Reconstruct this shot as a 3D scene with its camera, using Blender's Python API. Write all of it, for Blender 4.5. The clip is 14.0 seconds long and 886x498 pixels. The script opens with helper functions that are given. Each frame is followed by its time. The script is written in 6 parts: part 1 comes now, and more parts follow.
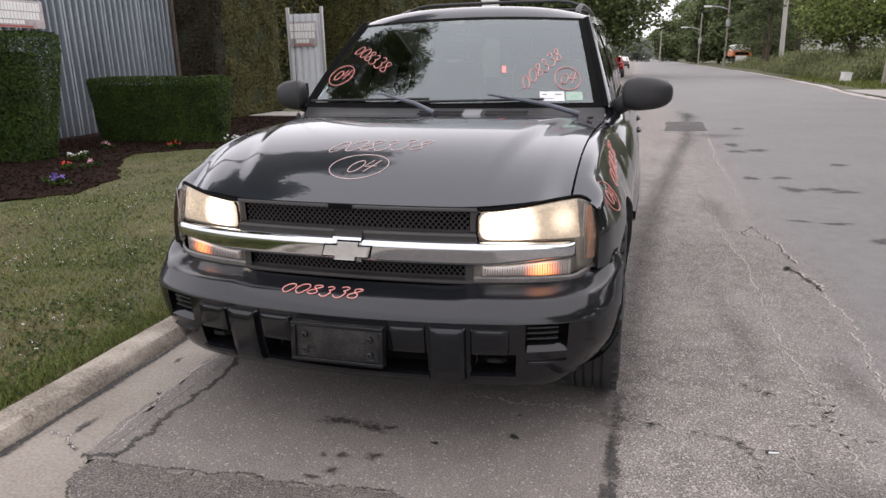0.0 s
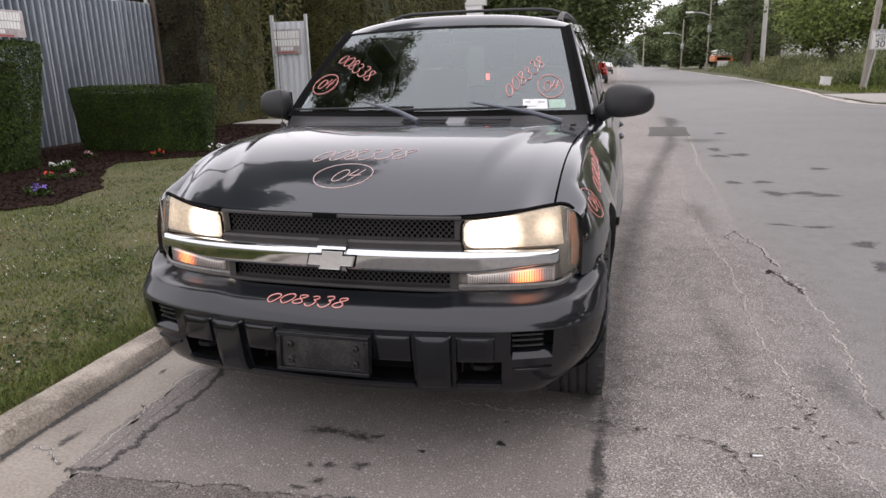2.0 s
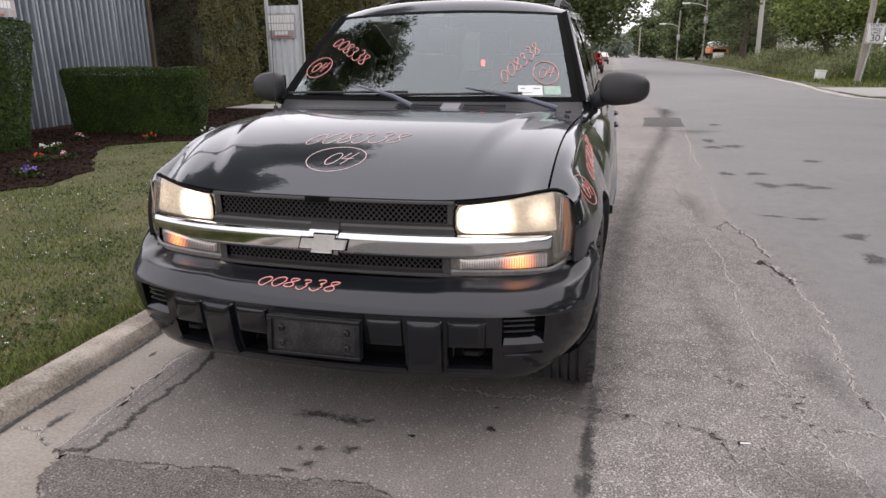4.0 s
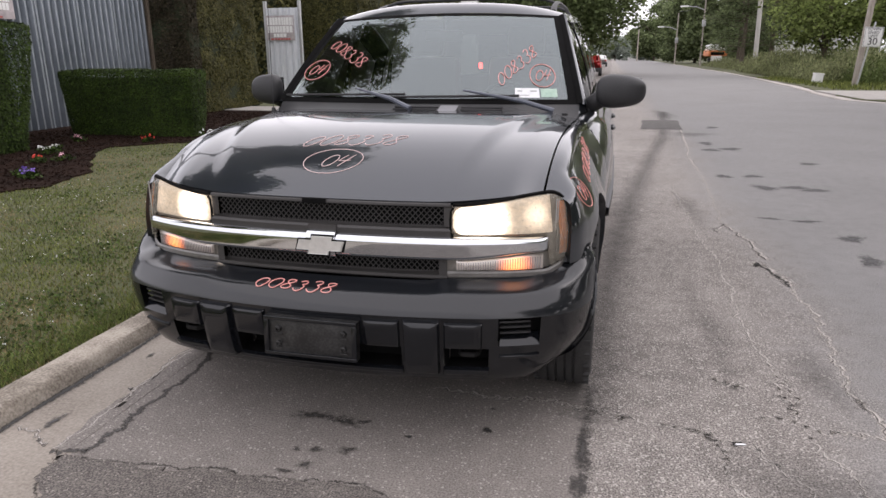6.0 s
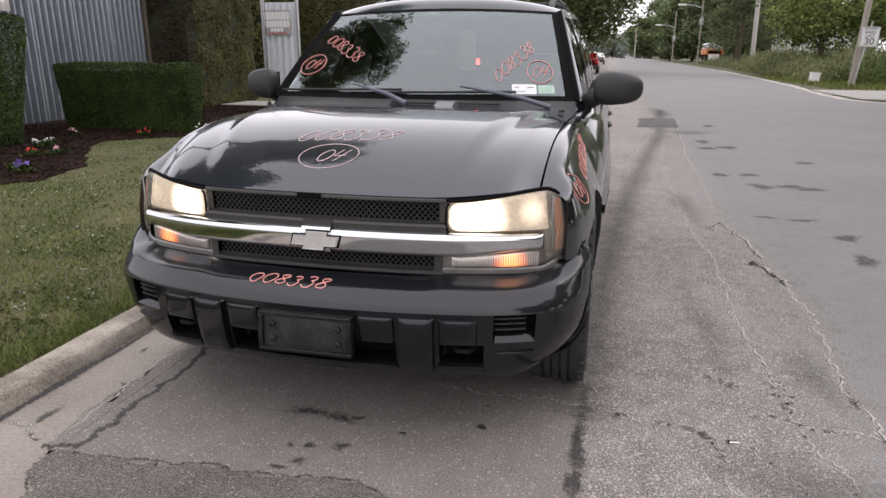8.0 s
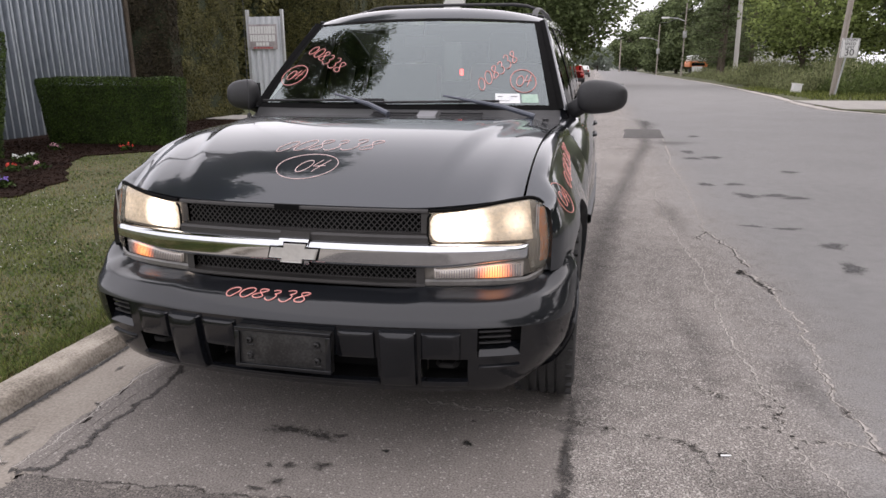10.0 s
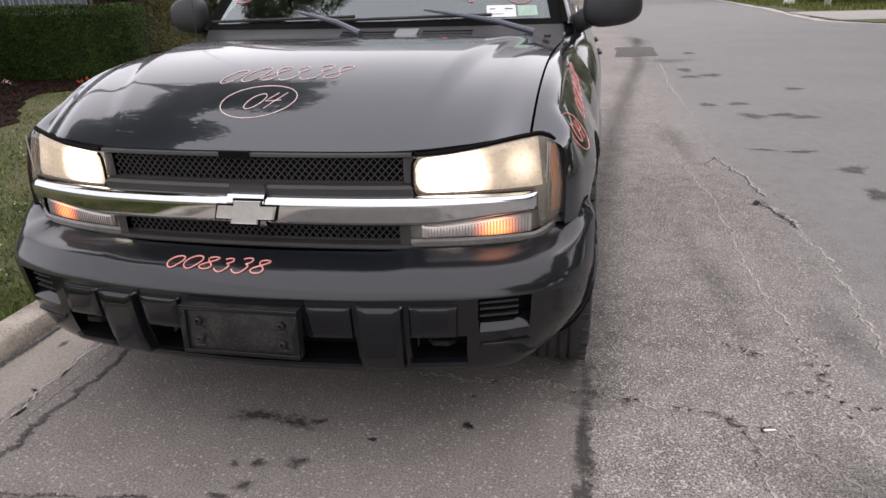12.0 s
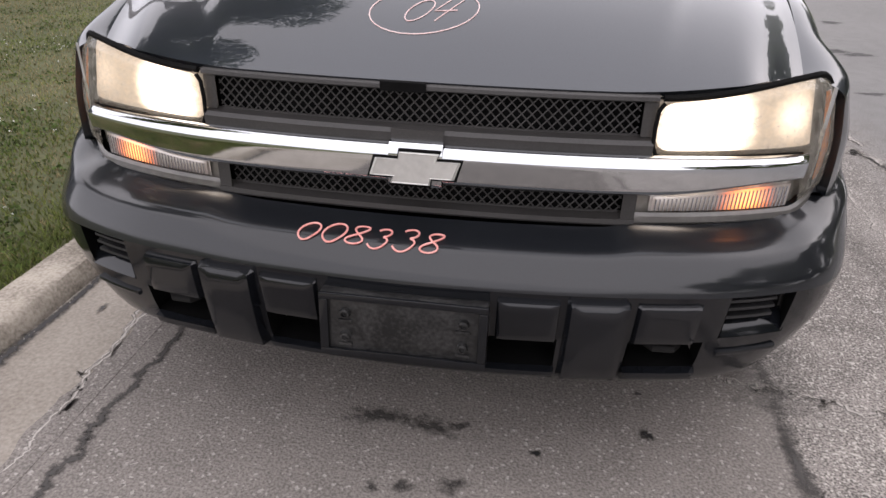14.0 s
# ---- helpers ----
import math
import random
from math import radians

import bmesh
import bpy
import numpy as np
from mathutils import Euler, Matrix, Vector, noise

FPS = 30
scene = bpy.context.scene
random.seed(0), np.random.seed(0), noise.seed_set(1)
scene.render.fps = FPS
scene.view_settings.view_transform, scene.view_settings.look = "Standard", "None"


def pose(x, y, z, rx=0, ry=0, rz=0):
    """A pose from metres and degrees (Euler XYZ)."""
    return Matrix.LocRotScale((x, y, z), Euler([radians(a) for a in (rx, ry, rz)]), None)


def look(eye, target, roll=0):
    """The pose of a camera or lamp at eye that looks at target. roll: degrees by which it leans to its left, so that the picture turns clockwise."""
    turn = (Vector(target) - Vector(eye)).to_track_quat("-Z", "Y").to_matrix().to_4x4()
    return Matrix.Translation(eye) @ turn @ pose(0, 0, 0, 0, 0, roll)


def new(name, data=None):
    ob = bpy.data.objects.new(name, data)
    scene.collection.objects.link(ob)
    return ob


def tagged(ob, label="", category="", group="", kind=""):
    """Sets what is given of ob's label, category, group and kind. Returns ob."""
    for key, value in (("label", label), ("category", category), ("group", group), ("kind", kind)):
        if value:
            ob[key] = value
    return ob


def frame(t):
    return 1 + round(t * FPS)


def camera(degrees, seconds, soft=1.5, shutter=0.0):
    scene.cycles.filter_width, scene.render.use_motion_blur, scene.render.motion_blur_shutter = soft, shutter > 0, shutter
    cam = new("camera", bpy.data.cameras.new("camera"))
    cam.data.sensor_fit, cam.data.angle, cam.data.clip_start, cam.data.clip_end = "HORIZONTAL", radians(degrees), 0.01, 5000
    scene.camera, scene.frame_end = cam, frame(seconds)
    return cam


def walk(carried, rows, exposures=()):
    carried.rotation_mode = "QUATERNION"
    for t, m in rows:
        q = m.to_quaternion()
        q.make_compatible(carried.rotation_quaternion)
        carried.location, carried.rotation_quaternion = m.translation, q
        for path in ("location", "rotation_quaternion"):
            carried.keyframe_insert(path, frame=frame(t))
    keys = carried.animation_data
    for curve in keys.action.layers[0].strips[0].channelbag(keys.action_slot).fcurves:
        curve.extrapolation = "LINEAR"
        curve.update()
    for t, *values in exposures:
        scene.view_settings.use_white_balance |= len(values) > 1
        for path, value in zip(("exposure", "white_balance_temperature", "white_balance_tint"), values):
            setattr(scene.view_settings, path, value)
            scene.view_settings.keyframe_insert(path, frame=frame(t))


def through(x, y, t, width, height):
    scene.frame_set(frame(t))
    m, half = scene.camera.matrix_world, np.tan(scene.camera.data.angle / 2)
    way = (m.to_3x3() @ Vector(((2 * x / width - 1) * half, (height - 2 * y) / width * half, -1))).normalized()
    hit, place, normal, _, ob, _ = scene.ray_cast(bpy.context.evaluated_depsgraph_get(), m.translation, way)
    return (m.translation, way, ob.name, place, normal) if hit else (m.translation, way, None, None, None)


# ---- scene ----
cam = camera(67.2, 14.0)
PATH = [
    (0, (0.926, -2.527, 1.354), (0.406, -0.673, 0.811), -1.0),
    (0.5, (0.934, -2.524, 1.352), (0.44, -0.673, 0.779), -0.9),
    (1, (0.932, -2.53, 1.356), (0.462, -0.669, 0.793), -0.8),
    (1.5, (0.929, -2.525, 1.358), (0.473, -0.662, 0.793), -0.8),
    (2, (0.935, -2.53, 1.363), (0.452, -0.662, 0.837), -1.3),
    (2.5, (0.931, -2.534, 1.358), (0.448, -0.663, 0.845), -0.6),
    (3, (0.931, -2.539, 1.358), (0.452, -0.67, 0.83), -0.4),
    (3.2, (0.934, -2.532, 1.354), (0.475, -0.664, 0.806), 0.1),
    (5.3, (0.936, -2.524, 1.345), (0.468, -0.665, 0.775), -1.3),
    (5.5, (0.934, -2.526, 1.341), (0.462, -0.674, 0.752), -1.0),
    (6, (0.945, -2.535, 1.35), (0.488, -0.668, 0.797), -0.3),
    (6.5, (0.934, -2.549, 1.353), (0.465, -0.676, 0.833), 0.6),
    (7, (0.941, -2.536, 1.35), (0.5, -0.667, 0.789), -0.3),
    (7.5, (0.941, -2.527, 1.352), (0.484, -0.662, 0.793), -0.6),
    (8, (0.945, -2.526, 1.346), (0.5, -0.659, 0.783), 0.2),
    (8.5, (0.966, -2.518, 1.351), (0.536, -0.649, 0.783), -1.1),
    (8.7, (0.959, -2.506, 1.357), (0.564, -0.627, 0.797), -1.0),
    (10.8, (0.954, -2.393, 1.294), (0.529, -0.51, 0.772), 0.2),
    (11, (1.005, -2.297, 1.287), (0.607, -0.416, 0.734), -0.8),
    (11.5, (1.012, -2.173, 1.273), (0.616, -0.304, 0.68), -2.5),
    (12, (0.856, -2.05, 1.275), (0.49, -0.224, 0.544), -1.7),
    (12.5, (0.736, -1.917, 1.228), (0.29, -0.114, 0.485), 1.6),
    (13, (0.579, -1.768, 1.21), (0.026, -0.021, 0.408), -0.1),
    (13.5, (0.437, -1.643, 1.195), (-0.113, 0.067, 0.314), -3.1),
    (14, (0.223, -1.675, 1.199), (-0.013, 0.075, 0.259), 1.6),
]
walk(cam, [(t, look(eye, target, roll)) for t, eye, target, roll in PATH], [(0.0, 0.66, 6600, 18), (12.6, 0.64, 6600, 18), (13.5, 0.74, 6600, 18), (14.0, 0.80, 6600, 18)])

# ---- world, sun ----
world = bpy.data.worlds.new("sky")
scene.world = world
world.use_nodes = True
wn, wl = world.node_tree.nodes, world.node_tree.links
sky = wn.new("ShaderNodeTexSky")
sky.sky_type = "NISHITA"
sky.sun_disc = False
sky.sun_elevation = radians(38)
sky.sun_rotation = radians(68)
sky.air_density, sky.dust_density, sky.ozone_density = 1.0, 4.0, 1.0
grey = wn.new("ShaderNodeHueSaturation")
grey.inputs["Saturation"].default_value = 0.22
wl.new(sky.outputs[0], grey.inputs["Color"])
cloud = wn.new("ShaderNodeMix")
cloud.data_type = "RGBA"
cloud.inputs[0].default_value = 0.8
cloud.inputs[7].default_value = (8.2, 8.4, 8.8, 1)  # even overcast cloud
wl.new(grey.outputs[0], cloud.inputs[6])
wl.new(cloud.outputs[2], wn["Background"].inputs["Color"])
wn["Background"].inputs["Strength"].default_value = 0.13
sun_data = bpy.data.lights.new("sun", "SUN")
sun_data.energy, sun_data.angle, sun_data.color = 0.55, radians(170), (1.0, 0.95, 0.88)
sun = new("sun", sun_data)
sun.matrix_world = look((0, 0, 30), (-22, -9, 0))


# ---- materials ----
def nodes_of(name):
    m = bpy.data.materials.new(name)
    m.use_nodes = True
    return m, m.node_tree.nodes, m.node_tree.links, m.node_tree.nodes["Principled BSDF"]


def surface(name, low, high, rough=0.6, metal=0.0, scale=8.0, fine=60.0, bump=0.1, depth=0.01, coat=0.0, spec=0.5, contrast=(0.3, 0.7), by_piece=0.0, stretch=(1, 1, 1)):
    """Two colours mixed by coarse and fine noise, with fine relief."""
    m, n, l, p = nodes_of(name)
    tc = n.new("ShaderNodeTexCoord")
    mp = n.new("ShaderNodeMapping")
    mp.inputs["Scale"].default_value = stretch
    l.new(tc.outputs["Object"], mp.inputs["Vector"])
    a, b = n.new("ShaderNodeTexNoise"), n.new("ShaderNodeTexNoise")
    for t, s in ((a, scale), (b, fine)):
        t.inputs["Scale"].default_value = s
        t.inputs["Detail"].default_value = 4
        l.new(mp.outputs[0], t.inputs["Vector"])
    add = n.new("ShaderNodeMath")
    add.operation = "MULTIPLY_ADD"
    add.inputs[1].default_value, add.inputs[2].default_value = 0.5, 0.0
    l.new(a.outputs["Fac"], add.inputs[0])
    add2 = n.new("ShaderNodeMath")
    add2.operation = "MULTIPLY_ADD"
    add2.inputs[1].default_value = 0.5
    l.new(b.outputs["Fac"], add2.inputs[0])
    l.new(add.outputs[0], add2.inputs[2])
    ramp = n.new("ShaderNodeValToRGB")
    ramp.color_ramp.elements[0].position, ramp.color_ramp.elements[1].position = contrast
    ramp.color_ramp.elements[0].color, ramp.color_ramp.elements[1].color = (*low, 1), (*high, 1)
    l.new(add2.outputs[0], ramp.inputs[0])
    colour = ramp.outputs[0]
    if by_piece:
        geo = n.new("ShaderNodeNewGeometry")
        hsv = n.new("ShaderNodeHueSaturation")
        mr = n.new("ShaderNodeMapRange")
        mr.inputs["To Min"].default_value, mr.inputs["To Max"].default_value = 1 - by_piece, 1 + by_piece
        l.new(geo.outputs["Random Per Island"], mr.inputs["Value"])
        l.new(mr.outputs[0], hsv.inputs["Value"])
        l.new(colour, hsv.inputs["Color"])
        colour = hsv.outputs[0]
    l.new(colour, p.inputs["Base Color"])
    p.inputs["Roughness"].default_value, p.inputs["Metallic"].default_value = rough, metal
    p.inputs["Coat Weight"].default_value = coat
    p.inputs["Coat Roughness"].default_value = 0.03
    p.inputs["Specular IOR Level"].default_value = spec
    if bump:
        bp = n.new("ShaderNodeBump")
        bp.inputs["Strength"].default_value, bp.inputs["Distance"].default_value = bump, depth
        l.new(b.outputs["Fac"], bp.inputs["Height"])
        l.new(bp.outputs[0], p.inputs["Normal"])
    return m


def leaf_material(name, low, high, by=0.45, through=0.0):
    m = surface(name, low, high, 0.65, 0, 3, 25, 0, by_piece=by, spec=0.16)
    if through:
        n, l = m.node_tree.nodes, m.node_tree.links
        tr, mix = n.new("ShaderNodeBsdfTranslucent"), n.new("ShaderNodeMixShader")
        mix.inputs[0].default_value = through
        l.new(n["Principled BSDF"].inputs["Base Color"].links[0].from_socket, tr.inputs["Color"])
        l.new(n["Principled BSDF"].outputs[0], mix.inputs[1])
        l.new(tr.outputs[0], mix.inputs[2])
        l.new(mix.outputs[0], n["Material Output"].inputs["Surface"])
    return m


def glow(name, colour, strength):
    m, n, l, p = nodes_of(name)
    p.inputs["Base Color"].default_value = (*colour, 1)
    p.inputs["Emission Color"].default_value = (*colour, 1)
    p.inputs["Emission Strength"].default_value = strength
    return m


def pane(name, tint, clear=1.0, rough=0.02, ior=1.5):
    """Thin glass: sees through, with Fresnel gloss."""
    m, n, l, p = nodes_of(name)
    n.remove(p)
    tr, gl, mix, fr = n.new("ShaderNodeBsdfTransparent"), n.new("ShaderNodeBsdfGlossy"), n.new("ShaderNodeMixShader"), n.new("ShaderNodeFresnel")
    tr.inputs["Color"].default_value = (*tint, 1)
    gl.inputs["Roughness"].default_value = rough
    fr.inputs["IOR"].default_value = ior
    l.new(fr.outputs[0], mix.inputs[0])
    l.new(tr.outputs[0], mix.inputs[1])
    l.new(gl.outputs[0], mix.inputs[2])
    l.new(mix.outputs[0], n["Material Output"].inputs["Surface"])
    return m




def asphalt(name, low, high, stone, speck, scale=170.0, bump=0.6, beyond=None, border=2.0):
    """Bitumen with coarse wear, fine grain and pale stones."""
    m, n, l, p = nodes_of(name)
    tc = n.new("ShaderNodeTexCoord")
    big, mid, fine = (n.new("ShaderNodeTexNoise") for _ in range(3))
    for t, s, d in ((big, 0.7, 5), (mid, 9.0, 5), (fine, scale, 3)):
        t.inputs["Scale"].default_value, t.inputs["Detail"].default_value = s, d
        l.new(tc.outputs["Object"], t.inputs["Vector"])
    vor = n.new("ShaderNodeTexVoronoi")
    vor.inputs["Scale"].default_value = scale * 1.05
    l.new(tc.outputs["Object"], vor.inputs["Vector"])

    def mad(x, k, y):
        q = n.new("ShaderNodeMath")
        q.operation = "MULTIPLY_ADD"
        l.new(x, q.inputs[0])
        q.inputs[1].default_value = k
        if isinstance(y, float):
            q.inputs[2].default_value = y
        else:
            l.new(y, q.inputs[2])
        return q.outputs[0]

    f = mad(fine.outputs["Fac"], 3.1, mad(mid.outputs["Fac"], 0.6, mad(big.outputs["Fac"], 0.7, -1.70)))
    ramp = n.new("ShaderNodeValToRGB")
    ramp.color_ramp.elements[0].position, ramp.color_ramp.elements[1].position = 0.15, 0.85
    ramp.color_ramp.elements[0].color, ramp.color_ramp.elements[1].color = (*low, 1), (*high, 1)
    l.new(f, ramp.inputs[0])
    sep = n.new("ShaderNodeSeparateColor")
    l.new(vor.outputs["Color"], sep.inputs[0])
    pick = n.new("ShaderNodeMapRange")
    pick.inputs["From Min"].default_value, pick.inputs["From Max"].default_value = 1 - speck, 1 - speck * 0.5
    l.new(sep.outputs[0], pick.inputs["Value"])
    mix = n.new("ShaderNodeMix")
    mix.data_type = "RGBA"
    l.new(pick.outputs[0], mix.inputs[0])
    l.new(ramp.outputs[0], mix.inputs[6])
    mix.inputs[7].default_value = (*stone, 1)
    colour = mix.outputs[2]
    if beyond:
        # smoother, more even asphalt past an uneven border across x
        ramp2 = n.new("ShaderNodeValToRGB")
        ramp2.color_ramp.elements[0].position, ramp2.color_ramp.elements[1].position = 0.1, 0.9
        ramp2.color_ramp.elements[0].color, ramp2.color_ramp.elements[1].color = (*beyond[0], 1), (*beyond[1], 1)
        l.new(mad(fine.outputs["Fac"], 1.3, mad(mid.outputs["Fac"], 0.35, mad(big.outputs["Fac"], 0.3, -0.47))), ramp2.inputs[0])
        sx = n.new("ShaderNodeSeparateXYZ")
        l.new(tc.outputs["Object"], sx.inputs[0])
        edge_ = n.new("ShaderNodeMapRange")
        edge_.interpolation_type = "SMOOTHSTEP"
        edge_.inputs["From Min"].default_value, edge_.inputs["From Max"].default_value = border - 0.35, border + 0.55
        l.new(mad(mid.outputs["Fac"], 0.5, mad(big.outputs["Fac"], 0.9, sx.outputs[0])), edge_.inputs["Value"])
        both = n.new("ShaderNodeMix")
        both.data_type = "RGBA"
        l.new(edge_.outputs[0], both.inputs[0])
        l.new(colour, both.inputs[6])
        l.new(ramp2.outputs[0], both.inputs[7])
        colour = both.outputs[2]
    l.new(colour, p.inputs["Base Color"])
    p.inputs["Roughness"].default_value = 0.88
    bp = n.new("ShaderNodeBump")
    bp.inputs["Strength"].default_value, bp.inputs["Distance"].default_value = bump, 0.004
    l.new(mad(vor.outputs["Distance"], 0.6, fine.outputs["Fac"]), bp.inputs["Height"])
    l.new(bp.outputs[0], p.inputs["Normal"])
    return m


ASPHALT = asphalt("street_asphalt", (0.090, 0.081, 0.073), (0.372, 0.338, 0.308), (0.52, 0.48, 0.44), 0.13, 160, 1.0, ((0.135, 0.131, 0.127), (0.295, 0.286, 0.277)), 2.65)
ASPHALT_LANE = asphalt("lane_asphalt", (0.145, 0.130, 0.118), (0.262, 0.236, 0.214), (0.38, 0.35, 0.32), 0.05, 145, 0.5)
ASPHALT_REPAIR = asphalt("repair_asphalt", (0.042, 0.039, 0.036), (0.130, 0.120, 0.112), (0.22, 0.2, 0.19), 0.04, 160, 0.6)
ASPHALT_DARK = asphalt("dark_asphalt", (0.060, 0.053, 0.048), (0.195, 0.174, 0.156), (0.31, 0.28, 0.25), 0.05, 160, 0.6)


def soft_stain(name, low, high, cover, rough=0.7, gap=0.0):
    """A stain that thins out towards its rim (u = 1) and breaks up."""
    m, n, l, p = nodes_of(name)
    uv, tc = n.new("ShaderNodeUVMap"), n.new("ShaderNodeTexCoord")
    uv.uv_map = "rim"
    sep = n.new("ShaderNodeSeparateXYZ")
    l.new(uv.outputs[0], sep.inputs[0])
    no = n.new("ShaderNodeTexNoise")
    no.inputs["Scale"].default_value, no.inputs["Detail"].default_value = 45, 6
    l.new(tc.outputs["Object"], no.inputs["Vector"])
    q = n.new("ShaderNodeMath")
    q.operation = "MULTIPLY_ADD"
    q.inputs[1].default_value = 1.5
    l.new(no.outputs["Fac"], q.inputs[0])
    l.new(sep.outputs[0], q.inputs[2])
    mr = n.new("ShaderNodeMapRange")
    mr.inputs["From Min"].default_value, mr.inputs["From Max"].default_value = 0.75 - gap, 1.65 - 1.6 * gap
    mr.inputs["To Min"].default_value, mr.inputs["To Max"].default_value = cover, 0.0
    l.new(q.outputs[0], mr.inputs["Value"])
    ramp = n.new("ShaderNodeValToRGB")
    ramp.color_ramp.elements[0].color, ramp.color_ramp.elements[1].color = (*low, 1), (*high, 1)
    l.new(no.outputs["Fac"], ramp.inputs[0])
    l.new(ramp.outputs[0], p.inputs["Base Color"])
    p.inputs["Roughness"].default_value = rough
    l.new(mr.outputs[0], p.inputs["Alpha"])
    return m


OIL_FAINT = soft_stain("faint_oil", (0.03, 0.027, 0.025), (0.09, 0.082, 0.075), 1.0)
OIL = soft_stain("oil_stain", (0.025, 0.024, 0.024), (0.075, 0.072, 0.070), 1.15)
DARK_OIL = soft_stain("fresh_oil", (0.010, 0.010, 0.010), (0.03, 0.03, 0.03), 1.3, 0.45)
CRACK_DARK = soft_stain("crack_dark", (0.025, 0.023, 0.021), (0.08, 0.074, 0.068), 0.85, 0.95, 0.08)
CRACK_PALE = soft_stain("crack_dust", (0.34, 0.312, 0.285), (0.56, 0.52, 0.475), 1.1, 0.95, 0.0)
CRACK_OPEN = soft_stain("crack_open", (0.012, 0.011, 0.010), (0.06, 0.056, 0.052), 1.2, 0.95)
JOINT_DIRT = soft_stain("joint_dirt", (0.03, 0.027, 0.025), (0.09, 0.082, 0.075), 0.52, 0.9, 0.05)
SEAM_FAINT = soft_stain("seam_dirt_faint", (0.05, 0.046, 0.043), (0.12, 0.113, 0.107), 0.32, 0.9, 0.10)
SEAM = soft_stain("seam_dirt", (0.05, 0.046, 0.043), (0.11, 0.104, 0.098), 0.36, 0.9, -0.02)
PALE_DUST = surface("pale_dust", (0.26, 0.24, 0.21), (0.48, 0.45, 0.41), 0.95, 0, 9, 90, 0.3, 0.003)
CONCRETE = surface("concrete", (0.26, 0.24, 0.22), (0.42, 0.40, 0.37), 0.9, 0, 2.5, 60, 0.3, 0.004)
GUTTER = surface("gutter_concrete", (0.18, 0.155, 0.128), (0.41, 0.368, 0.318), 0.92, 0, 2.2, 90, 0.5, 0.004, contrast=(0.3, 0.7))
KERB = surface("kerb_concrete", (0.17, 0.145, 0.115), (0.46, 0.41, 0.345), 0.92, 0, 7, 90, 0.45, 0.004, contrast=(0.36, 0.62))
SOIL = surface("lawn_soil", (0.042, 0.056, 0.018), (0.115, 0.112, 0.050), 0.95, 0, 1.5, 40, 0.5)
GRASS = leaf_material("grass_blade", (0.056, 0.082, 0.018), (0.208, 0.226, 0.066), 0.75, 0.3)
CLOVER = leaf_material("clover_leaf", (0.040, 0.070, 0.016), (0.12, 0.160, 0.050), 0.6, 0.3)
KERB_GRASS = leaf_material("kerb_grass_blade", (0.066, 0.092, 0.023), (0.190, 0.225, 0.070), 0.6, 0.3)
DRY_GRASS = leaf_material("dry_grass_blade", (0.16, 0.13, 0.06), (0.30, 0.24, 0.13))
LEAF_LIGHT = leaf_material("light_leaf", (0.100, 0.140, 0.042), (0.36, 0.42, 0.155), 0.75, 0.55)
RED_FLOWER = surface("red_petal", (0.55, 0.03, 0.02), (0.75, 0.10, 0.06), 0.6, 0, 20, 60, 0)
PINK_FLOWER = surface("pink_petal", (0.50, 0.22, 0.30), (0.70, 0.40, 0.45), 0.6, 0, 20, 60, 0)
PURPLE_FLOWER = surface("purple_petal", (0.10, 0.05, 0.30), (0.28, 0.18, 0.55), 0.6, 0, 20, 60, 0)
RED_PAINT = surface("red_car_paint", (0.45, 0.02, 0.02), (0.55, 0.04, 0.03), 0.3, 0, 3, 40, 0, coat=0.8)
RED_LAMP = surface("red_tail_lamp", (0.4, 0.01, 0.01), (0.5, 0.02, 0.02), 0.2, 0, 3, 40, 0, coat=0.8)
ORANGE_PAINT = surface("orange_paint", (0.55, 0.16, 0.05), (0.70, 0.24, 0.08), 0.5, 0, 3, 40, 0)
MULCH = surface("mulch", (0.009, 0.0055, 0.004), (0.040, 0.023, 0.017), 0.95, 0, 5, 60, 1.0, 0.03, spec=0.08)
HEDGE = leaf_material("hedge_leaf", (0.006, 0.014, 0.003), (0.050, 0.082, 0.013), 0.7)
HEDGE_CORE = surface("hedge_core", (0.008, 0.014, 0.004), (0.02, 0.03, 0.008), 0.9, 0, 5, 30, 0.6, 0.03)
# Darker brown copy of the tall hedge leaf, with shade in its colour.
TALL_SHADED = leaf_material("shaded_hedge_leaf", (0.016, 0.013, 0.008), (0.050, 0.041, 0.022))
TALL = leaf_material("tall_hedge_leaf", (0.030, 0.032, 0.011), (0.105, 0.098, 0.032))
LEAF = leaf_material("tree_leaf", (0.055, 0.08, 0.024), (0.14, 0.175, 0.06), 0.45, 0.4)
# Lighter leaf green: some distance haze is put into the colour.
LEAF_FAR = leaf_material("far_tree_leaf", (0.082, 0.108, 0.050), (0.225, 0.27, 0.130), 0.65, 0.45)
LEAF_STREET = leaf_material("street_tree_leaf", (0.058, 0.080, 0.033), (0.185, 0.23, 0.098), 0.6, 0.45)
# Distance haze is mixed into this pale leaf colour.
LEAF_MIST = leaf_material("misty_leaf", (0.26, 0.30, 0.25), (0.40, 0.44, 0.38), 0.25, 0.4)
PINE = leaf_material("pine_needle", (0.050, 0.066, 0.030), (0.150, 0.180, 0.085), 0.7, 0.4)
WEED = leaf_material("weed_leaf", (0.115, 0.135, 0.060), (0.30, 0.315, 0.165), 0.5, 0.4)
BARK = surface("bark", (0.06, 0.045, 0.03), (0.16, 0.13, 0.10), 0.95, 0, 3, 30, 0.8, 0.02, stretch=(4, 4, 1))
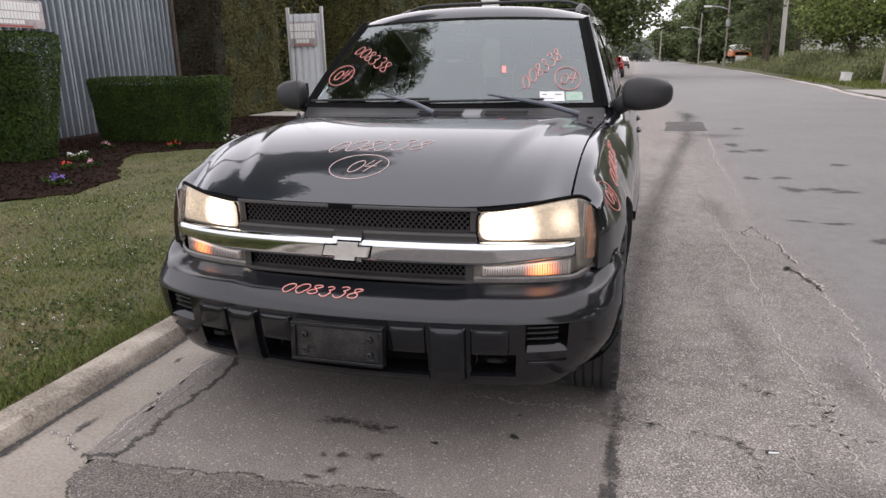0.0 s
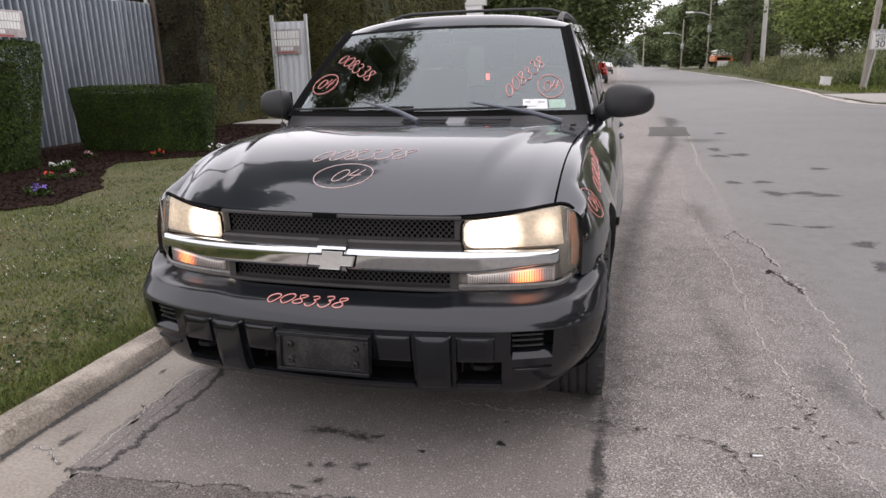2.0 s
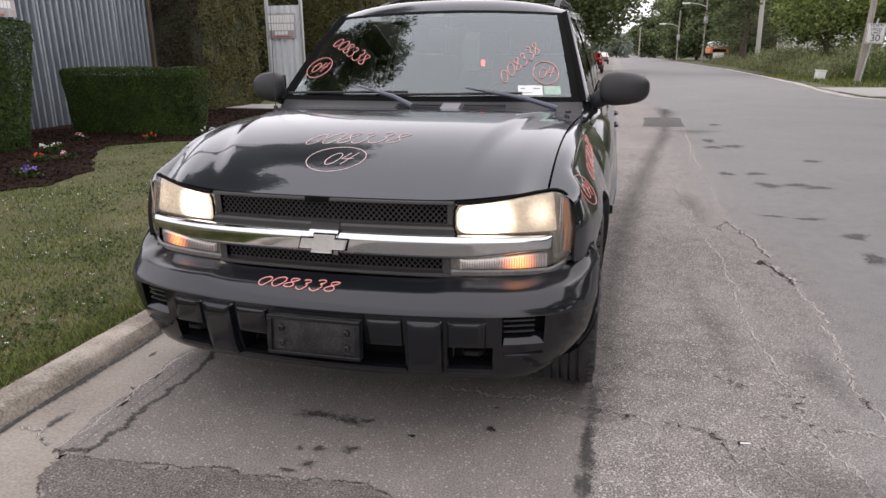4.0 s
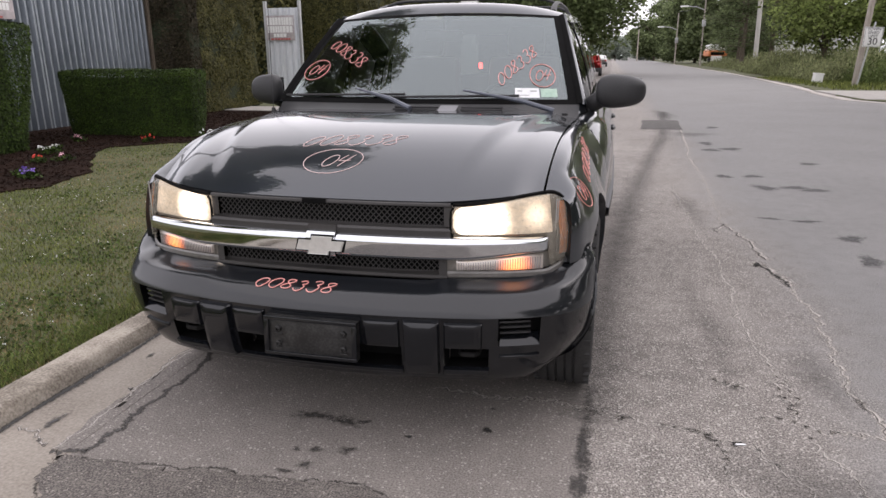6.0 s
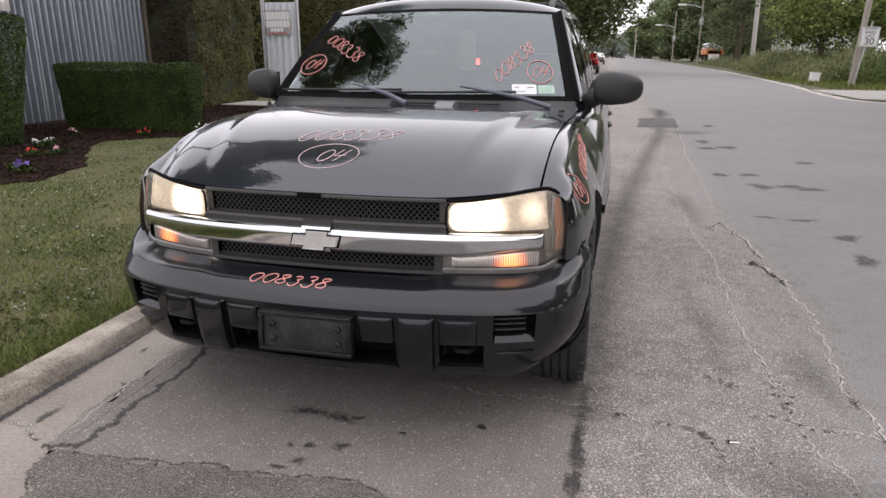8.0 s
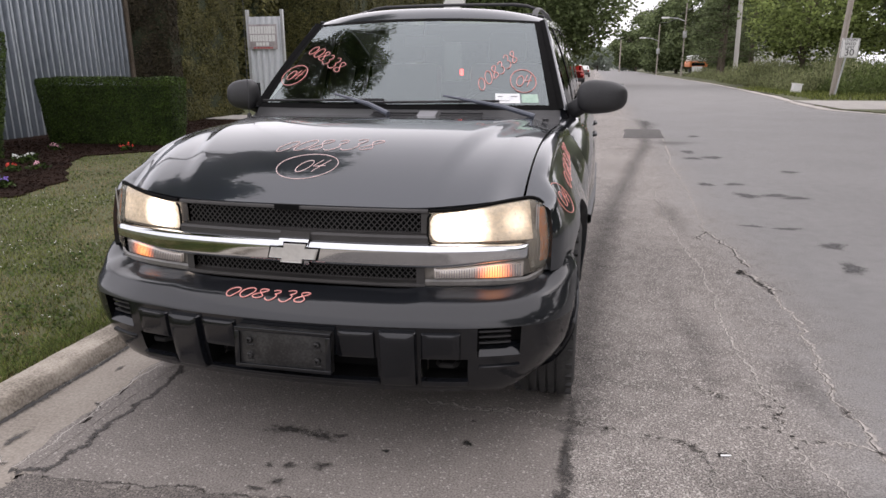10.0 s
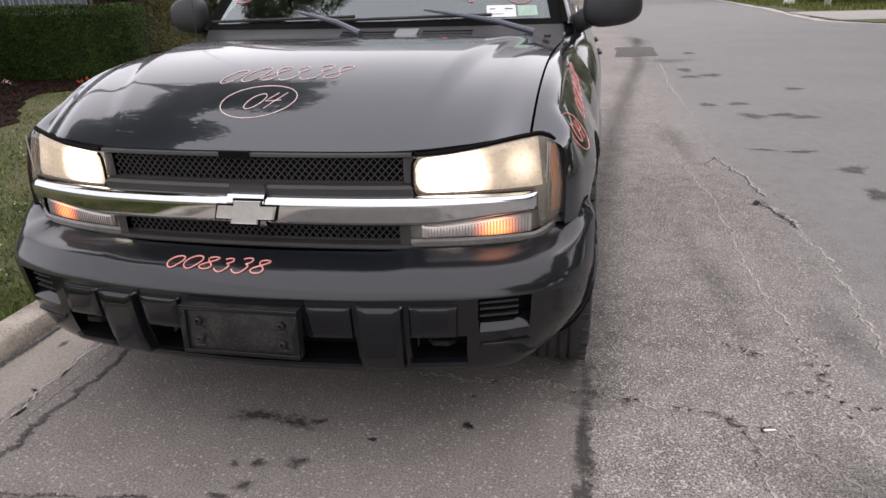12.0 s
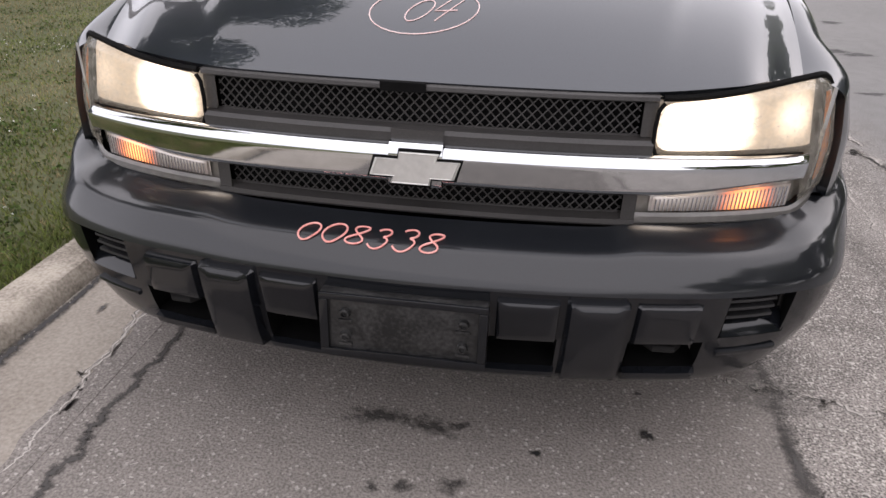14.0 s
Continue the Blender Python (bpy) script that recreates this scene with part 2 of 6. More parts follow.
ZINC = surface("corrugated_steel", (0.20, 0.225, 0.25), (0.33, 0.355, 0.385), 0.34, 0.85, 1.0, 20, 0.05, stretch=(1, 1, 0.3))
ZINC_PALE = surface("pale_corrugated_steel", (0.56, 0.59, 0.62), (0.72, 0.74, 0.76), 0.4, 0.25, 1.0, 20, 0.05, stretch=(1, 1, 0.3))
PALE_POLE = surface("bleached_pole", (0.38, 0.36, 0.33), (0.58, 0.56, 0.53), 0.9, 0, 3, 40, 0.4, stretch=(6, 6, 0.6))
WOOD_POLE = surface("weathered_pole", (0.22, 0.19, 0.16), (0.42, 0.38, 0.33), 0.9, 0, 3, 40, 0.4, stretch=(6, 6, 0.6))
STEEL = surface("galvanised_steel", (0.35, 0.36, 0.36), (0.5, 0.5, 0.5), 0.5, 0.6, 4, 40, 0.05)
WHITE = surface("white_paint", (0.70, 0.70, 0.68), (0.85, 0.85, 0.83), 0.5, 0, 3, 30, 0.05)
BLACK_INK = surface("black_print", (0.02, 0.02, 0.02), (0.04, 0.04, 0.04), 0.6, 0, 5, 30, 0)
RED_INK = surface("red_print", (0.35, 0.05, 0.04), (0.5, 0.10, 0.08), 0.6, 0, 5, 30, 0)
GREY_PRINT = surface("grey_banner", (0.25, 0.22, 0.22), (0.55, 0.50, 0.50), 0.6, 0, 2, 12, 0)

PAINT = surface("charcoal_paint", (0.021, 0.0255, 0.032), (0.030, 0.036, 0.045), 0.30, 0.8, 2, 400, 0, coat=1.0, spec=0.25, contrast=(0.2, 0.8))
PAINT.node_tree.nodes["Principled BSDF"].inputs["Coat IOR"].default_value = 1.74
BUMPER_PAINT = surface("bumper_paint", (0.006, 0.007, 0.0088), (0.010, 0.0115, 0.0142), 0.45, 0.0, 3, 300, 0, coat=1.0, spec=0.15)
BUMPER_PAINT.node_tree.nodes["Principled BSDF"].inputs["Coat Roughness"].default_value = 0.105
BUMPER_PAINT.node_tree.nodes["Principled BSDF"].inputs["Coat IOR"].default_value = 1.52
LOWER_PLASTIC = surface("bumper_plastic", (0.0045, 0.0051, 0.0065), (0.009, 0.0100, 0.0122), 0.12, 0, 6, 260, 0.015, 0.001, spec=0.55)
BRACKET = surface("scuffed_plastic", (0.010, 0.010, 0.010), (0.055, 0.054, 0.053), 0.32, 0, 14, 120, 0.15, 0.001, contrast=(0.45, 0.75))
PLASTIC = surface("black_plastic", (0.014, 0.014, 0.015), (0.030, 0.030, 0.031), 0.5, 0, 8, 200, 0.08, 0.001)
MESH_PLASTIC = surface("mesh_plastic", (0.030, 0.028, 0.027), (0.055, 0.051, 0.049), 0.5, 0, 8, 200, 0.05, 0.001)
GRILLE_PLASTIC = surface("grille_plastic", (0.028, 0.026, 0.025), (0.048, 0.045, 0.043), 0.45, 0, 8, 200, 0.05, 0.001)
# Near-black for seals and trim; also paints shade in openings and gaps.
DARK = surface("dark_trim_and_shade", (0.003, 0.003, 0.003), (0.007, 0.007, 0.007), 0.85, 0, 8, 60, 0, spec=0.1)
CHROME = surface("chrome", (0.61, 0.63, 0.65), (0.71, 0.73, 0.75), 0.07, 1.0, 3, 60, 0)
SILVER = surface("satin_emblem", (0.56, 0.55, 0.52), (0.70, 0.685, 0.65), 0.40, 0.5, 20, 90, 0)
HOOK = surface("dull_steel", (0.015, 0.0145, 0.014), (0.022, 0.0215, 0.021), 0.85, 0.0, 20, 90, 0.1, spec=0.1)
RUBBER = surface("tyre_rubber", (0.014, 0.014, 0.014), (0.035, 0.034, 0.033), 0.8, 0, 10, 80, 0.2, 0.002)
ALLOY = surface("wheel_alloy", (0.35, 0.35, 0.35), (0.5, 0.5, 0.5), 0.35, 0.9, 5, 50, 0)
FABRIC = surface("seat_fabric", (0.16, 0.16, 0.155), (0.24, 0.24, 0.23), 0.95, 0, 6, 120, 0.2, 0.002)
DASH = surface("dash_vinyl", (0.06, 0.06, 0.06), (0.10, 0.10, 0.10), 0.7, 0, 6, 120, 0.1, 0.002)
MARKER = surface("pink_marker", (0.72, 0.22, 0.19), (0.95, 0.50, 0.45), 0.6, 0, 30, 150, 0)
# Paler copy of the pink marker: the hood's sky reflection is in the colour.
MARKER_SKYLIT = surface("skylit_marker", (0.80, 0.52, 0.50), (0.98, 0.82, 0.80), 0.6, 0, 30, 150, 0)
WINDSHIELD = pane("windshield_glass", (0.66, 0.74, 0.68), ior=2.35)
WINDSHIELD.node_tree.nodes["Glossy BSDF"].inputs["Color"].default_value = (0.88, 0.98, 1.0, 1)
SIDE_GLASS = pane("tinted_glass", (0.10, 0.11, 0.11), ior=1.5)
AMBER = surface("amber_reflector", (0.62, 0.17, 0.03), (0.75, 0.26, 0.06), 0.25, 0, 60, 150, 0, coat=0.5)
PAPER = surface("paper", (0.65, 0.66, 0.66), (0.85, 0.86, 0.86), 0.7, 0, 20, 90, 0)
GREEN_PAPER = surface("green_paper", (0.28, 0.42, 0.34), (0.45, 0.58, 0.48), 0.7, 0, 20, 90, 0)


# ---- mesh helpers ----
def link_mesh(name, bm, mat, smooth=35):
    me = bpy.data.meshes.new(name)
    bm.to_mesh(me)
    bm.free()
    me.materials.append(mat)
    if smooth:
        me.shade_smooth()
        me.set_sharp_from_angle(angle=radians(smooth))
    return new(name, me)


def part(name, bm, mat, parent, label="", smooth=35):
    ob = link_mesh(name, bm, mat, smooth)
    ob.parent = parent
    return tagged(ob, label)


def stuff(name, verts, faces, mat, parent=None):
    me = bpy.data.meshes.new(name)
    me.from_pydata(verts, [], faces)
    me.materials.append(mat)
    ob = new(name, me)
    if parent:
        ob.parent = parent
    return ob


def empty(name, x=0, y=0, z=0, label="", category="", group="", kind=""):
    ob = new(name)
    ob.location = (x, y, z)
    return tagged(ob, label, category, group, kind)


def box(bm, x0, x1, y0, y1, z0, z1, bevel=0.0, m=None):
    made = bmesh.ops.create_cube(bm, size=1.0)["verts"]
    for v in made:
        v.co = Vector((x0 + (x1 - x0) * (v.co.x + 0.5), y0 + (y1 - y0) * (v.co.y + 0.5), z0 + (z1 - z0) * (v.co.z + 0.5)))
    if bevel:
        es = list({e for v in made for e in v.link_edges})
        made = [v for v in bmesh.ops.bevel(bm, geom=es, offset=bevel, segments=2, affect="EDGES", profile=0.6)["verts"]]
    if m:
        for v in made:
            v.co = m @ v.co
    return bm


def boxed(x0, x1, y0, y1, z0, z1, bevel=0.0, m=None):
    return box(bmesh.new(), x0, x1, y0, y1, z0, z1, bevel, m)


def sheet(rows, skip=None, thick=0.0, bm=None):
    """A grid surface through rows of points; skip(i, j) leaves a cell open; thick gives it a back."""
    bm = bm or bmesh.new()
    vs = [[bm.verts.new(p) for p in row] for row in rows]
    fs = []
    for i in range(len(vs) - 1):
        for j in range(len(vs[0]) - 1):
            if skip and skip(i, j):
                continue
            fs.append(bm.faces.new((vs[i][j], vs[i][j + 1], vs[i + 1][j + 1], vs[i + 1][j])))
    bmesh.ops.delete(bm, geom=[v for r in vs for v in r if not v.link_faces], context="VERTS")
    bm.normal_update()
    if thick:
        bmesh.ops.solidify(bm, geom=fs, thickness=thick)
    return bm


def tube(bm, pts, radius, sides=8, ends=True):
    """A round bar through points; radius is a number or one per point."""
    pts = [Vector(p) for p in pts]
    rad = radius if isinstance(radius, (list, tuple)) else [radius] * len(pts)
    rings = []
    for i, p in enumerate(pts):
        d = (pts[min(i + 1, len(pts) - 1)] - pts[max(i - 1, 0)]).normalized()
        a = d.orthogonal().normalized() if i == 0 else (a - d * a.dot(d)).normalized()
        b = d.cross(a)
        rings.append([bm.verts.new(p + rad[i] * (a * math.cos(k * math.tau / sides) + b * math.sin(k * math.tau / sides))) for k in range(sides)])
    for r, q in zip(rings, rings[1:]):
        for k in range(sides):
            bm.faces.new((r[k], r[(k + 1) % sides], q[(k + 1) % sides], q[k]))
    if ends:
        bm.faces.new(rings[0][::-1])
        bm.faces.new(rings[-1])
    return bm


def lathe(bm, profile, m, sides=32):
    """Turns (radius, along) points about the local x axis, placed by m."""
    rings = [[bm.verts.new(m @ Vector((u, r * math.cos(k * math.tau / sides), r * math.sin(k * math.tau / sides)))) for k in range(sides)] for r, u in profile]
    for r, q in zip(rings, rings[1:]):
        for k in range(sides):
            bm.faces.new((r[k], r[(k + 1) % sides], q[(k + 1) % sides], q[k]))
    return bm


def lerp(a, b, t):
    return a + (b - a) * t


def step(a, b, x):
    t = min(1.0, max(0.0, (x - a) / (b - a)))
    return t * t * (3 - 2 * t)


def along(points, t):
    """Piecewise-linear value at t of (t, value) points."""
    for (a, u), (b, w) in zip(points, points[1:]):
        if t <= b:
            return lerp(u, w, (t - a) / (b - a)) if t > a else u
    return points[-1][1]


def leaves(places, size, flat=1.0, seed=1, aspect=0.55, facing=None):
    """Vertices and faces of small pointed leaves at the places (an n x 3 array)."""
    rng = np.random.default_rng(seed)
    n = len(places)
    a = rng.normal(size=(n, 3))
    a[:, 2] *= flat
    a /= np.linalg.norm(a, axis=1)[:, None]
    away = rng.normal(size=(n, 3))
    if facing is not None:
        away = 0.55 * away + facing
        a -= 0.75 * facing * (a * facing).sum(1)[:, None]
        a /= np.linalg.norm(a, axis=1)[:, None]
    b = np.cross(a, away)
    b /= np.linalg.norm(b, axis=1)[:, None] + 1e-9
    s = (size * rng.uniform(0.6, 1.3, n))[:, None]
    v = np.stack([places - a * s, places + b * s * aspect, places + a * s, places - b * s * aspect], 1).reshape(-1, 3)
    f = np.arange(4 * n).reshape(-1, 4)
    return v.tolist(), f.tolist()


# ---- ground, road, kerb, lawn ----
def structure(name, bm, mat, label, category, smooth=0):
    return tagged(link_mesh(name, bm, mat, smooth), label, category, kind="structure")


def ragged(points, amp, seed, per=6, closed=False):
    """A broken line through control points, made uneven."""
    rng = random.Random(seed)
    pts = points + points[:1] if closed else points
    out = []
    for (xa, ya), (xb, yb) in zip(pts, pts[1:]):
        for k in range(per):
            t = k / per
            out.append((lerp(xa, xb, t) + rng.uniform(-amp, amp), lerp(ya, yb, t) + rng.uniform(-amp, amp)))
    return out if closed else out + [pts[-1]]


def flat_patch(outline, z, drop=0.0):
    bm = bmesh.new()
    top = [bm.verts.new((x, y, z)) for x, y in outline]
    bm.faces.new(top)
    if drop:
        low = [bm.verts.new((x, y, z - drop)) for x, y in outline]
        for k in range(len(top)):
            bm.faces.new((low[k], low[(k + 1) % len(low)], top[(k + 1) % len(top)], top[k]))
    bmesh.ops.triangulate(bm, faces=[f for f in bm.faces if len(f.verts) > 4])
    bmesh.ops.recalc_face_normals(bm, faces=bm.faces)
    return bm


structure("ground", boxed(-900, 900, -700, 1500, -0.5, -0.06), SOIL, "flat earth that runs to the horizon", "ground")
road = structure("road", boxed(0.932, 17.0, -60, 700, -0.3, 0.0), ASPHALT, "worn grey asphalt street with cracks, stains and patches", "road")
structure("parking_lane", boxed(-0.93, 0.9315, -60, 700, -0.3, 0.0), ASPHALT_LANE, "darker asphalt parking lane under the parked car", "road")
structure("gutter", boxed(-1.23, -0.932, -60, 160, -0.3, -0.002), GUTTER, "pale concrete gutter strip beside the kerb", "gutter")
def kerb_mesh():
    """Kerb with chipped, uneven edges where it is near, plain beyond."""
    ys = [-60, -20] + [-3 + 0.02 * k for k in range(401)] + [8, 20, 60, 160]
    prof = ((-1.402, -0.25), (-1.402, 0.052), (-1.392, 0.062), (-1.365, 0.065), (-1.335, 0.066), (-1.305, 0.066), (-1.275, 0.064), (-1.263, 0.059), (-1.256, 0.049), (-1.249, 0.034), (-1.242, 0.015), (-1.236, -0.01), (-1.232, -0.25))
    rws = []
    for y in ys:
        row = []
        for x, z in prof:
            if z > -0.2:
                q = noise.noise_vector(Vector((x * 9, y * 4, z * 9)))
                r = noise.noise_vector(Vector((x * 40, y * 33, z * 40)))
                e = 1.0 if x > -1.27 else 0.4
                x, z = x + e * (0.006 * q.x + 0.0035 * r.x), z + e * (0.006 * q.z + 0.003 * r.z)
            row.append((x, y, z))
        rws.append(row)
    return sheet(rws)


kerb = structure("kerb", kerb_mesh(), KERB, "low weathered concrete kerb with chipped edges", "kerb", 26)
structure("lawn", boxed(-40, -1.402, -60, 160, -0.3, 0.055), SOIL, "mown lawn with dry patches and white clover", "lawn")
EDGE = [(13, -60), (12, 0), (10.2, 17.0), (8.55, 21.0), (8.6, 24), (9.35, 32), (10.0, 45), (10.6, 61), (10.6, 75), (11.3, 120), (14, 300), (16, 700)]
structure("verge", flat_patch(ragged(EDGE, 0.10, 31, 12) + [(90, 700), (90, -60)], 0.03, 0.1), SOIL, "weedy earth verge across the street", "verge")

# newer dark asphalt in the foreground, with a broken edge
edge = ragged([(-0.40, -4.0), (-0.55, -1.7), (-0.75, -1.08), (-0.83, -0.98), (-0.875, -0.885), (-0.83, -0.852), (-0.62, -0.85), (-0.44, -0.84), (-0.26, -0.80), (-0.16, -0.82), (0.07, -0.79), (0.23, -0.78), (0.45, -0.86), (0.66, -1.05), (0.80, -1.5), (0.92, -2.4)], 0.018, 5, 7)
structure("asphalt_patch", flat_patch(edge + [(0.92, -30.0), (-0.40, -30.0)], 0.005, 0.02), ASPHALT_DARK, "newer dark asphalt with a broken edge", "road")
structure("gutter_apron", flat_patch(ragged([(-1.0, -30.0), (-1.0, -1.0), (-0.95, -0.80), (-0.84, -0.83)], 0.012, 9, 8) + [(-0.66, -0.90), (-0.60, -1.10), (-0.30, -4.0), (-0.30, -30.0)], 0.0015, 0.006), GUTTER, "pale concrete apron widening from the gutter", "gutter")
structure("lane_edge", flat_patch(ragged([(-0.90, -0.86), (-0.945, -0.55), (-0.925, -0.30), (-0.955, 0.10), (-0.93, 0.5), (-0.95, 1.2), (-0.94, 3.0)], 0.014, 8, 9) + [(-0.86, 3.0), (-0.86, -0.86)], 0.0012, 0.004), ASPHALT_LANE, "broken asphalt edge over the concrete gutter", "road")
structure("road_patch", flat_patch(ragged([(1.58, 10.96), (2.32, 11.07), (2.41, 12.95), (1.66, 12.85)], 0.03, 3, 6, True), 0.005, 0.01), ASPHALT_REPAIR, "dark square asphalt repair", "road")


def with_rim(bm, rim):
    """Stores how near each corner is to the rim as a UV map."""
    lay = bm.loops.layers.uv.new("rim")
    for f in bm.faces:
        for lp in f.loops:
            lp[lay].uv = (rim[lp.vert.index], 0)
    return bm


def crack(points, width, seed, mat=None, z=0.0022, amp=0.022, label="crack in the asphalt", wave=0.75):
    """An open crack: a broken strip of uneven width."""
    rng = random.Random(seed)
    line = ragged(ragged(points, amp, seed, 5), amp * 0.45, seed + 500, 4)
    rows_ = []
    for k, (x, y) in enumerate(line):
        xa, ya = line[max(0, k - 1)]
        xb, yb = line[min(len(line) - 1, k + 1)]
        d = Vector((yb - ya, xa - xb, 0)).normalized() * width * (1 - wave * rng.random())
        if k in (0, len(line) - 1):
            d *= 0.1
        p = Vector((x, y, z))
        rows_.append([p - d, p, p + d])
    bm = sheet(rows_)
    bm.verts.index_update()
    structure("crack", with_rim(bm, [1.0, 0.0, 1.0] * len(line)), mat or CRACK_DARK, label, "crack")


LINES = (
    ([(0.26, -0.07), (0.57, -0.09), (0.69, -0.06), (0.81, -0.06), (0.93, -0.09), (1.01, -0.11), (1.1, -0.14), (1.22, -0.16), (1.32, -0.14), (1.38, -0.17), (1.42, -0.22), (1.51, -0.22)], 0.008),
    ([(1.67, 5.94), (1.66, 4.67), (1.66, 3.46), (1.69, 2.79), (1.71, 2.25), (1.72, 1.6), (1.68, 1.1), (1.7, 0.75), (1.73, 0.46), (1.69, 0.26), (1.71, 0.15), (1.73, 0.07), (1.71, -0.03), (1.79, -0.07), (1.94, -0.07), (2.2, -0.11)], 0.008),
    ([(1.83, 2.97), (1.91, 3.27), (1.99, 2.9), (2.03, 2.49), (2.05, 2.24)], 0.017),
    ([(1.93, 2.06), (2.0, 2.15), (2.04, 1.87), (2.08, 1.66)], 0.026),
    ([(2.08, 1.65), (2.09, 1.34), (2.07, 1.0), (2.04, 0.71), (2.0, 0.42), (1.99, 0.22), (2.01, 0.14), (2.03, -0.3), (2.02, -0.8)], 0.010),
    ([(1.76, 0.40), (1.76, 0.24), (1.74, 0.12)], 0.006),
    ([(1.38, -0.18), (1.39, -0.27), (1.42, -0.34), (1.42, -0.46), (1.47, -0.7)], 0.006),
    ([(1.51, -0.22), (1.58, -0.34), (1.63, -0.45), (1.66, -0.7)], 0.005),
    ([(1.72, 1.25), (1.84, 1.12), (1.95, 1.10), (2.07, 1.02)], 0.005),
    ([(1.71, -0.03), (1.77, -0.25), (1.84, -0.5), (1.80, -0.9)], 0.006),
    ([(-0.96, 0.4), (-0.96, 0.07), (-0.95, -0.34), (-0.91, -0.53)], 0.005),
    ([(0.97, 3.65), (1.28, 3.57), (1.58, 3.59)], 0.012),
    ([(1.44, 0.30), (1.50, 0.26), (1.57, 0.22)], 0.009),
    ([(1.52, 0.0), (1.60, -0.02), (1.70, 0.03)], 0.005),
    ([(2.04, 6.01), (2.0, 4.6), (1.95, 3.7), (1.91, 3.27)], 0.006),
    ([(2.37, 12.22), (2.21, 9.52), (2.08, 7.46), (2.04, 6.01)], 0.013),
    ([(-0.98, -0.84), (-1.02, -0.78), (-1.20, -0.72)], 0.004),
)
for k, (pts, w) in enumerate(LINES):
    crack(pts, w * (1.0 if w > 0.015 else 0.75), 20 + k, CRACK_OPEN if w > 0.015 else None)
    crack([(x + 0.2 * w + 0.002, y + 0.003) for x, y in pts], w * 3.5, 20 + k, CRACK_PALE, 0.0012, label="pale broken rim of a crack")


crack([(-0.55, -1.7), (-0.75, -1.07), (-0.83, -0.97), (-0.87, -0.872), (-0.83, -0.842), (-0.62, -0.838), (-0.44, -0.828), (-0.26, -0.790), (-0.16, -0.808), (0.07, -0.778), (0.23, -0.768), (0.45, -0.848), (0.66, -1.04)], 0.016, 52, CRACK_DARK, 0.0024, 0.012, "dark joint along the asphalt patch", 0.8)


def stain(x, y, rx, ry, seed, mat, z=0.0026):
    rng = random.Random(seed)
    ph = [rng.uniform(0, 6.3) for _ in range(4)]
    bm = bmesh.new()
    lay = bm.loops.layers.uv.new("rim")
    rings = []
    for s in (0.03, 0.5, 0.8, 1.0, 1.2):
        ring = []
        for k in range(40):
            a = math.tau * k / 40
            r = s * (1 + 0.20 * math.sin(2 * a + ph[0]) + 0.16 * math.sin(3 * a + ph[1]) + 0.10 * math.sin(7 * a + ph[2]))
            ring.append((bm.verts.new((x + rx * r * math.cos(a), y + ry * r * math.sin(a), z)), s / 1.2))
        rings.append(ring)
    for p, q in zip(rings, rings[1:]):
        for k in range(40):
            four = (p[k], q[k], q[(k + 1) % 40], p[(k + 1) % 40])
            face = bm.faces.new([t[0] for t in four])
            for lp, t in zip(face.loops, four):
                lp[lay].uv = (t[1], 0)
    structure("oil_stain", bm, mat, "dark oil stain on the asphalt", "stain")


for k, (x, y, rx, ry) in enumerate(((2.62, 5.77, 0.10, 0.12), (2.61, 5.04, 0.13, 0.14), (2.91, 5.11, 0.13, 0.12), (3.08, 4.99, 0.15, 0.09), (2.80, 2.96, 0.10, 0.10), (2.74, 2.35, 0.09, 0.13), (2.49, 8.88, 0.12, 0.20), (2.46, 8.07, 0.12, 0.18), (2.76, 8.23, 0.14, 0.20), (2.29, 5.7, 0.08, 0.14), (2.93, 11.5, 0.12, 0.2), (3.5, 6.9, 0.14, 0.10), (2.35, 3.55, 0.10, 0.04), (2.62, 3.5, 0.12, 0.05))):
    stain(x, y, rx, ry, 100 + k, OIL)
for k, (x, y, rx, ry) in enumerate(((0.575, -0.34, 0.020, 0.022), (0.30, -0.45, 0.014, 0.012), (0.57, -0.18, 0.012, 0.008))):
    stain(x, y, rx, ry, 130 + k, DARK_OIL)
for k, (x, y, rx, ry) in enumerate(((-0.10, -0.385, 0.085, 0.036), (0.03, -0.40, 0.07, 0.032), (0.10, -0.39, 0.03, 0.02), (-0.07, -0.62, 0.018, 0.016), (0.0, -0.605, 0.022, 0.026), (0.11, -0.585, 0.034, 0.026), (0.0, -0.70, 0.024, 0.028), (-0.05, -0.75, 0.03, 0.015), (0.93, -0.40, 0.035, 0.11), (0.925, -0.60, 0.03, 0.08))):
    stain(x, y, rx, ry, 160 + k, OIL_FAINT, 0.0016)
crack([(-0.82, 3.0), (-0.80, 0.5), (-0.81, 0.03), (-0.78, -0.26), (-0.80, -0.48), (-0.78, -0.65), (-0.80, -0.80), (-0.92, -0.84)], 0.026, 48, OIL_FAINT, 0.0016, 0.014, "dark worn joint beside the gutter", 0.6)
crack([(-0.94, 3.0), (-0.93, 0.2), (-0.945, -0.30), (-0.90, -0.60), (-0.93, -0.82)], 0.010, 49, CRACK_PALE, 0.0022, 0.016, "broken concrete edge of the gutter", 0.6)
crack([(-1.215, 3.0), (-1.215, 0.5), (-1.215, -2.0)], 0.035, 50, OIL, 0.0010, 0.006, "dirt line at the foot of the kerb", 0.5)
crack([(x - 0.25, y) for x, y in EDGE if -1 < y < 130], 0.55, 51, CRACK_PALE, 0.0012, 0.08, "sandy dust along the road edge", 0.3)
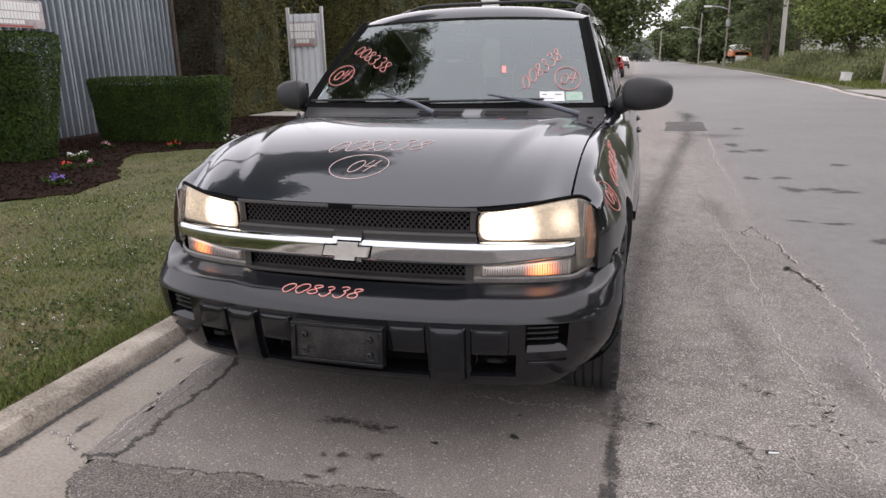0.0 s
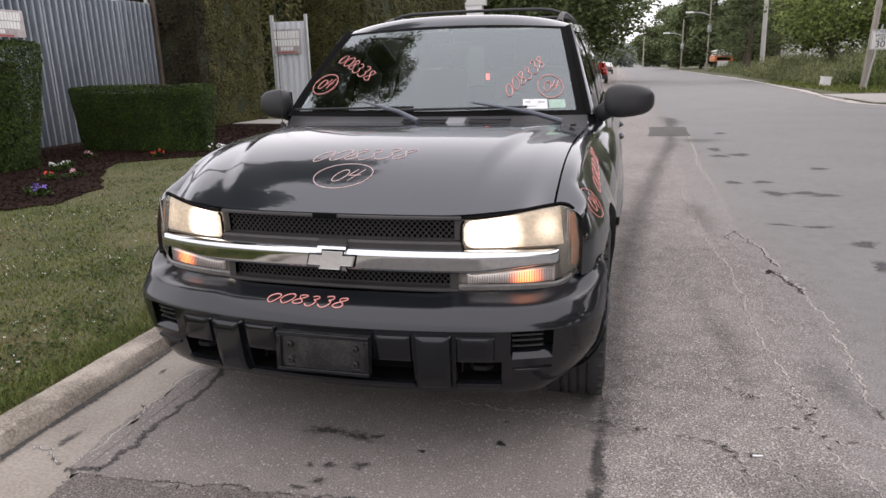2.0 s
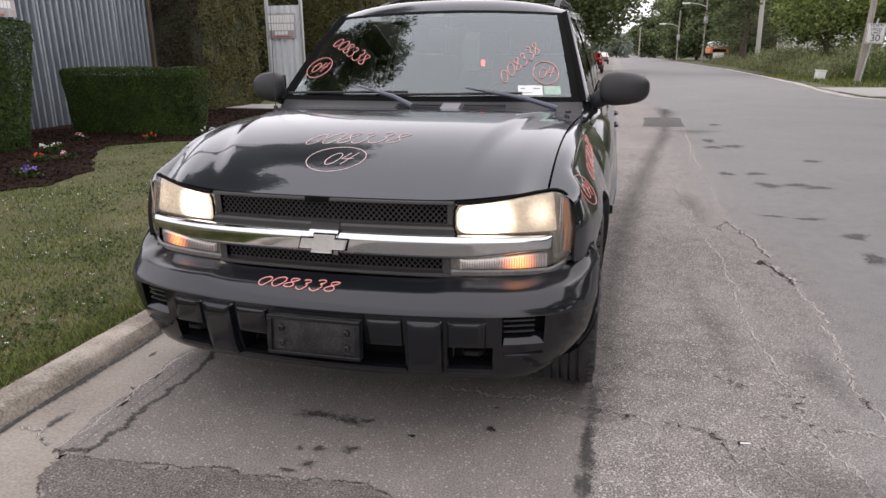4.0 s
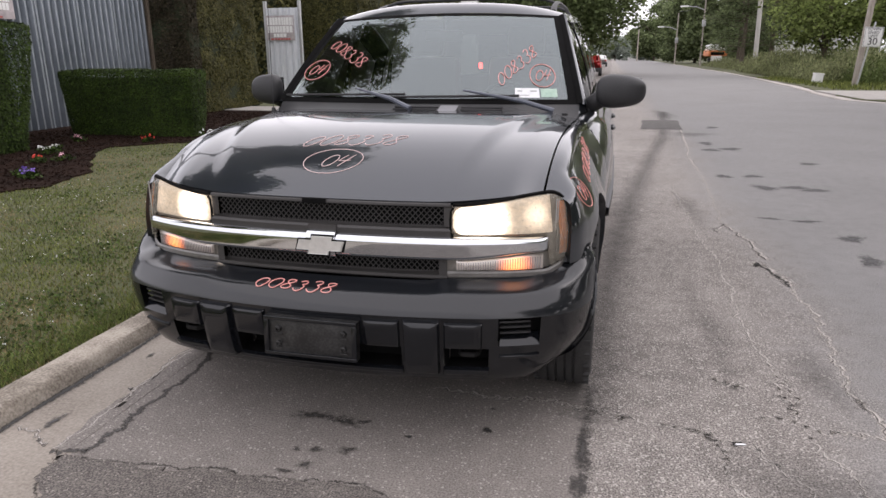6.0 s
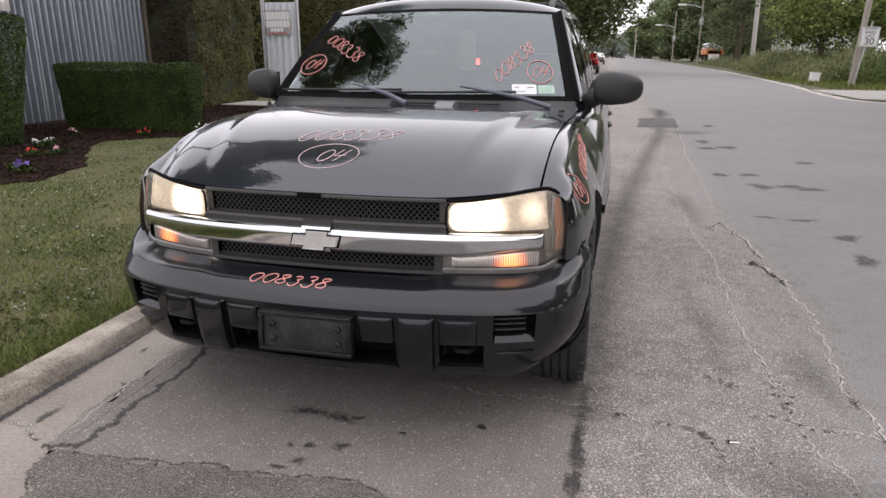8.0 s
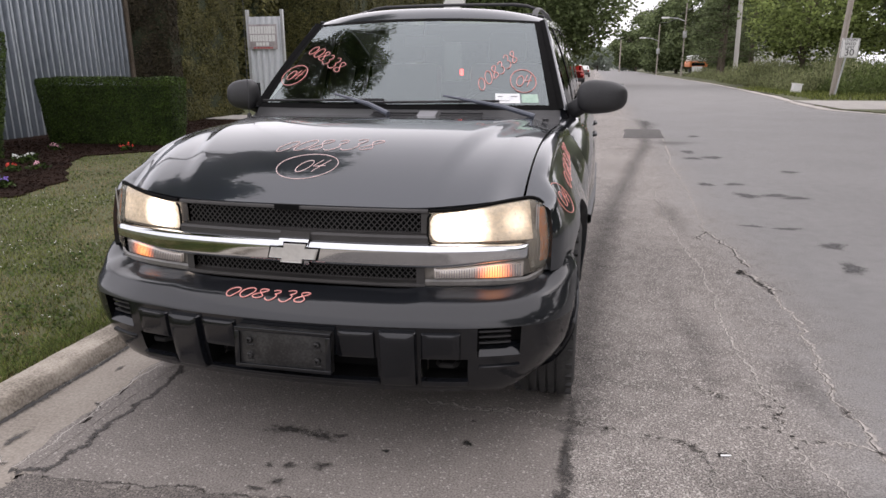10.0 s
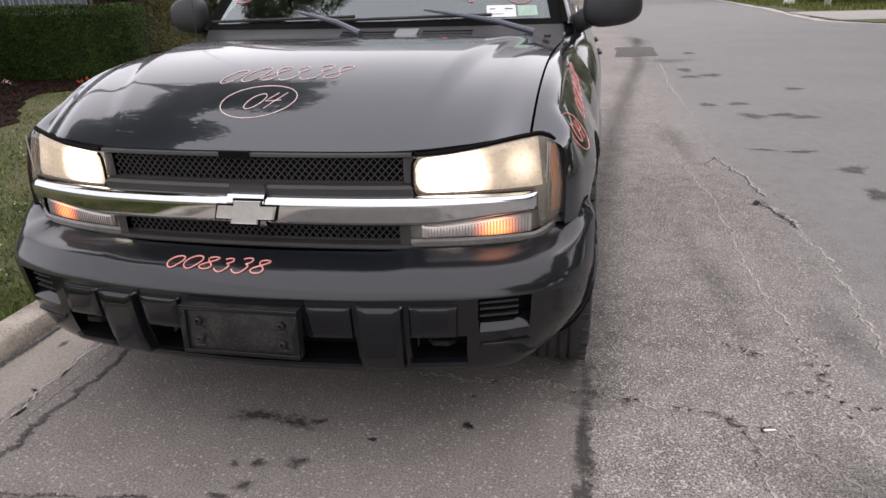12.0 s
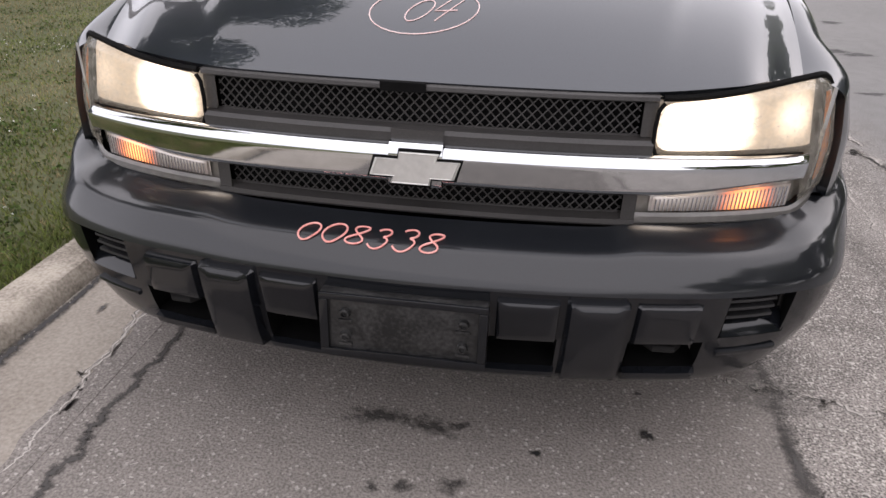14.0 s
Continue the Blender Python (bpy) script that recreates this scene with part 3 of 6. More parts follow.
crack([(0.935, 0.1), (0.925, -0.35), (0.94, -0.75), (0.925, -1.2), (0.93, -1.9)], 0.055, 53, JOINT_DIRT, 0.0014, 0.012, "dark joint between lane and street", 0.7)
stain(2.2, 14.6, 0.22, 1.6, 192, SEAM)
stain(1.72, 3.9, 0.16, 0.9, 193, SEAM_FAINT)
stain(2.4, 10.2, 0.5, 0.3, 194, SEAM)
stain(1.72, -0.52, 0.34, 0.26, 195, SEAM)
stain(1.90, 0.42, 0.16, 0.34, 196, SEAM_FAINT)
stain(1.52, 0.9, 0.14, 0.7, 197, SEAM_FAINT)
stain(-1.07, -0.66, 0.016, 0.075, 190, OIL)
stain(-1.09, -0.05, 0.012, 0.028, 191, OIL)
crack([(2.3, 15.5), (1.86, 9.46), (1.58, 7.38), (1.21, 4.07), (1.07, 2.55), (1.0, 1.33), (0.96, 0.4), (0.94, -0.2)], 0.19, 44, SEAM, 0.0012, 0.005, "faint dark seam along the road", 0.3)
tagged(link_mesh("paper_scrap", boxed(-0.018, 0.018, -0.004, 0.004, 0.0, 0.003, 0.001, pose(1.48, -0.23, 0.003, 0, 0, 12)), PAPER, 0), "small white scrap of litter on the road", "litter")

# stones on the asphalt and along the kerb
rng = np.random.default_rng(4)
n = 900
pl = np.stack([rng.uniform(-0.8, 3.0, n), rng.uniform(-1.6, 4.0, n), np.full(n, 0.002)], 1)
pl2 = np.stack([rng.normal(-1.20, 0.03, 500), rng.uniform(-2.0, 3.0, 500), np.full(500, 0.001)], 1)
v, f = leaves(np.concatenate([pl, pl2]), 0.0032, 0.3, 6, 0.8)
tagged(stuff("grit", v, f, PALE_DUST), "pale loose grit on the asphalt", "grit", kind="stuff")


# ---- lawn: blades and clover ----
def blades(places, height, width, seed, lean=0.5):
    rng = np.random.default_rng(seed)
    n = len(places)
    a = rng.uniform(0, math.tau, n)
    side = np.stack([np.cos(a), np.sin(a), np.zeros(n)], 1) * (width * rng.uniform(0.6, 1.3, n))[:, None]
    b = rng.uniform(0, math.tau, n)
    h = height * rng.uniform(0.5, 1.3, n)
    tip = np.stack([np.cos(b) * h * lean * rng.uniform(0, 1.4, n), np.sin(b) * h * lean * rng.uniform(0, 1.4, n), h], 1)
    v = np.stack([places - side, places + side, places + tip], 1).reshape(-1, 3)
    return v.tolist(), np.arange(3 * n).reshape(-1, 3).tolist()


BED = [(-14, 2.2), (-6.0, 2.45), (-5.04, 2.75), (-4.72, 3.2), (-5.0, 4.1), (-6.1, 5.5), (-6.35, 6.1), (-5.74, 6.75), (-4.9, 7.3), (-4.9, 9.0), (-6.6, 13.0), (-14, 13.0)]


def in_bed(x, y):
    inside = np.zeros(len(x), bool)
    for (xa, ya), (xb, yb) in zip(BED, BED[1:] + BED[:1]):
        hit = ((ya > y) != (yb > y)) & (x < (xb - xa) * (y - ya) / (yb - ya + 1e-12) + xa)
        inside ^= hit
    return inside


rng = np.random.default_rng(7)
n = 150000
d = rng.uniform(0, 1, n) ** 1.7
x = -1.39 - rng.uniform(0, 1, n) * (0.6 + 7.0 * d)
y = -2.4 + 11.5 * d + rng.uniform(-0.2, 0.2, n)
keep = ~in_bed(x, y)
x, y = x[keep], y[keep]
thin = np.array([noise.noise(Vector((a * 0.9, b * 0.9, 3.1))) for a, b in zip(x, y)])
thin2 = np.array([noise.noise(Vector((a * 7, b * 7, 1.1))) for a, b in zip(x, y)])
pl = np.stack([x, y, np.full(len(x), 0.053)], 1)
thin = thin + 0.75 * np.exp(-((x + 2.7) / 1.0) ** 2 - ((y + 0.1) / 0.9) ** 2)
dry = (thin + 0.4 * thin2 + rng.normal(0, 0.25, len(x))) > 0.10
v, f = blades(pl[~dry], 0.024, 0.0036, 8)
tagged(stuff("grass", v, f, GRASS), "short green lawn grass", "grass", kind="stuff")
v, f = blades(pl[dry], 0.018, 0.0036, 9, 0.9)
tagged(stuff("dry_grass", v, f, DRY_GRASS), "short straw-brown dry lawn grass", "grass", kind="stuff")
n = 1100
x, y = rng.uniform(-4.6, -1.7, n), rng.uniform(-0.5, 6.5, n)
c = np.array([noise.noise(Vector((a * 0.8 + 5, b * 0.8, 0))) for a, b in zip(x, y)])
ok = ~in_bed(x, y) & (c + rng.normal(0, 0.15, n) > -0.02)
pl = np.stack([x[ok], y[ok], np.full(ok.sum(), 0.078)], 1)
v, f = leaves(np.repeat(pl, 3, 0) + rng.normal(0, 0.004, (3 * len(pl), 3)), 0.0040, 0.6, 10, 0.8)
tagged(stuff("clover_flowers", v, f, WHITE), "small white clover heads in the lawn", "flowers", kind="stuff")
# clover leaves in low clumps
n = 26000
d = rng.uniform(0, 1, n) ** 1.6
x, y = -1.42 - rng.uniform(0, 1, n) * (0.5 + 6.0 * d), -2.0 + 10.5 * d
c = np.array([noise.noise(Vector((a * 2.3 + 9, b * 2.3, 2.0))) + 0.5 * noise.noise(Vector((a * 9, b * 9, 5.0))) for a, b in zip(x, y)])
ok = ~in_bed(x, y) & (c > 0.02)
pl = np.stack([x[ok], y[ok], 0.062 + rng.uniform(0, 0.012, ok.sum())], 1)
v, f = leaves(pl, 0.010, 0.35, 16, 0.8)
tagged(stuff("clover_leaves", v, f, CLOVER), "low clumps of dark green clover leaves", "clover", kind="stuff")
# longer tufts along the kerb
n = 9000
pl = np.stack([-1.40 - np.abs(rng.normal(0, 0.10, n)), -2.2 + 5.2 * rng.uniform(0, 1, n) ** 1.7, np.full(n, 0.052)], 1)
v, f = blades(pl, 0.040, 0.003, 11, 1.0)
tagged(stuff("kerb_grass", v, f, KERB_GRASS), "longer grass tufts beside the kerb", "grass", kind="stuff")

structure("flower_bed", flat_patch(ragged(BED, 0.05, 12, 6, True), 0.075, 0.05), MULCH, "dark brown mulch flower bed", "flower bed")
n = 24000
x, y = rng.uniform(-9, -4.5, n), rng.uniform(2.3, 12.8, n)
ok = in_bed(x, y)
v, f = leaves(np.stack([x[ok], y[ok], 0.078 + rng.uniform(0, 0.015, ok.sum())], 1), 0.022, 0.35, 13, 0.35)
tagged(stuff("mulch_chips", v, f, MULCH), "loose bark mulch chips", "mulch", kind="stuff")
structure("garden_path", boxed(-9.2, -6.2, 13.1, 14.4, 0.0, 0.085, 0.01), CONCRETE, "pale concrete garden path", "path")


def flower(x, y, petal, label, size=0.16, seed=0, count=26):
    rng = np.random.default_rng(seed)
    size, count = size * 0.72, int(count * 0.6)
    plant = empty("flower_plant", x, y, 0.075, label, "flower", "flowers in the bed")
    g = rng.normal(0, 1, (90, 3)) * (size * 0.55, size * 0.55, size * 0.22) + (0, 0, size * 0.45)
    v, f = leaves(g, 0.026, 0.7, seed + 1)
    tagged(stuff("leaves", v, f, HEDGE, plant), kind="stuff")
    h = rng.normal(0, 1, (count, 3)) * (size * 0.5, size * 0.5, size * 0.14) + (0, 0, size * 0.95)
    q = np.repeat(h, 4, 0) + rng.normal(0, 0.011, (4 * count, 3))
    v, f = leaves(q, 0.017, 0.7, seed + 2, 0.9)
    tagged(stuff("blossoms", v, f, petal, plant), kind="stuff")
    bm = bmesh.new()
    for p in h[:8]:
        tube(bm, [(p[0] * 0.2, p[1] * 0.2, 0.0), tuple(p)], 0.003, 4)
    tagged(part("stems", bm, HEDGE, plant), kind="stuff")


for k, (x, y, m, lb, s, c) in enumerate(((-6.6, 5.2, WHITE, "white bedding flowers in dark mulch", 0.15, 14), (-6.75, 5.5, WHITE, "white bedding flowers in dark mulch", 0.12, 6), (-6.1, 4.5, RED_FLOWER, "red bedding flowers in dark mulch", 0.13, 8), (-5.95, 4.75, PINK_FLOWER, "pink bedding flowers in dark mulch", 0.12, 8),
                                      (-5.45, 3.6, PURPLE_FLOWER, "purple pansies in dark mulch", 0.13, 7), (-5.25, 3.5, PURPLE_FLOWER, "purple pansies in dark mulch", 0.12, 10), (-7.3, 6.55, PINK_FLOWER, "dusky pink bedding flowers in dark mulch", 0.14, 12), (-6.15, 6.75, RED_FLOWER, "red bedding flowers in dark mulch", 0.12, 10), (-5.3, 7.15, WHITE, "white bedding flowers beside the hedge", 0.19, 26), (-5.15, 7.4, WHITE, "white bedding flowers beside the hedge", 0.13, 14))):
    flower(x, y, m, lb, s, 40 + 5 * k, c)


# ---- hedges ----
def hedge(x0, x1, y0, y1, z1, density, leaf, mat, label, seed, sides="fxtlb", wave=0.03, name="hedge", under=0.0):
    """A clipped hedge: a dark core and a skin of small leaves on the sides named (front, x = road side, top, left, back)."""
    h = empty(name, (x0 + x1) / 2, (y0 + y1) / 2, 0.05, label, "hedge")
    off = Vector((-(x0 + x1) / 2, -(y0 + y1) / 2, -0.05))
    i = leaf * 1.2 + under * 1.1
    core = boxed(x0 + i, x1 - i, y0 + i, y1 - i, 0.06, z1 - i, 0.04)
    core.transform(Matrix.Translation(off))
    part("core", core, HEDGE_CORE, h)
    rng = np.random.default_rng(seed)
    w, d, t = x1 - x0, y1 - y0, z1 - 0.08
    pts, out = [], []
    for s in sides:
        area = {"f": w * t, "b": w * t, "x": d * t, "l": d * t, "t": w * d}[s]
        n = int(area * density)
        a, b, k = rng.uniform(0, 1, n), rng.uniform(0, 1, n), rng.normal(0, leaf * 0.55, n) - leaf * 0.3
        xs = {"f": x0 + w * a, "b": x0 + w * a, "x": x1 + k, "l": x0 - k, "t": x0 + w * a}[s]
        ys = {"f": y0 - k, "b": y1 + k, "x": y0 + d * a, "l": y0 + d * a, "t": y0 + d * b}[s]
        zs = z1 + k if s == "t" else 0.08 + t * b
        pts.append(np.stack([xs, ys, zs], 1))
        out.append(np.tile({"f": (0, -1, 0.35), "b": (0, 1, 0.35), "x": (1, 0, 0.35), "l": (-1, 0, 0.35), "t": (0, 0, 1)}[s], (n, 1)))
    p = np.concatenate(pts)
    wob = np.array([noise.noise_vector(Vector(q) * 1.7) for q in p]) * wave
    # soft corners
    c = np.array([(x0 + x1) / 2, (y0 + y1) / 2, z1 / 2])
    hs = np.array([w / 2, d / 2, z1 / 2])
    e = np.clip((np.abs(p - c) - hs + 0.10) / 0.10, 0, 1)
    two = np.sort(e, 1)[:, 1]
    p = p + wob - np.sign(p - c) * 0.028 * (two[:, None] * (e > 0.3)) + np.array(off)
    p[:, :2] -= np.sign(p[:, :2]) * under * (np.clip(1 - p[:, 2:3] / z1, 0, 1) ** 1.6) * (np.abs(p[:, :2]) > np.array([w / 2 - 0.2, d / 2 - 0.2]))
    v, f = leaves(p, leaf, 1.0, seed + 1, 0.6, np.concatenate(out))
    tagged(stuff("foliage", v, f, mat, h), kind="stuff")
    return h


hedge(-10.2, -7.0, 4.7, 5.7, 1.84, 6000, 0.018, HEDGE, "tall clipped dark green box hedge in the bed", 200, "fxt", under=0.22)
hedge(-8.3, -5.72, 7.35, 7.95, 1.17, 9000, 0.015, HEDGE, "low clipped box hedge before a steel fence", 210, "fxtl", under=0.10)
hedge(-10.6, -8.6, 12.2, 15.0, 4.3, 3200, 0.028, TALL, "tall dense evergreen hedge beside the fence", 220, "xt", 0.10, "tall_hedge")
# Dark leaf skin paints the shaded front of the tall hedge.
hedge(-10.6, -8.58, 11.8, 12.25, 4.3, 3200, 0.028, TALL_SHADED, "front of the tall evergreen hedge, its shade painted as dark brown leaves", 221, "fxt", 0.06, "tall_hedge")
hedge(-12.0, -7.5, 20.0, 24.4, 3.95, 1500, 0.04, TALL, "flat-topped evergreen hedge along the street", 230, "fxt", 0.10, "tall_hedge")
hedge(-12.0, -7.6, 24.5, 37.0, 5.6, 900, 0.05, TALL, "taller evergreen hedge further along the street", 231, "fxt", 0.14, "tall_hedge")
hedge(-15.0, -9.7, 18.6, 21.5, 4.6, 260, 0.08, TALL, "dark evergreen hedge behind a steel gate", 240, "fx", 0.10, "tall_hedge")


# ---- corrugated fence, gate, banners ----
def corrugated(length, height, pitch=0.2, depth=0.035):
    """Corrugated sheet in the x-z plane, facing -y."""
    n = int(length / pitch * 8)
    prof = [(length * k / n, depth * math.tanh(2.2 * math.sin(math.tau * k / 8)) / 0.976) for k in range(n + 1)]
    return sheet([[(x, -d, z) for x, d in prof] for z in (0.0, height * 0.5, height)], thick=0.002)


fence = empty("fence", -9.42, 2.0, 0.05, "tall galvanised corrugated steel fence behind the hedges", "fence")
for k in range(10):
    bm = corrugated(1.12, 2.85 + 0.02 * math.sin(k * 2.1), 0.158, 0.050)
    bm.transform(pose(0, -1.0 + k * 1.04, 0, 0, 0, 90) @ pose(0, 0.004 * (k % 2), 0))
    part("fence_panel", bm, ZINC, fence, "", 50)
for y in (-1.0, 3.2, 9.42):
    part("fence_post", boxed(-0.12, -0.05, y - 0.03, y + 0.03, 0, 2.95, 0.006), STEEL, fence)
part("fence_rail", boxed(-0.10, -0.05, -1.0, 9.4, 2.2, 2.27, 0.004), STEEL, fence)
part("end_post", boxed(-0.02, 0.06, 9.46, 9.54, 0, 3.0, 0.006), BARK, fence)

gate = empty("gate", -8.8, 17.0, 0.05, "pale corrugated steel gate panel with a banner", "gate")
bm = corrugated(1.05, 2.75)
bm.transform(Matrix.Translation((-0.52, 0, 0)))
part("gate_panel", bm, ZINC_PALE, gate, "", 50)
for x in (-0.56, 0.56):
    part("gate_post", boxed(x - 0.04, x + 0.04, -0.02, 0.08, 0, 2.95, 0.006), STEEL, gate)


def banner(m, w, h, label):
    """A printed banner in the x-z plane: unreadable lines as bars."""
    b = new("banner")
    b.matrix_world = m
    tagged(b, label, "banner")
    part("banner_cloth", boxed(-w / 2, w / 2, -0.004, 0.004, 0, h, 0.002), GREY_PRINT, b)
    rows_ = ((0.62, 0.92, 0.92, WHITE), (0.32, 0.58, 0.90, WHITE), (0.14, 0.28, 0.50, WHITE), (0.03, 0.09, 0.7, RED_INK))
    for k, (a, c, s, mt) in enumerate(rows_):
        rr = random.Random(k + 3)
        xx = -w * s / 2
        while xx < w * s / 2 - 0.03:
            ww = min(h * 0.14 * rr.uniform(0.7, 1.2), w * s / 2 - xx)
            part("print_bar", boxed(xx, xx + ww * 0.82, -0.008, -0.0045, h * a, h * c), mt, b)
            xx += ww
    return b


banner(pose(-9.36, 6.95, 2.03, 0, 0, 90), 1.7, 0.46, "printed banner with white bars on the steel fence")
banner(pose(-8.85, 16.93, 1.86, 0, 0, 0), 0.92, 0.72, "grey printed banner on the steel gate")


# ---- trees ----
def tree(x, y, height, radius, low, seed, mat, label, leaf=0.12, count=9000, lumps=26, squash=1.0, lean=(0, 0), trunk=0.25, name="tree"):
    """Tapered trunk with limbs, and a crown of many small leaves in uneven clumps."""
    t = empty(name, x, y, 0.0, label, "tree")
    rng = random.Random(seed)
    nr = np.random.default_rng(seed)
    bm = bmesh.new()
    top = Vector((lean[0], lean[1], height * 0.8))
    tube(bm, [Vector((0, 0, 0)), Vector((0.05, 0.03, low * 0.5)), top * 0.5 + Vector((0.1, -0.1, 0)), top], [trunk, trunk * 0.75, trunk * 0.5, trunk * 0.12], 10)
    part("trunk", bm, BARK, t)
    centres = []
    for k in range(lumps):
        a, u = rng.uniform(0, math.tau), rng.uniform(-1, 1)
        zc = low + (height - low) * (0.5 + 0.42 * u)
        rr = radius * math.sqrt(max(0.05, 1 - (abs(u) ** 2.2) * squash)) * rng.uniform(0.45, 0.88)
        centres.append((Vector((lean[0] * zc / height + rr * math.cos(a), lean[1] * zc / height + rr * math.sin(a), zc)), radius * rng.uniform(0.22, 0.40)))
    bm = bmesh.new()
    for c, r in centres[::3]:
        s = Vector((lean[0] * 0.4, lean[1] * 0.4, max(low * 0.7, c.z * 0.6)))
        tube(bm, [s, s.lerp(c, 0.5) + Vector((0, 0, 0.06 * height)), c], [trunk * 0.35, trunk * 0.2, trunk * 0.06], 6)
    tagged(part("limbs", bm, BARK, t), kind="stuff")
    per = count // lumps
    pts = []
    for c, r in centres:
        q = nr.normal(size=(per, 3))
        q /= np.linalg.norm(q, axis=1)[:, None]
        q *= (r * nr.uniform(0.25, 1.0, per) ** 0.5)[:, None] * (1, 1, 0.72)
        pts.append(q + np.array(c))
    v, f = leaves(np.concatenate(pts), leaf, 0.6, seed + 1, 0.6)
    tagged(stuff("crown", v, f, mat, t), kind="stuff")
    return t


def pine(x, y, height, radius, seed, label):
    """A pine: straight trunk and flat tiers of needles."""
    t = empty("pine_tree", x, y, 0.0, label, "tree")
    rng = random.Random(seed)
    nr = np.random.default_rng(seed)
    bm = bmesh.new()
    tube(bm, [(0, 0, 0), (0.05, 0, height * 0.5), (0, 0, height)], [0.22, 0.15, 0.03], 8)
    part("trunk", bm, BARK, t)
    bm = bmesh.new()
    pts = []
    for k in range(34):
        z = height * lerp(0.16, 0.97, k / 33) + rng.uniform(-0.2, 0.2)
        a = rng.uniform(0, math.tau)
        r = radius * (1.05 - 0.8 * (k / 33)) * rng.uniform(0.7, 1.1)
        tip = Vector((r * math.cos(a), r * math.sin(a), z + 0.1 * r))
        tube(bm, [(0, 0, z), tip * 0.5 + Vector((0, 0, z * 0.5 - 0.1)), tip], [0.05, 0.035, 0.01], 5)
        m = 190
        u = nr.uniform(0.2, 1.05, m)
        q = np.stack([u * tip.x, u * tip.y, z + 0.1 * r * u], 1) + nr.normal(0, 1, (m, 3)) * (0.28 * r * 0.6, 0.28 * r * 0.6, 0.16)
        pts.append(q)
    tagged(part("limbs", bm, BARK, t), kind="stuff")
    v, f = leaves(np.concatenate(pts), 0.19, 0.25, seed + 1, 0.3)
    tagged(stuff("needles", v, f, PINE, t), kind="stuff")


tree(-11.6, 9.0, 23.5, 5.0, 17.0, 301, LEAF, "tall leafy tree behind the steel fence", 0.13, 22000, 44)
# Unseen tree added to shade the clipped hedge and darken the hood's reflection.
tree(-13.0, 1.5, 17.5, 4.4, 12.0, 305, LEAF, "unseen tall tree added to shade the clipped hedge", 0.13, 22000, 44)
tree(-6.0, 50, 11.5, 8.8, 1.6, 302, LEAF_STREET, "large leafy street tree overhanging the road", 0.17, 80000, 150, 0.6, trunk=0.4)
tree(-9.5, 66, 11.5, 8.0, 2.0, 303, LEAF_STREET, "large leafy street tree beyond a parked car", 0.22, 24000, 50, 0.7, trunk=0.4)
tree(-8, 96, 12, 7, 2.0, 304, LEAF_STREET, "leafy street tree in the distance", 0.3, 7000, 26, trunk=0.4)
# Unseen trees added across the street so the car's side reflects dark foliage.
for x, y, h, r, s in ((14.2, -14.0, 10.5, 3.6, 306), (14.6, -9.4, 11.5, 3.8, 307), (14.2, -4.8, 10.0, 3.5, 308), (14.7, -0.2, 11.0, 3.7, 309), (14.4, 4.4, 10.0, 3.4, 329)):
    tree(x, y, h, r, 0.4, s, LEAF_STREET, "unseen leafy tree added across the street for dark reflections", 0.26, 9000, 40, 0.5, trunk=0.3)
for x, y, h, r, s in ((15.5, 9.5, 13.0, 4.0, 371), (16.2, 15.5, 14.0, 4.2, 372), (17.5, 21.5, 13.0, 4.0, 373)):
    tree(x, y, h, r, 0.8, s, LEAF_STREET, "unseen leafy tree added across the street for dark reflections", 0.26, 9000, 40, 0.5, trunk=0.3)
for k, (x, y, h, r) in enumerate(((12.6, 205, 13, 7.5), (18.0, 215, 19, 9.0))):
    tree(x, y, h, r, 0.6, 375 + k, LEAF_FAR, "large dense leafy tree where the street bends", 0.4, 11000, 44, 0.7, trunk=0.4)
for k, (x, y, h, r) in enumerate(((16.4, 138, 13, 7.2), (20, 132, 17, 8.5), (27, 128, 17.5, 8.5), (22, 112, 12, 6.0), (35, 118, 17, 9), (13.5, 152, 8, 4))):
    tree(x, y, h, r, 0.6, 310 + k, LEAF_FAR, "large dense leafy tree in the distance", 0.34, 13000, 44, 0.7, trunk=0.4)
# Far trees wear the leaf colour that carries the haze.
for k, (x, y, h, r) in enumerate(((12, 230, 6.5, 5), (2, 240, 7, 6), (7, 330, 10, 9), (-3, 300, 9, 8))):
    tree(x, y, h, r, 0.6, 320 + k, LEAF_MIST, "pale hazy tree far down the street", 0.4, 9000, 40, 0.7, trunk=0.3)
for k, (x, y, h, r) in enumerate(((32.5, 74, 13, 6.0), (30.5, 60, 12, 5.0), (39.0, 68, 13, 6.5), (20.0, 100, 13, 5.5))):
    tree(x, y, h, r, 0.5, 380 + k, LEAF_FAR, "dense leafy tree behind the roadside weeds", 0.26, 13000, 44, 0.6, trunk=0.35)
for k, (x, y, h, r) in enumerate(((13.6, 72, 12.5, 3.8), (17.0, 76, 14, 4.4), (15.2, 84, 12, 4.2), (20.0, 90, 15, 5.0))):
    pine(x, y, h, r, 330 + k, "tall pine with flat tiers of dark needles")
tree(14.2, 47, 9.0, 4.8, 1.9, 340, LEAF_LIGHT, "broad leafy tree behind roadside weeds", 0.14, 11000, 44)
tree(19.4, 47, 9.0, 4.7, 1.9, 341, LEAF_LIGHT, "broad leafy tree behind roadside weeds", 0.14, 11000, 44)
tree(23.5, 45, 9.5, 4.6, 3.0, 342, LEAF_LIGHT, "broad leafy tree behind roadside weeds", 0.24, 8000, 28)


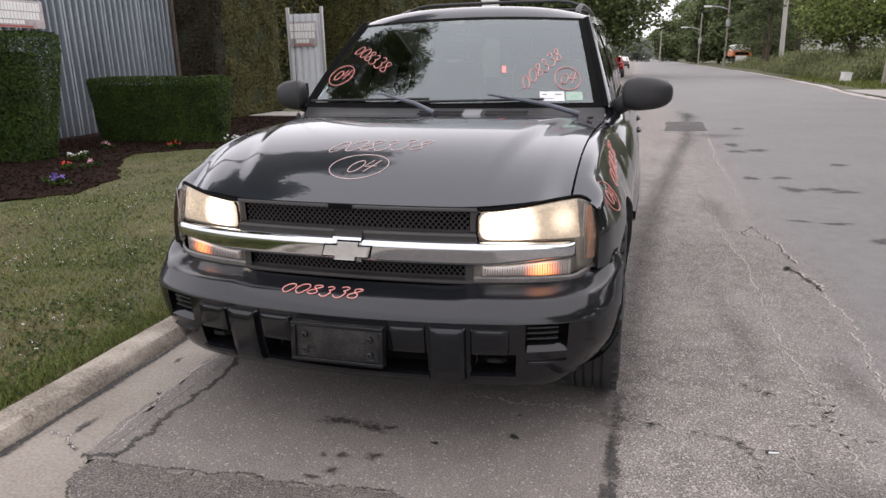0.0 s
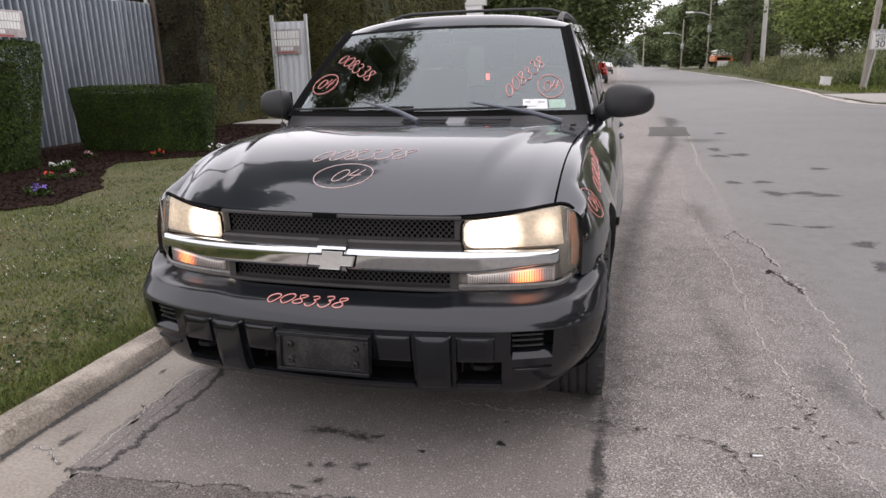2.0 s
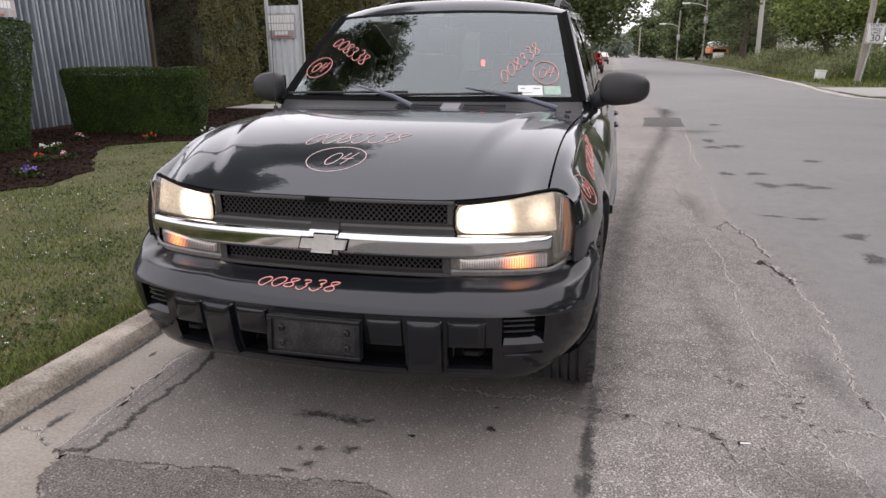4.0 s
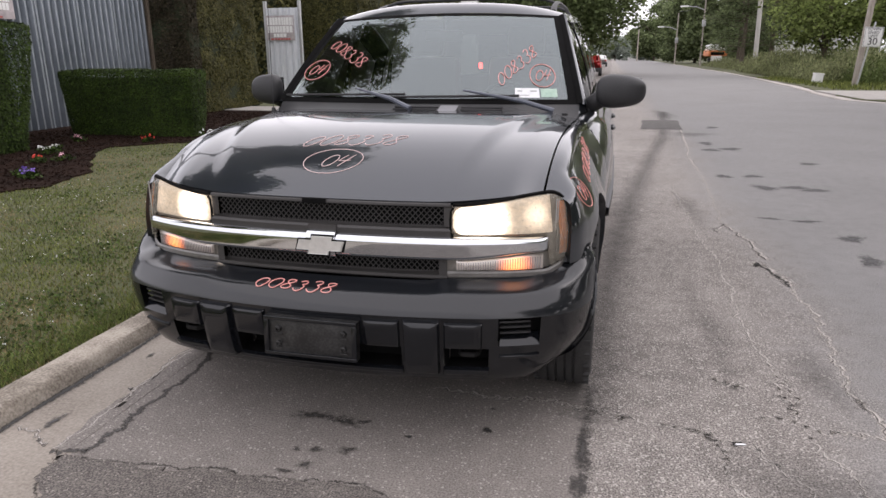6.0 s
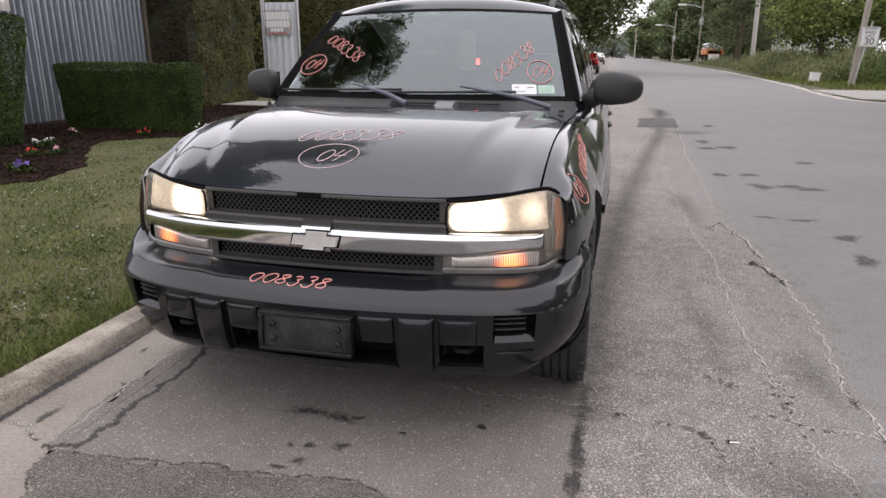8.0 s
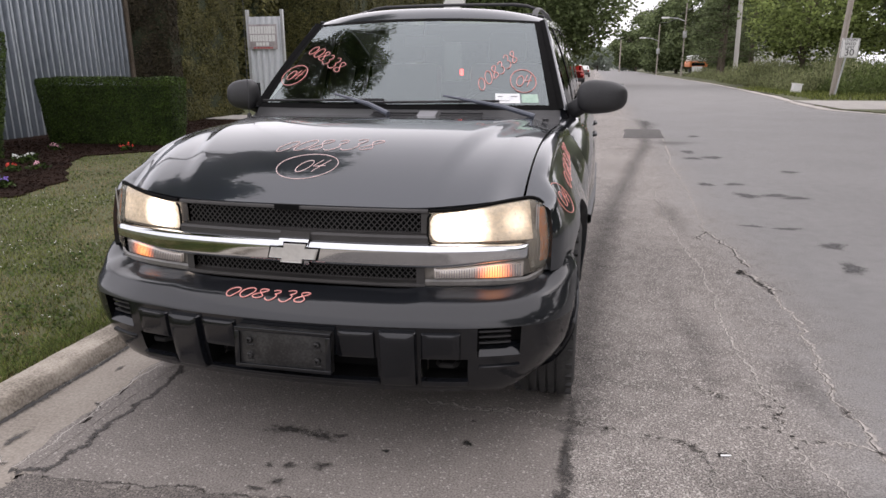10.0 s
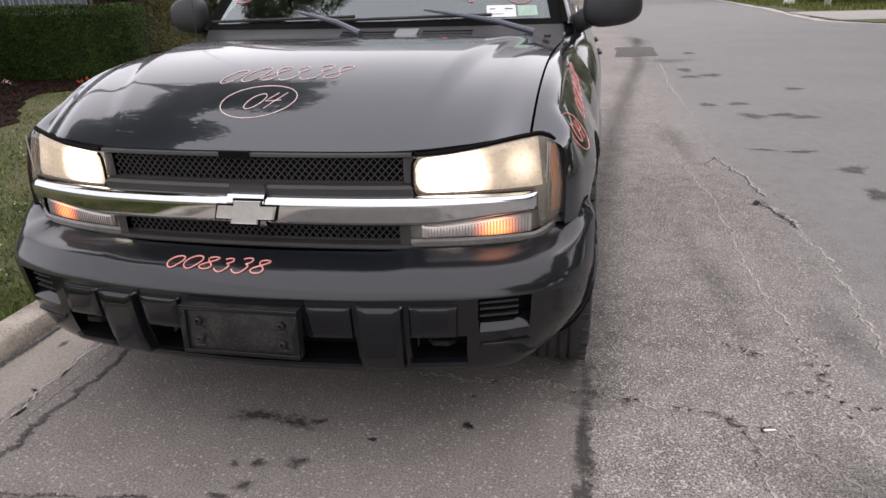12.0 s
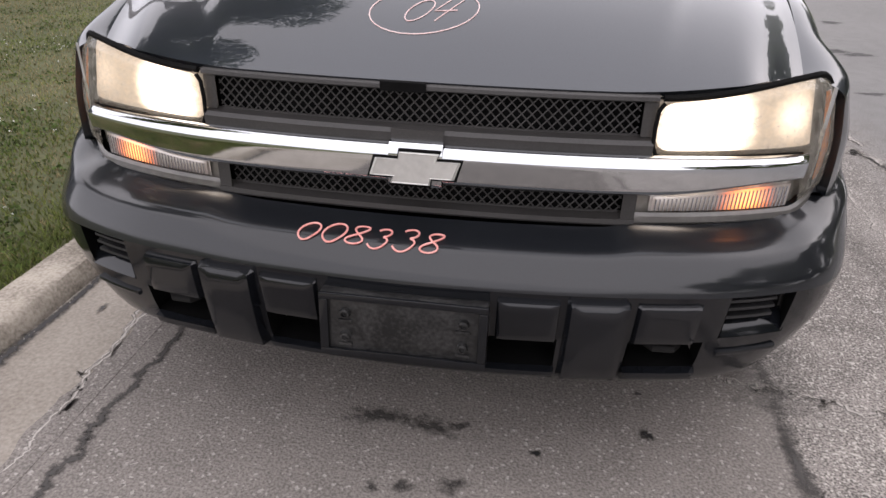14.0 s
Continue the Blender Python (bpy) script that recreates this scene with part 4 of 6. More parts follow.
# tall weeds along the far verge
def weeds(x0, x1, y0, y1, height, n, seed, label, mat):
    rng = np.random.default_rng(seed)
    x, y = rng.uniform(0, 1, n), rng.uniform(y0, y1, n)
    xx = lerp(x0, x1, x) + 0.03 * (y - y0)
    h = height * (0.55 + 0.45 * np.array([noise.noise(Vector((a * 0.35, b * 0.25, seed))) for a, b in zip(xx, y)])) * rng.uniform(0.3, 1.1, n)
    h = h * np.clip(0.32 + 3.2 * x, 0, 1)
    h = np.clip(h, 0.1, None)
    pts = np.stack([xx, y, 0.06 + h], 1)
    pts = np.concatenate([pts + rng.normal(0, 0.07, pts.shape), pts * (1, 1, 0.75) + rng.normal(0, 0.08, pts.shape), pts * (1, 1, 0.45) + rng.normal(0, 0.08, pts.shape)])
    v, f = leaves(pts, 0.11, 2.2, seed + 1, 0.28)
    tagged(stuff("weeds", v, f, mat), label, "weeds", kind="stuff")


weeds(10.6, 17.0, 34.5, 62.0, 2.35, 15000, 350, "tall pale green roadside weeds", WEED)
weeds(11.8, 22.0, 31.0, 46.0, 2.7, 9000, 351, "dense green roadside brambles and shrubs", LEAF)
weeds(11.8, 22.0, 62.0, 98.0, 1.7, 6000, 352, "overgrown roadside shrubs in the distance", WEED)
n = 7000
rng = np.random.default_rng(17)
v, f = blades(np.stack([rng.uniform(9.4, 16.0, n), rng.uniform(26.5, 42, n), np.full(n, 0.06)], 1), 0.16, 0.02, 18, 0.8)
tagged(stuff("verge_grass", v, f, GRASS), "rough verge grass across the street", "grass", kind="stuff")
structure("driveway_apron", boxed(8.62, 18.0, 20.9, 26.6, -0.1, 0.045, 0.01), CONCRETE, "pale concrete driveway apron across the street", "driveway")


# ---- street furniture ----
def text_part(name, text, size, m, mat, parent):
    cu = bpy.data.curves.new(name, "FONT")
    cu.body, cu.size, cu.align_x, cu.align_y, cu.extrude = text, size, "CENTER", "CENTER", 0.002
    ob = new("tmp_text", cu)
    me = bpy.data.meshes.new_from_object(ob.evaluated_get(bpy.context.evaluated_depsgraph_get()))
    bpy.data.objects.remove(ob)
    bpy.data.curves.remove(cu)
    me.materials.clear()
    me.materials.append(mat)
    me.transform(m)
    o = new(name, me)
    o.parent = parent
    return o


def wooden_pole(x, y, height, radius, lean, label, lamp=0.0, name="utility_pole", mat=None):
    p = empty(name, x, y, 0.05, label, "pole")
    bm = bmesh.new()
    tube(bm, [(0, 0, -0.1), (lean * 0.5, 0, height * 0.5), (lean, 0, height)], [radius, radius * 0.9, radius * 0.75], 12)
    part("pole_shaft", bm, mat or WOOD_POLE, p)
    if lamp:
        bm = bmesh.new()
        tube(bm, [(lean * 0.8, 0, lamp - 0.5), (-1.1, 0, lamp - 0.1), (-2.2, 0, lamp)], 0.06, 6)
        part("lamp_arm", bm, STEEL, p)
        part("lamp_head", boxed(-3.1, -2.1, -0.15, 0.15, lamp - 0.10, lamp + 0.10, 0.05), WHITE, p)
        part("transformer", boxed(-0.25, 0.25, -0.45, -0.15, lamp - 2.6, lamp - 1.7, 0.08), STEEL, p)
    return p


sign_pole = wooden_pole(11.05, 30.0, 9.0, 0.125, 0.45, "leaning weathered wooden utility pole on the verge")
sign = empty("speed_sign", 11.05, 29.6, 0.05, "white town speed limit 30 sign on a steel post", "road sign")
bm = bmesh.new()
tube(bm, [(-0.05, 0, -0.1), (0.30, 0, 2.6)], 0.035, 8)
part("sign_post", bm, STEEL, sign)
part("sign_plate", boxed(-0.345, 0.345, -0.05, -0.035, 1.62, 2.40, 0.004, pose(0.22, 0, 0, 0, 1.5, 0)), WHITE, sign)
bm = bmesh.new()
for q in ((-0.325, 0.325, 1.64, 1.652), (-0.325, 0.325, 2.368, 2.38), (-0.325, -0.313, 1.652, 2.368), (0.313, 0.325, 1.652, 2.368)):
    box(bm, q[0], q[1], -0.056, -0.051, q[2], q[3], 0, pose(0.22, 0, 0, 0, 1.5, 0))
part("sign_border", bm, BLACK_INK, sign)
for t_, s_, z_ in (("TOWN", 0.155, 2.31), ("SPEED", 0.155, 2.17), ("LIMIT", 0.155, 2.03), ("30", 0.38, 1.82)):
    text_part("sign_text", t_, s_, pose(0.27, -0.056, z_, 90, 0, 0), BLACK_INK, sign)
wooden_pole(13.1, 62.5, 11.5, 0.20, -0.25, "pale weathered utility pole among pines", 10.6, mat=PALE_POLE)
wooden_pole(12.5, 96, 9.4, 0.11, 0.0, "thin wooden street lamp pole", 7.6)
wooden_pole(11.1, 118, 8.0, 0.12, 0.0, "wooden street lamp pole in the distance", 5.9)
wooden_pole(7.5, 190, 9.0, 0.18, 0.0, "wooden utility pole far down the street")
wires = empty("overhead_wires", 0, 0, 0, "sagging overhead wires along the street", "wires")
for k, (a, b, sag) in enumerate((((13.2, 62.5, 10.4), (12.5, 96, 8.6), 0.9), ((12.5, 96, 8.6), (11.1, 118, 8.4), 0.6), ((13.2, 62.5, 11.2), (-9, 250, 10), 2.0), ((11.5, 30.0, 8.8), (13.2, 62.5, 11.0), 1.0), ((12.5, 96, 6.8), (22, 90, 5.0), 1.2))):
    bm = bmesh.new()
    a, b = Vector(a), Vector(b)
    tube(bm, [a.lerp(b, t / 14) - Vector((0, 0, sag * 4 * (t / 14) * (1 - t / 14))) for t in range(15)], 0.022, 5)
    part("wire", bm, PLASTIC, wires)

cab = empty("utility_cabinet", 10.45, 33.3, 0.06, "small pale metal cabinet among roadside weeds", "cabinet")
part("cabinet_body", boxed(-0.19, 0.19, -0.16, 0.16, 0.05, 0.42, 0.03, pose(0, 0, 0, 0, 6, 10)), WHITE, cab)
part("cabinet_lid", boxed(-0.21, 0.21, -0.18, 0.18, 0.42, 0.48, 0.02, pose(0, 0, 0, 0, 6, 10)), WHITE, cab)

pylon = empty("sign_pylon", -7.75, 40.0, 0.05, "tall white roadside sign pylon behind the hedge", "sign pylon")
part("pylon_column", boxed(-0.55, 0.55, -0.3, 0.3, 0, 4.9, 0.02), WHITE, pylon)
part("pylon_cabinet", boxed(-0.75, 0.75, -0.35, 0.35, 4.9, 6.6, 0.03), WHITE, pylon)


# ---- parked vehicles in the distance ----
def far_car(x, y, paint, label, heading=0):
    """A hatchback seen from behind: body, glass, lamps, bumper, wheels."""
    c = empty("parked_car", x, y, 0.0, label, "car")
    sections = ((0.0, 0.45, 0.95, 0.80), (0.10, 0.32, 1.02, 0.86), (0.9, 0.26, 1.02, 0.88), (3.2, 0.26, 0.98, 0.88), (4.1, 0.30, 0.80, 0.80))
    bm = sheet([[(sx * w, yy, z) for sx, z in ((-0.94, lo), (-1.0, lerp(lo, hi, 0.5)), (-0.95, hi), (0.0, hi + 0.02), (0.95, hi), (1.0, lerp(lo, hi, 0.5)), (0.94, lo), (0, lo), (-0.94, lo))] for yy, lo, hi, w in sections])
    bmesh.ops.holes_fill(bm, edges=bm.edges)
    part("body", bm, paint, c)
    bm = sheet([[(sx * w, yy, z) for sx, z in ((-1, 1.0), (-0.8, top), (0, top + 0.03), (0.8, top), (1, 1.0))] for yy, top, w in ((0.12, 1.05, 0.82), (0.45, 1.42, 0.80), (2.0, 1.47, 0.80), (2.9, 1.05, 0.82))])
    part("cabin", bm, paint, c)
    part("rear_window", sheet([[(sx * w, yy - 0.012, z) for sx in (-0.62, 0.62)] for yy, z, w in ((0.17, 1.10, 1.0), (0.42, 1.38, 0.9))]), DARK, c)
    for s in (-1, 1):
        part("tail_lamp", boxed(s * 0.68 - 0.11, s * 0.68 + 0.11, -0.03, 0.06, 0.72, 0.90, 0.02), RED_LAMP, c)
        for yy in (0.75, 3.3):
            bm = bmesh.new()
            lathe(bm, [(0.0, 0.09), (0.2, 0.09), (0.30, 0.10), (0.32, 0.06), (0.32, -0.1), (0.0, -0.1)], pose(s * 0.78, yy, 0.32, 0, 0, 0 if s > 0 else 180), 20)
            part("wheel", bm, RUBBER, c)
    part("rear_bumper", boxed(-0.86, 0.86, -0.10, 0.1, 0.30, 0.58, 0.05), PLASTIC, c)


far_car(-0.6, 47.5, RED_PAINT, "red hatchback with dark bumper parked at the kerb")
far_car(-0.5, 92, WHITE, "white hatchback parked far down the street")
truck = empty("parked_truck", 16.3, 108, 0, "orange truck with a white roof parked among shrubs", "truck")
part("truck_body", boxed(-1.35, 1.35, 0, 6, 1.25, 2.2, 0.25), ORANGE_PAINT, truck)
part("truck_roof", boxed(-1.25, 1.25, -0.05, 6, 2.0, 3.0, 0.45), WHITE, truck)
part("truck_window", boxed(-1.0, 0.9, -0.04, 0.02, 1.45, 1.9, 0.05), DARK, truck)
part("truck_bumper", boxed(-0.9, 0.6, -0.15, 0.05, 0.6, 1.35, 0.05), WHITE, truck)
for s in (-1, 1):
    bm = bmesh.new()
    lathe(bm, [(0.0, 0.2), (0.45, 0.2), (0.5, 0.1), (0.5, -0.1), (0.0, -0.1)], pose(s * 1.0, 1.2, 0.5, 0, 0, 0 if s > 0 else 180), 20)
    part("wheel", bm, RUBBER, truck)

# pale building glimpsed under the trees across the street
shed = empty("pale_building", 24, 84, 0, "low pale building behind the roadside trees", "building")
part("wall", boxed(-3.4, 3.4, 0, 8, 0, 4.3), WHITE, shed)
part("roof", boxed(-3.7, 3.7, -0.4, 8.4, 4.3, 4.6), STEEL, shed)


# ---- handwriting strokes ----
def arc(cx, cy, rx, ry, a0, a1, n=14):
    return [(cx + rx * math.cos(radians(lerp(a0, a1, k / n))), cy + ry * math.sin(radians(lerp(a0, a1, k / n)))) for k in range(n + 1)]


def digit(ch):
    """Strokes of a handwritten figure in a cell 1 high and about 0.7 wide."""
    if ch == "0":
        return [arc(0.36, 0.5, 0.36, 0.46, 75, 450, 22)]
    if ch == "8":
        return [[(0.36 + 0.30 * math.sin(2 * a) * (1.05 if math.cos(a) < 0 else 0.85), 0.5 + 0.48 * math.cos(a)) for a in [0.35 + math.tau * k / 26 for k in range(28)]]]
    if ch == "3":
        return [arc(0.30, 0.74, 0.26, 0.24, 150, -70, 12) + arc(0.28, 0.25, 0.34, 0.27, 70, -150, 14)]
    if ch == "4":
        return [[(0.2, 0.95), (0.1, 0.62), (0.05, 0.42), (0.35, 0.44), (0.75, 0.50)], [(0.62, 0.98), (0.5, 0.5), (0.36, 0.0)]]
    return []


def writing(text, skew=0.25, gap=0.85):
    """Strokes of a row of figures, 1 high, starting at 0."""
    rng = random.Random(text)
    out = []
    for k, ch in enumerate(text):
        dy, sc = rng.uniform(-0.05, 0.05), rng.uniform(0.92, 1.06)
        out += [[(k * gap + sc * x + skew * y, sc * y + dy) for x, y in s] for s in digit(ch)]
    return out


def stroke_mesh(strokes, onto, radius):
    """Thin raised lines of the strokes, carried onto a surface by onto(u, v)."""
    bm = bmesh.new()
    for s in strokes:
        tube(bm, [onto(u, v) for u, v in s], radius, 5)
    return bm


# ---- the parked car: x across, y from nose to tail, z up ----
suv = empty("suv", 0, 1.5, 0, "charcoal sport utility vehicle parked at the kerb, headlamps lit", "car")
KEEP = Matrix.Translation((0, -1.5, 0))


def car_part(name, bm, mat, parent=None, label="", smooth=35):
    bm.transform(KEEP)
    return part(name, bm, mat, parent or suv, label, smooth)


def nose(x):
    """Plan line of grille and lamps."""
    a = abs(x)
    return -0.44 + 0.09 * a * a + 0.2 * a ** 4 + (6 * (a - 0.76) ** 2 if a > 0.76 else 0)


def bump_y(x):
    """Plan line of the bumper's face, up to where its corner turns."""
    a = abs(x)
    return -0.572 + 0.16 * a * a + 0.5 * max(0.0, a - 0.55) ** 2


def hood_at(s, v):
    """Hood: s across (-1..1), v from the front lip to the cowl."""
    a = abs(s)
    xf, xr = 0.742 * s, 0.80 * s
    yf = nose(xf) + 0.015 + 0.05 * step(0.8, 1, a)
    zf = 0.882 + 0.022 * step(0.5, 1.0, a)
    yr, zr = 0.60 + 0.22 * s * s, 1.094 - 0.02 * a ** 3
    g = 1 - (1 - v) ** 4.2
    x = lerp(xf, xr, v)
    y = lerp(yf, yr, v)
    z = lerp(zf, zr, g)
    crease = lerp(0.45, 0.70, v)
    z += 0.020 * (1 - step(crease - 0.028, crease + 0.028, abs(x))) * step(-0.05, 0.42, v) * (1 - 0.5 * step(0.7, 1.0, v))
    z -= 0.012 * step(0.85, 1.0, a)
    return Vector((x, y, z))


def hood_point(x, y):
    s = x / 0.77
    v = (y - hood_at(s, 0).y) / (hood_at(s, 1).y - hood_at(s, 0).y)
    return hood_at(s, v)


NV = 30
rows = [[hood_at(-1 + 2 * j / 96, (i / NV) ** 1.5) for j in range(97)] for i in range(NV + 1)]
lip = [[p + Vector((0, 0.004, -0.010)) for p in rows[0]], [p + Vector((0, 0.03, -0.022)) for p in rows[0]]]
hood = car_part("hood", sheet(lip[::-1] + rows), PAINT, None, "glossy charcoal hood with pink numbers", 28)

# fender tops and body side: columns along y, rows from sill to shoulder
AXLE_F, AXLE_R, WHEEL_R, ARCH = 0.21, 3.08, 0.375, 0.435


def side_x(y):
    return along([(-0.27, 0.846), (-0.25, 0.862), (-0.22, 0.880), (-0.18, 0.894), (-0.12, 0.909), (-0.04, 0.924), (0.06, 0.938), (0.21, 0.949), (0.5, 0.956), (0.8, 0.964), (1.4, 0.988), (2.6, 0.996), (3.1, 0.990), (3.8, 0.95), (4.15, 0.89), (4.25, 0.85)], y)


def shoulder(y):
    """Top edge of the body side: along the hood gap, then along the window line."""
    if y < 0.84:
        s = min(1.0, max(0.0, (y + 0.266) / 1.086))
        p = hood_at(1.0, s)
        return p.x + 0.006, p.z - 0.003
    return along([(0.84, 0.808), (1.0, 0.845), (4.25, 0.82)], y), along([(0.84, 1.074), (1.05, 1.085), (4.25, 1.10)], y)


def sill(y):
    z = 0.60 if y < -0.12 else 0.33
    for c in (AXLE_F, AXLE_R):
        if abs(y - c) < ARCH:
            z = max(z if c == AXLE_R or y > c else 0.0, WHEEL_R + math.sqrt(ARCH * ARCH - (y - c) ** 2))
    if y < AXLE_F - ARCH * 0.8:
        z = max(z, 0.655)
    return z


def side_point(y, w, sgn, out=0.0):
    xs, zs = shoulder(y)
    zb, xm = sill(y), side_x(y)
    z = lerp(zb, zs, w)
    h = (z - 0.33) / (zs - 0.33)
    x = lerp(xm - 0.02, xm, step(0.0, 0.35, h))
    # side leans in a little, then turns over a tight shoulder into a flat top band
    edge_z = zs - 0.042
    inset = max(0.0, xm - xs - along([(-0.1, 0.064), (0.5, 0.042), (1.2, 0.060)], y)) * (0.2 + 0.8 * step(-0.26, -0.10, y))
    low = along([(-0.12, 0.77), (0.3, 0.72)], y)
    lean = min(1.0, max(0.0, (z - low) / (edge_z - low))) ** along([(0.5, 1.35), (1.2, 4.0)], y)
    x -= inset * lean
    if z > edge_z:
        x = xs + (x - xs) * math.sqrt(max(0.0, 1 - ((z - edge_z) / 0.042) ** 2.0))
    for c in (AXLE_F, AXLE_R):
        d = math.hypot(y - c, z - WHEEL_R)
        x += 0.003 * (1 - step(ARCH, ARCH + 0.12, d))
    return Vector((sgn * (x + out), y, z))


def side_z(y, z, sgn, out=0.0):
    """Point of the body side at a given height."""
    zb, zs = sill(y), shoulder(y)[1]
    return side_point(y, (z - zb) / (zs - zb), sgn, out)


def columns(y0, y1, n):
    return [lerp(y0, y1, k / n) for k in range(n + 1)]


def side_panel(y0, y1, n, sgn, top=1.0, bot=0.0):
    ws = [lerp(bot, top, 1 - (1 - k / 30) ** 1.9) for k in range(31)]
    ys = columns(y0, y1, n)
    pts = [[side_point(y, w, sgn) for w in ws] for y in ys]
    for row in pts:
        for p in row:
            p.y += 0.035 * step(0.70, 0.93, p.z) * (1 - step(-0.27, 0.05, p.y))
    # return flange round the edge gives the panel its depth
    inn = Vector((-sgn * 0.02, 0, 0))
    pts = [[p + inn + Vector((0, 0.035, 0)) for p in pts[0]]] + pts + [[p + inn for p in pts[-1]]]
    pts = [[r[0] + inn * 2] + r for r in pts]
    return sheet(pts if sgn > 0 else [r[::-1] for r in pts])


for sgn in (-1, 1):
    car_part("fender", side_panel(-0.270, 0.80, 60, sgn), PAINT, None, "", 30)
    door_f = car_part("front_door", side_panel(0.808, 1.90, 20, sgn), PAINT)
    door_r = car_part("rear_door", side_panel(1.908, 2.70, 24, sgn), PAINT)
    car_part("quarter_panel", side_panel(2.708, 4.25, 60, sgn), PAINT)
    for door, y in ((door_f, 1.72), (door_r, 2.52)):
        bm = bmesh.new()
        tube(bm, [side_point(y - 0.11, 0.80, sgn, 0.0), side_point(y - 0.09, 0.80, sgn, 0.010), side_point(y + 0.05, 0.80, sgn, 0.010), side_point(y + 0.07, 0.80, sgn, 0.0)], 0.009, 8)
        car_part("door_handle", bm, PLASTIC, door)
    for door, a, b in ((door_f, 0.83, 1.88), (door_r, 1.93, 2.64)):
        pts = [[side_point(y, w, sgn, o) for w, o in ((0.34, 0), (0.345, 0.012), (0.40, 0.012), (0.405, 0))] for y in columns(a, b, 6)]
        car_part("side_moulding", sheet(pts if sgn > 0 else [r[::-1] for r in pts]), PLASTIC, door)
    # dark wheel wells
    for c in (AXLE_F, AXLE_R):
        pts = [[(sgn * x, c + (ARCH + 0.005) * math.cos(a), WHEEL_R + (ARCH + 0.005) * math.sin(a)) for x in (0.90, 0.60)] for a in [math.pi * (-0.12 + 1.09 * k / 20) for k in range(21)]]
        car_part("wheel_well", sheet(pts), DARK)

# floor pan, firewall and tail close the body
car_part("floor_pan", boxed(-0.84, 0.84, 0.70, 2.6, 0.30, 0.36), DARK)
car_part("firewall", boxed(-0.62, 0.62, -0.28, 0.62, 0.34, 0.80), DARK)
car_part("radiator_support", boxed(-0.80, 0.80, -0.20, -0.10, 0.40, 0.86), DARK)
car_part("tailgate", boxed(-0.82, 0.82, 4.18, 4.26, 0.45, 1.12, 0.02), PAINT)
car_part("rear_floor", boxed(-0.62, 0.62, 2.6, 4.2, 0.36, 0.42), DARK)


# ---- bumper ----
PROFILE = [(0.228, 0.18), (0.246, 0.11), (0.266, 0.07), (0.284, 0.053), (0.300, 0.043), (0.318, 0.036), (0.326, 0.033), (0.36, 0.024), (0.406, 0.015), (0.415, 0.0135), (0.45, 0.008), (0.475, 0.005), (0.52, 0.0), (0.535, 0.003), (0.545, 0.008), (0.555, 0.015), (0.565, 0.023), (0.575, 0.031), (0.581, 0.037), (0.5845, 0.044), (0.588, 0.056), (0.594, 0.080), (0.600, 0.105), (0.610, 0.122)]
SPLIT = 12
half = [0.0, 0.05, 0.1, 0.14, 0.185, 0.22, 0.26, 0.31, 0.35, 0.40, 0.453, 0.48, 0.53, 0.58, 0.607, 0.635, 0.68, 0.73, 0.77]


def turn_corner(t):
    """The bumper's rounded corner, from the face to the wheel arch."""
    p0, p1, p2, p3 = (0.780, -0.448), (0.872, -0.404), (0.934, -0.305), (0.945, -0.130)
    w = ((1 - t) ** 3, 3 * t * (1 - t) ** 2, 3 * t * t * (1 - t), t ** 3)
    return sum(k * p[0] for k, p in zip(w, (p0, p1, p2, p3))), sum(k * p[1] for k, p in zip(w, (p0, p1, p2, p3)))


plan = [(x, bump_y(x)) for x in half] + [turn_corner(k / 16) for k in range(17)] + [(0.9455, -0.10)]
plan = [(-x, y) for x, y in plan[:0:-1]] + plan


def back(z):
    """How far the bumper's face curves back below its middle."""
    return along(PROFILE[3:13], z)


def bumper_point(k, z, d):
    """Point of plan column k at height z, set back by d along the plan's normal."""
    (xa, ya), (xb, yb) = plan[max(0, k - 1)], plan[min(len(plan) - 1, k + 1)]
    n = Vector((yb - ya, -(xb - xa), 0)).normalized()
    x, y = plan[k]
    a = abs(x)
    end = step(-0.37, -0.15, y) if a > 0.78 else 0.0
    low = step(0.70, 0.93, a)
    if z > 0.521:
        deep = lerp(lerp(0.128, 0.136, step(0.55, 0.82, a)), 0.034, end)
        rim = lerp(0.608 + 0.010 * step(0.38, 0.46, a) + 0.030 * step(0.70, 0.92, a), 0.696, end)
        d = d / 0.122 * deep
        z = 0.52 + (z - 0.52) / 0.09 * (rim - 0.52)
    # the end follows the wheel arch
    if y > -0.30 and a > 0.9:
        reach = AXLE_F - math.sqrt(max(0.0, (ARCH + 0.01) ** 2 - (z - WHEEL_R) ** 2)) if abs(z - WHEEL_R) < ARCH else AXLE_F
        y = min(y, reach)
        if z < 0.42:
            y = min(y, -0.225 - (0.42 - z) * 0.30)
    if z < 0.46:
        q = low * ((0.46 - z) / 0.20) ** 2
        x = x * (1 - 0.06 * q)
        y = y + 0.03 * q * (1 if y < -0.24 else 0)
        z = z + 0.022 * q
    return Vector((x, y, z)) - n * d


def gap_in_bumper(i, j):
    """Cells that are open: intake, tow-hook pockets, vents."""
    z = (PROFILE[i][0] + PROFILE[i + 1][0]) / 2
    x = abs(plan[j][0] + plan[j + 1][0]) / 2
    return (x < 0.31 and 0.318 < z < 0.406) or (0.453 < x < 0.607 and 0.326 < z < 0.406) or (0.635 < x < 0.77 and 0.415 < z < 0.52)


